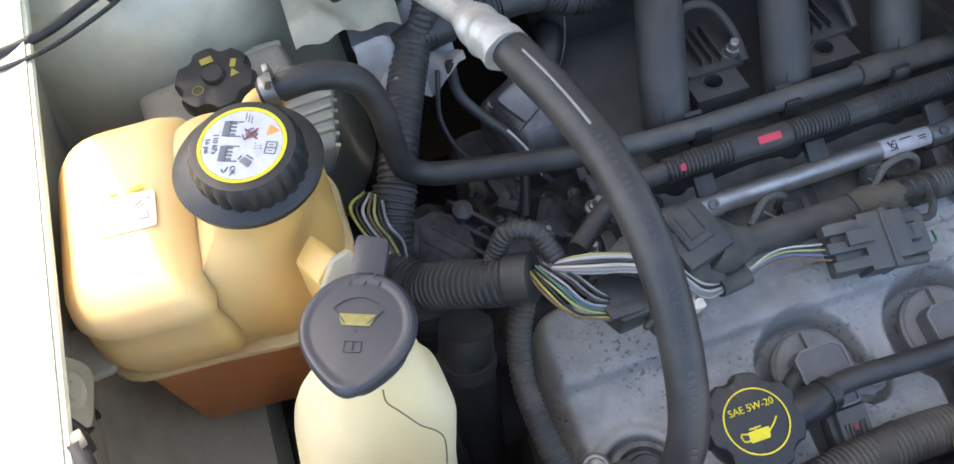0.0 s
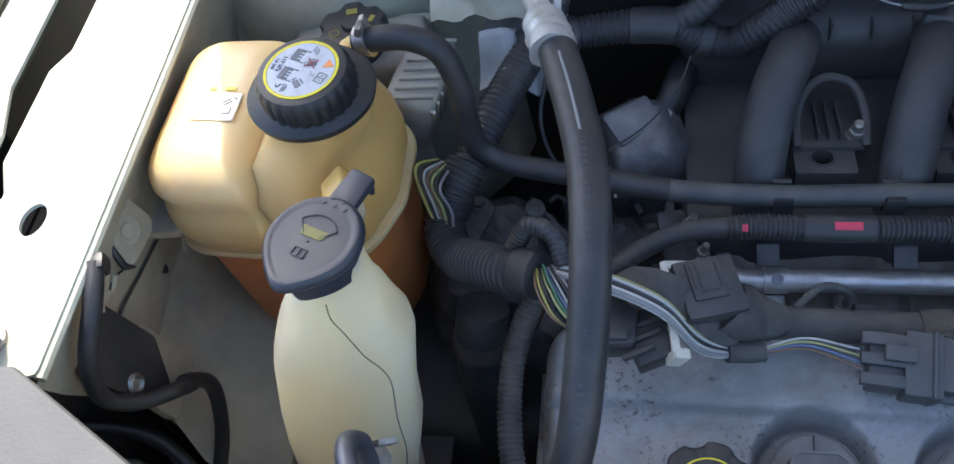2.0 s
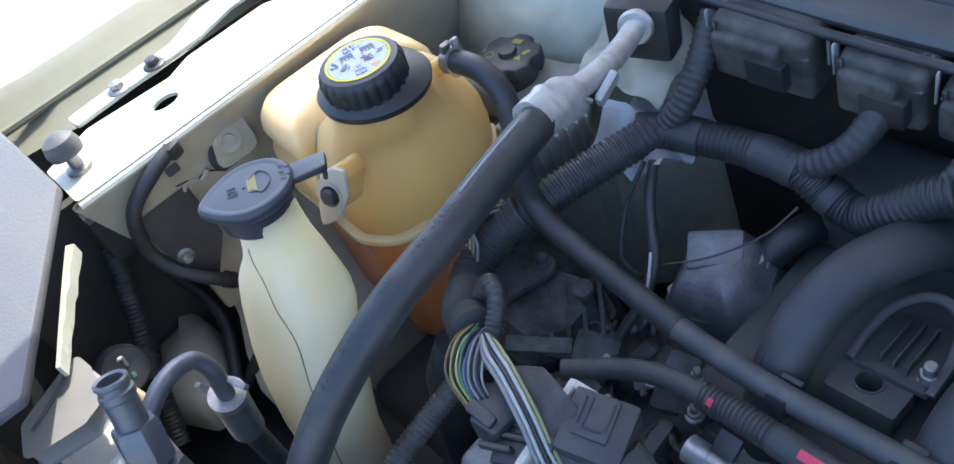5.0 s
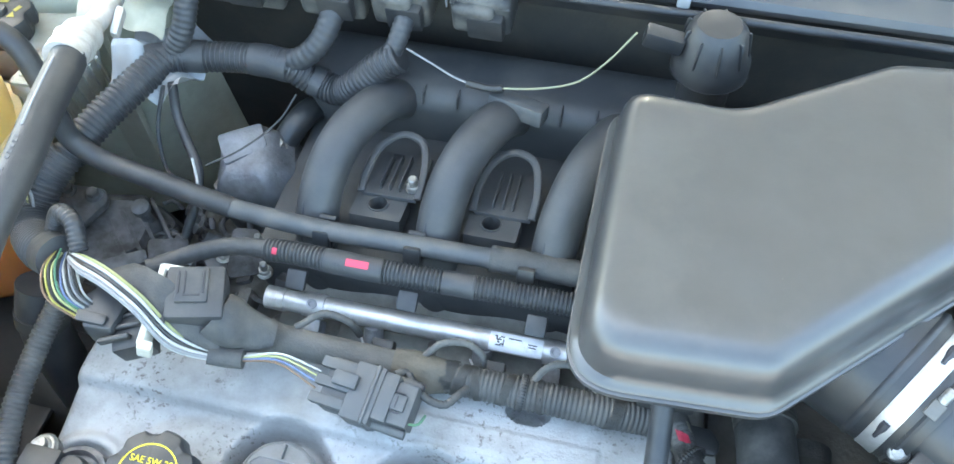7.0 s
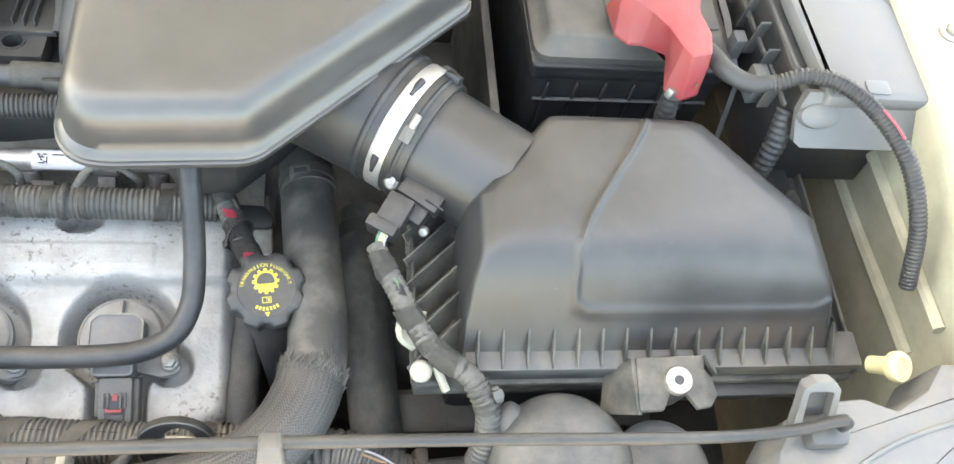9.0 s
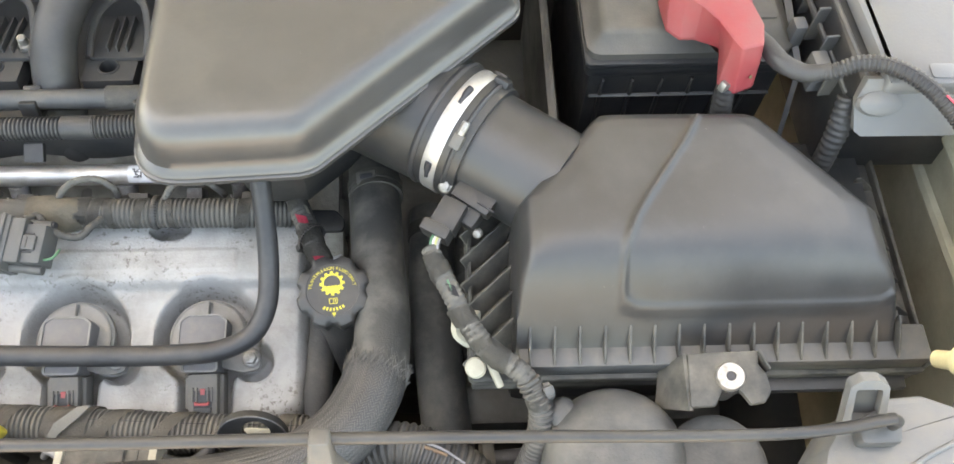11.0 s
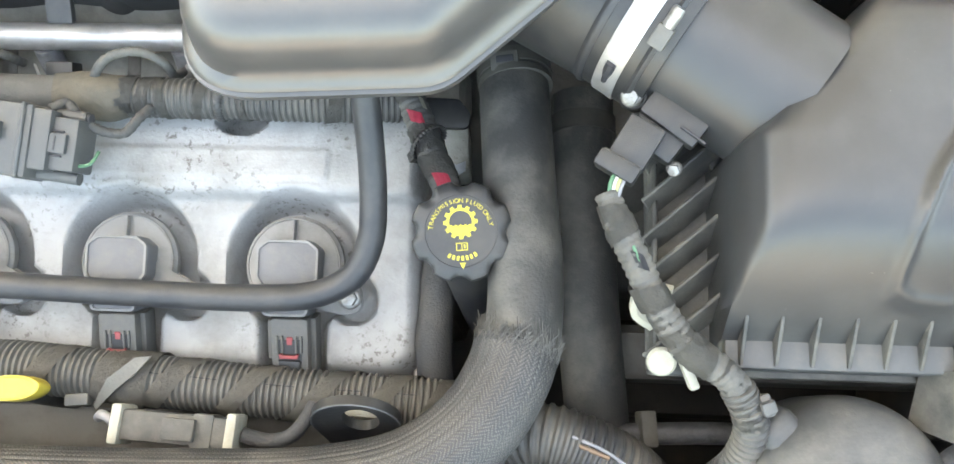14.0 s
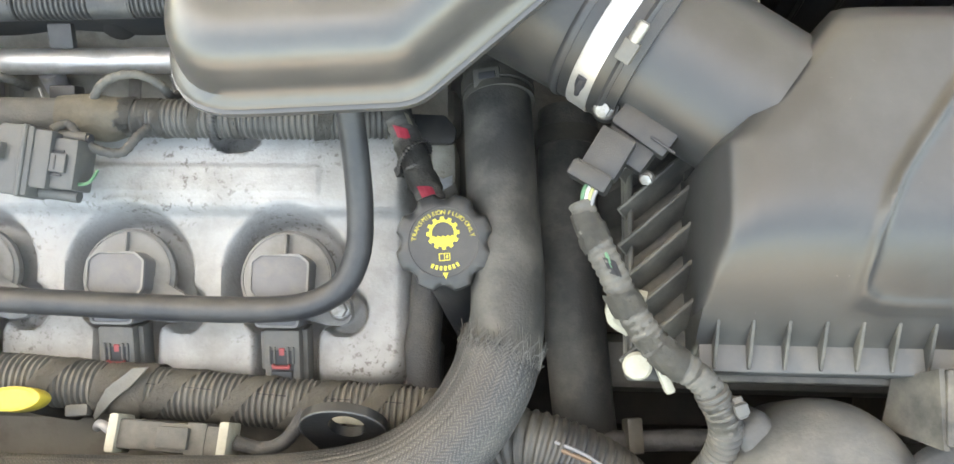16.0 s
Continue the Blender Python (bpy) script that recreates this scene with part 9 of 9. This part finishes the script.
    part("lower_loom", tube([(0.178, 0.02, 0.84), (0.174, -0.02, 0.82), (0.172, -0.06, 0.815), (0.176, -0.10, 0.80)], 0.011, 0.006, 16, wobble=0.08), TAPE, hk)

    sl = thing("airflow_sensor_loom", (0.29, -0.03, 0.93), "grey taped conduit from the airflow sensor", "wiring loom")
    run = [(0.262, 0.003, 0.947), (0.266, -0.008, 0.946), (0.275, -0.026, 0.943), (0.284, -0.044, 0.938), (0.300, -0.065, 0.932), (0.322, -0.080, 0.926), (0.333, -0.098, 0.915), (0.333, -0.115, 0.895), (0.325, -0.13, 0.86)]
    part("conduit", tube(run, [0.0056, 0.0062, 0.0066, 0.0068, 0.0070, 0.0070, 0.0070, 0.0070, 0.0070], 0.003, 18, ridge=0.0006, pitch=0.0042, wobble=0.14), GREYTAPE, sl)
    for k, (s, w) in enumerate(((0.006, 0.010), (0.015, 0.008), (0.046, 0.012), (0.058, 0.010), (0.070, 0.007), (0.079, 0.016), (0.098, 0.018), (0.118, 0.007), (0.126, 0.006))):
        part("tape_turn", wrap(run, 0.0070 + 0.0006 * (k % 3), s, s + w, -90, 200, 0.006 * (-1) ** k, 0.0007, 22, 0.0010), GREYTAPE, sl)
    part("torn_hole", wrap(run, 0.0074, 0.0305, 0.0385, 74, 112, 0.004, 0.0003, 8, 0.0006), INK, sl, "dark tear in the tape")
    part("torn_hole", wrap(run, 0.0068, 0.016, 0.021, 30, 80, 0.002, 0.0003, 8), INK, sl, "dark tear in the tape")
    part("ribbed_end", tube([(0.325, -0.083, 0.924), (0.3335, -0.098, 0.915), (0.333, -0.115, 0.895), (0.325, -0.13, 0.86)], 0.0074, ridge=0.0012, pitch=0.0038), LOOM, sl)
    for k, c in enumerate(["green", "white", "lime", "grey"]):
        part("wire", tube([(0.2655 + 0.0022 * k, 0.012, 0.951), (0.263 + 0.0018 * k, 0.006, 0.952), (0.263 + 0.001 * k, -0.002, 0.949)], 0.0011, 0.002, 6), WIREC[c], sl)
    part("wire", tube([(0.2735, -0.0225, 0.9506), (0.2765, -0.0295, 0.9490)], 0.0008, 0.003, 6), WIREC["green"], sl, "wire in a tear")
    wc = thing("loom_clip", (0.29, -0.07, 0.91), "pale plastic loom clip", "clip")
    part("disc", lathe([(0.0070, 0), (0.0073, 0.0015), (0.006, 0.003), (0.0003, 0.0034)], aim((0.292, -0.071, 0.9135), (-0.15, -0.4, 1)), 24), CREAMG, wc)
    part("prong", rbox(pose(0.305, -0.076, 0.912, 20, 0, 25), 0.005, 0.018, 0.006, 0.0015), CREAMG, wc)
    part("band", tube([(0.290, -0.05, 0.910), (0.281, -0.045, 0.918), (0.284, -0.038, 0.926), (0.295, -0.04, 0.928)], 0.0035, 0.003, 8, oval=2.0), CREAMG, wc)

    gw = thing("ground_wire", (0.0, 0.32, 0.95), "thin pale wire looping along the manifold", "wire")
    part("wire", tube([(-0.098, 0.303, 0.970), (-0.078, 0.303, 0.958), (-0.060, 0.302, 0.948), (-0.047, 0.301, 0.944)], 0.0009, 0.004, 8), WIREC["grey"], gw)
    part("splice", tube([(-0.049, 0.301, 0.944), (-0.030, 0.301, 0.942), (-0.018, 0.301, 0.944)], 0.0032, 0.004, 10), BLACK, gw)
    part("wire", tube([(-0.020, 0.301, 0.944), (0.010, 0.301, 0.950), (0.040, 0.301, 0.963), (0.060, 0.302, 0.985), (0.080, 0.304, 1.018)], 0.0009, 0.004, 8), mat("wire_pale_yellow", (0.26, 0.26, 0.17), 0.5, bump=0), gw)
    vs = thing("vacuum_actuator", (0.13, 0.31, 0.97), "ribbed black plastic vacuum actuator below the cowl", "actuator")
    part("dome", lathe([(0.029, 0.0), (0.029, 0.012), (0.025, 0.018), (0.022, 0.036), (0.016, 0.042), (0.001, 0.043)], pose(0.137, 0.315, 0.985), 36), BLACK, vs)
    for k in range(9):
        a = k * 2 * math.pi / 9
        part("fin", rbox(pose(0.137, 0.315, 1.01) @ Matrix.Rotation(a, 4, "Z") @ pose(0.0235, 0, 0, 0, -8, 0), 0.004, 0.0018, 0.026, 0.0005, 1), BLACK, vs)
    part("foot", lathe([(0.02, -0.08), (0.02, 0.0), (0.03, 0.001)], pose(0.137, 0.315, 0.985), 24), BLACK, vs)
    part("plug", rbox(pose(0.100, 0.308, 1.012, 0, 10, 0), 0.030, 0.014, 0.014, 0.003), BLACK, vs)
    ms = thing("heat_shield_cap", (-0.02, 0.30, 0.92), "grey plastic vacuum fitting on the plenum", "fitting")
    part("body", rbox(pose(-0.005, 0.300, 0.927, -12, 0, -15), 0.05, 0.018, 0.016, 0.004), GREYP, ms)

    # relay boxes under the cowl
    for x, y, w, h, k in ((-0.255, 0.352, 0.075, 0.055, 0), (-0.172, 0.352, 0.055, 0.05, 1), (-0.112, 0.352, 0.048, 0.045, 2), (-0.045, 0.354, 0.05, 0.04, 3)):
        rb = thing("module_box", (x, y, 0.97), "black plastic electrical module below the cowl", "module", "modules below the cowl")
        part("case", rbox(pose(x, y, 0.985, 10, 0, 0), w, 0.035, h, 0.007, 3), DUSTY, rb)
        part("white_clip", rbox(pose(x - w * 0.5 - 0.003, y - 0.016, 1.000, 10, 0, 8), 0.0016, 0.004, 0.026, 0.0006, 1), LGREY, rb, "pale clip edge")
        part("lid_line", rbox(pose(x, y - 0.018, 0.995, 10, 0, 0), w * 0.98, 0.003, 0.003, 0.001, 1), GREYP, rb)
        part("plug", rbox(pose(x + w * 0.1, y - 0.016, 0.978, 10, 0, 0), 0.03, 0.018, 0.024, 0.003), BLACK, rb)
        part("side_rib", rbox(pose(x - w * 0.42, y - 0.0185, 0.985, 10, 0, 0), 0.003, 0.003, h * 0.9, 0.001, 1), BLACK, rb)
        part("rounded_step", rbox(pose(x - w * 0.1, y - 0.010, 0.985, 10, 0, 0), w * 0.7, 0.03, h * 0.7, 0.006, 3), DUSTY, rb)
    cb = thing("apron_cable", (-0.57, 0.1, 0.9), "black cable running down the apron", "cable")
    part("cable", tube([(-0.553, 0.030, 1.018), (-0.549, 0.008, 1.012), (-0.553, -0.018, 0.994), (-0.562, -0.027, 0.964), (-0.565, -0.027, 0.942), (-0.556, -0.020, 0.923), (-0.544, -0.006, 0.908), (-0.545, 0.014, 0.880), (-0.547, 0.020, 0.852), (-0.554, 0.0, 0.805), (-0.565, -0.037, 0.765)], 0.0058, 0.006, 12), RUBBER, cb)
    part("clip", rbox(pose(-0.552, 0.030, 1.016, 0, 0, 20), 0.012, 0.012, 0.012, 0.003), BLACK, cb)
    part("tie", tube([(-0.5445, 0.004, 0.8955), (-0.545, 0.009, 0.888)], 0.0072, 0.003, 14), BLACK, cb)
    tw = thing("tower_cable", (-0.5, 0.4, 1.0), "black cable over the strut tower", "cable")
    part("cable", tube([(-0.61, 0.30, 1.029), (-0.585, 0.285, 1.029), (-0.55, 0.30, 1.02), (-0.50, 0.345, 1.005), (-0.465, 0.352, 1.0), (-0.45, 0.38, 1.02), (-0.44, 0.42, 1.04)], 0.0035, 0.006, 12), RUBBER, tw)
    part("clip", rbox(pose(-0.505, 0.341, 1.004, 0, 0, 30), 0.012, 0.010, 0.012, 0.002), BLACK, tw)
    part("thin_wire", tube([(-0.61, 0.285, 1.027), (-0.575, 0.275, 1.027), (-0.545, 0.285, 1.022), (-0.51, 0.32, 1.008), (-0.49, 0.345, 1.0)], 0.0016, 0.006, 8), RUBBER, tw)
    ins = thing("insulation_sheet", (-0.33, 0.30, 0.93), "crumpled pale foil insulation by the firewall", "insulation")
    bm = field(-0.36, -0.285, 0.255, 0.33, 0.006, lambda x, y: 0.925 + 0.03 * noise.noise((x * 40, y * 40, 2)) + 0.4 * (y - 0.29) * 0.5)
    part("sheet", bm, LGREY, ins)
    part("upper_fold", field(-0.40, -0.32, 0.30, 0.36, 0.006, lambda x, y: 0.96 + 0.02 * noise.noise((x * 40, y * 40, 5)) + 0.5 * (y - 0.33)), APRON, ins)


hoses()
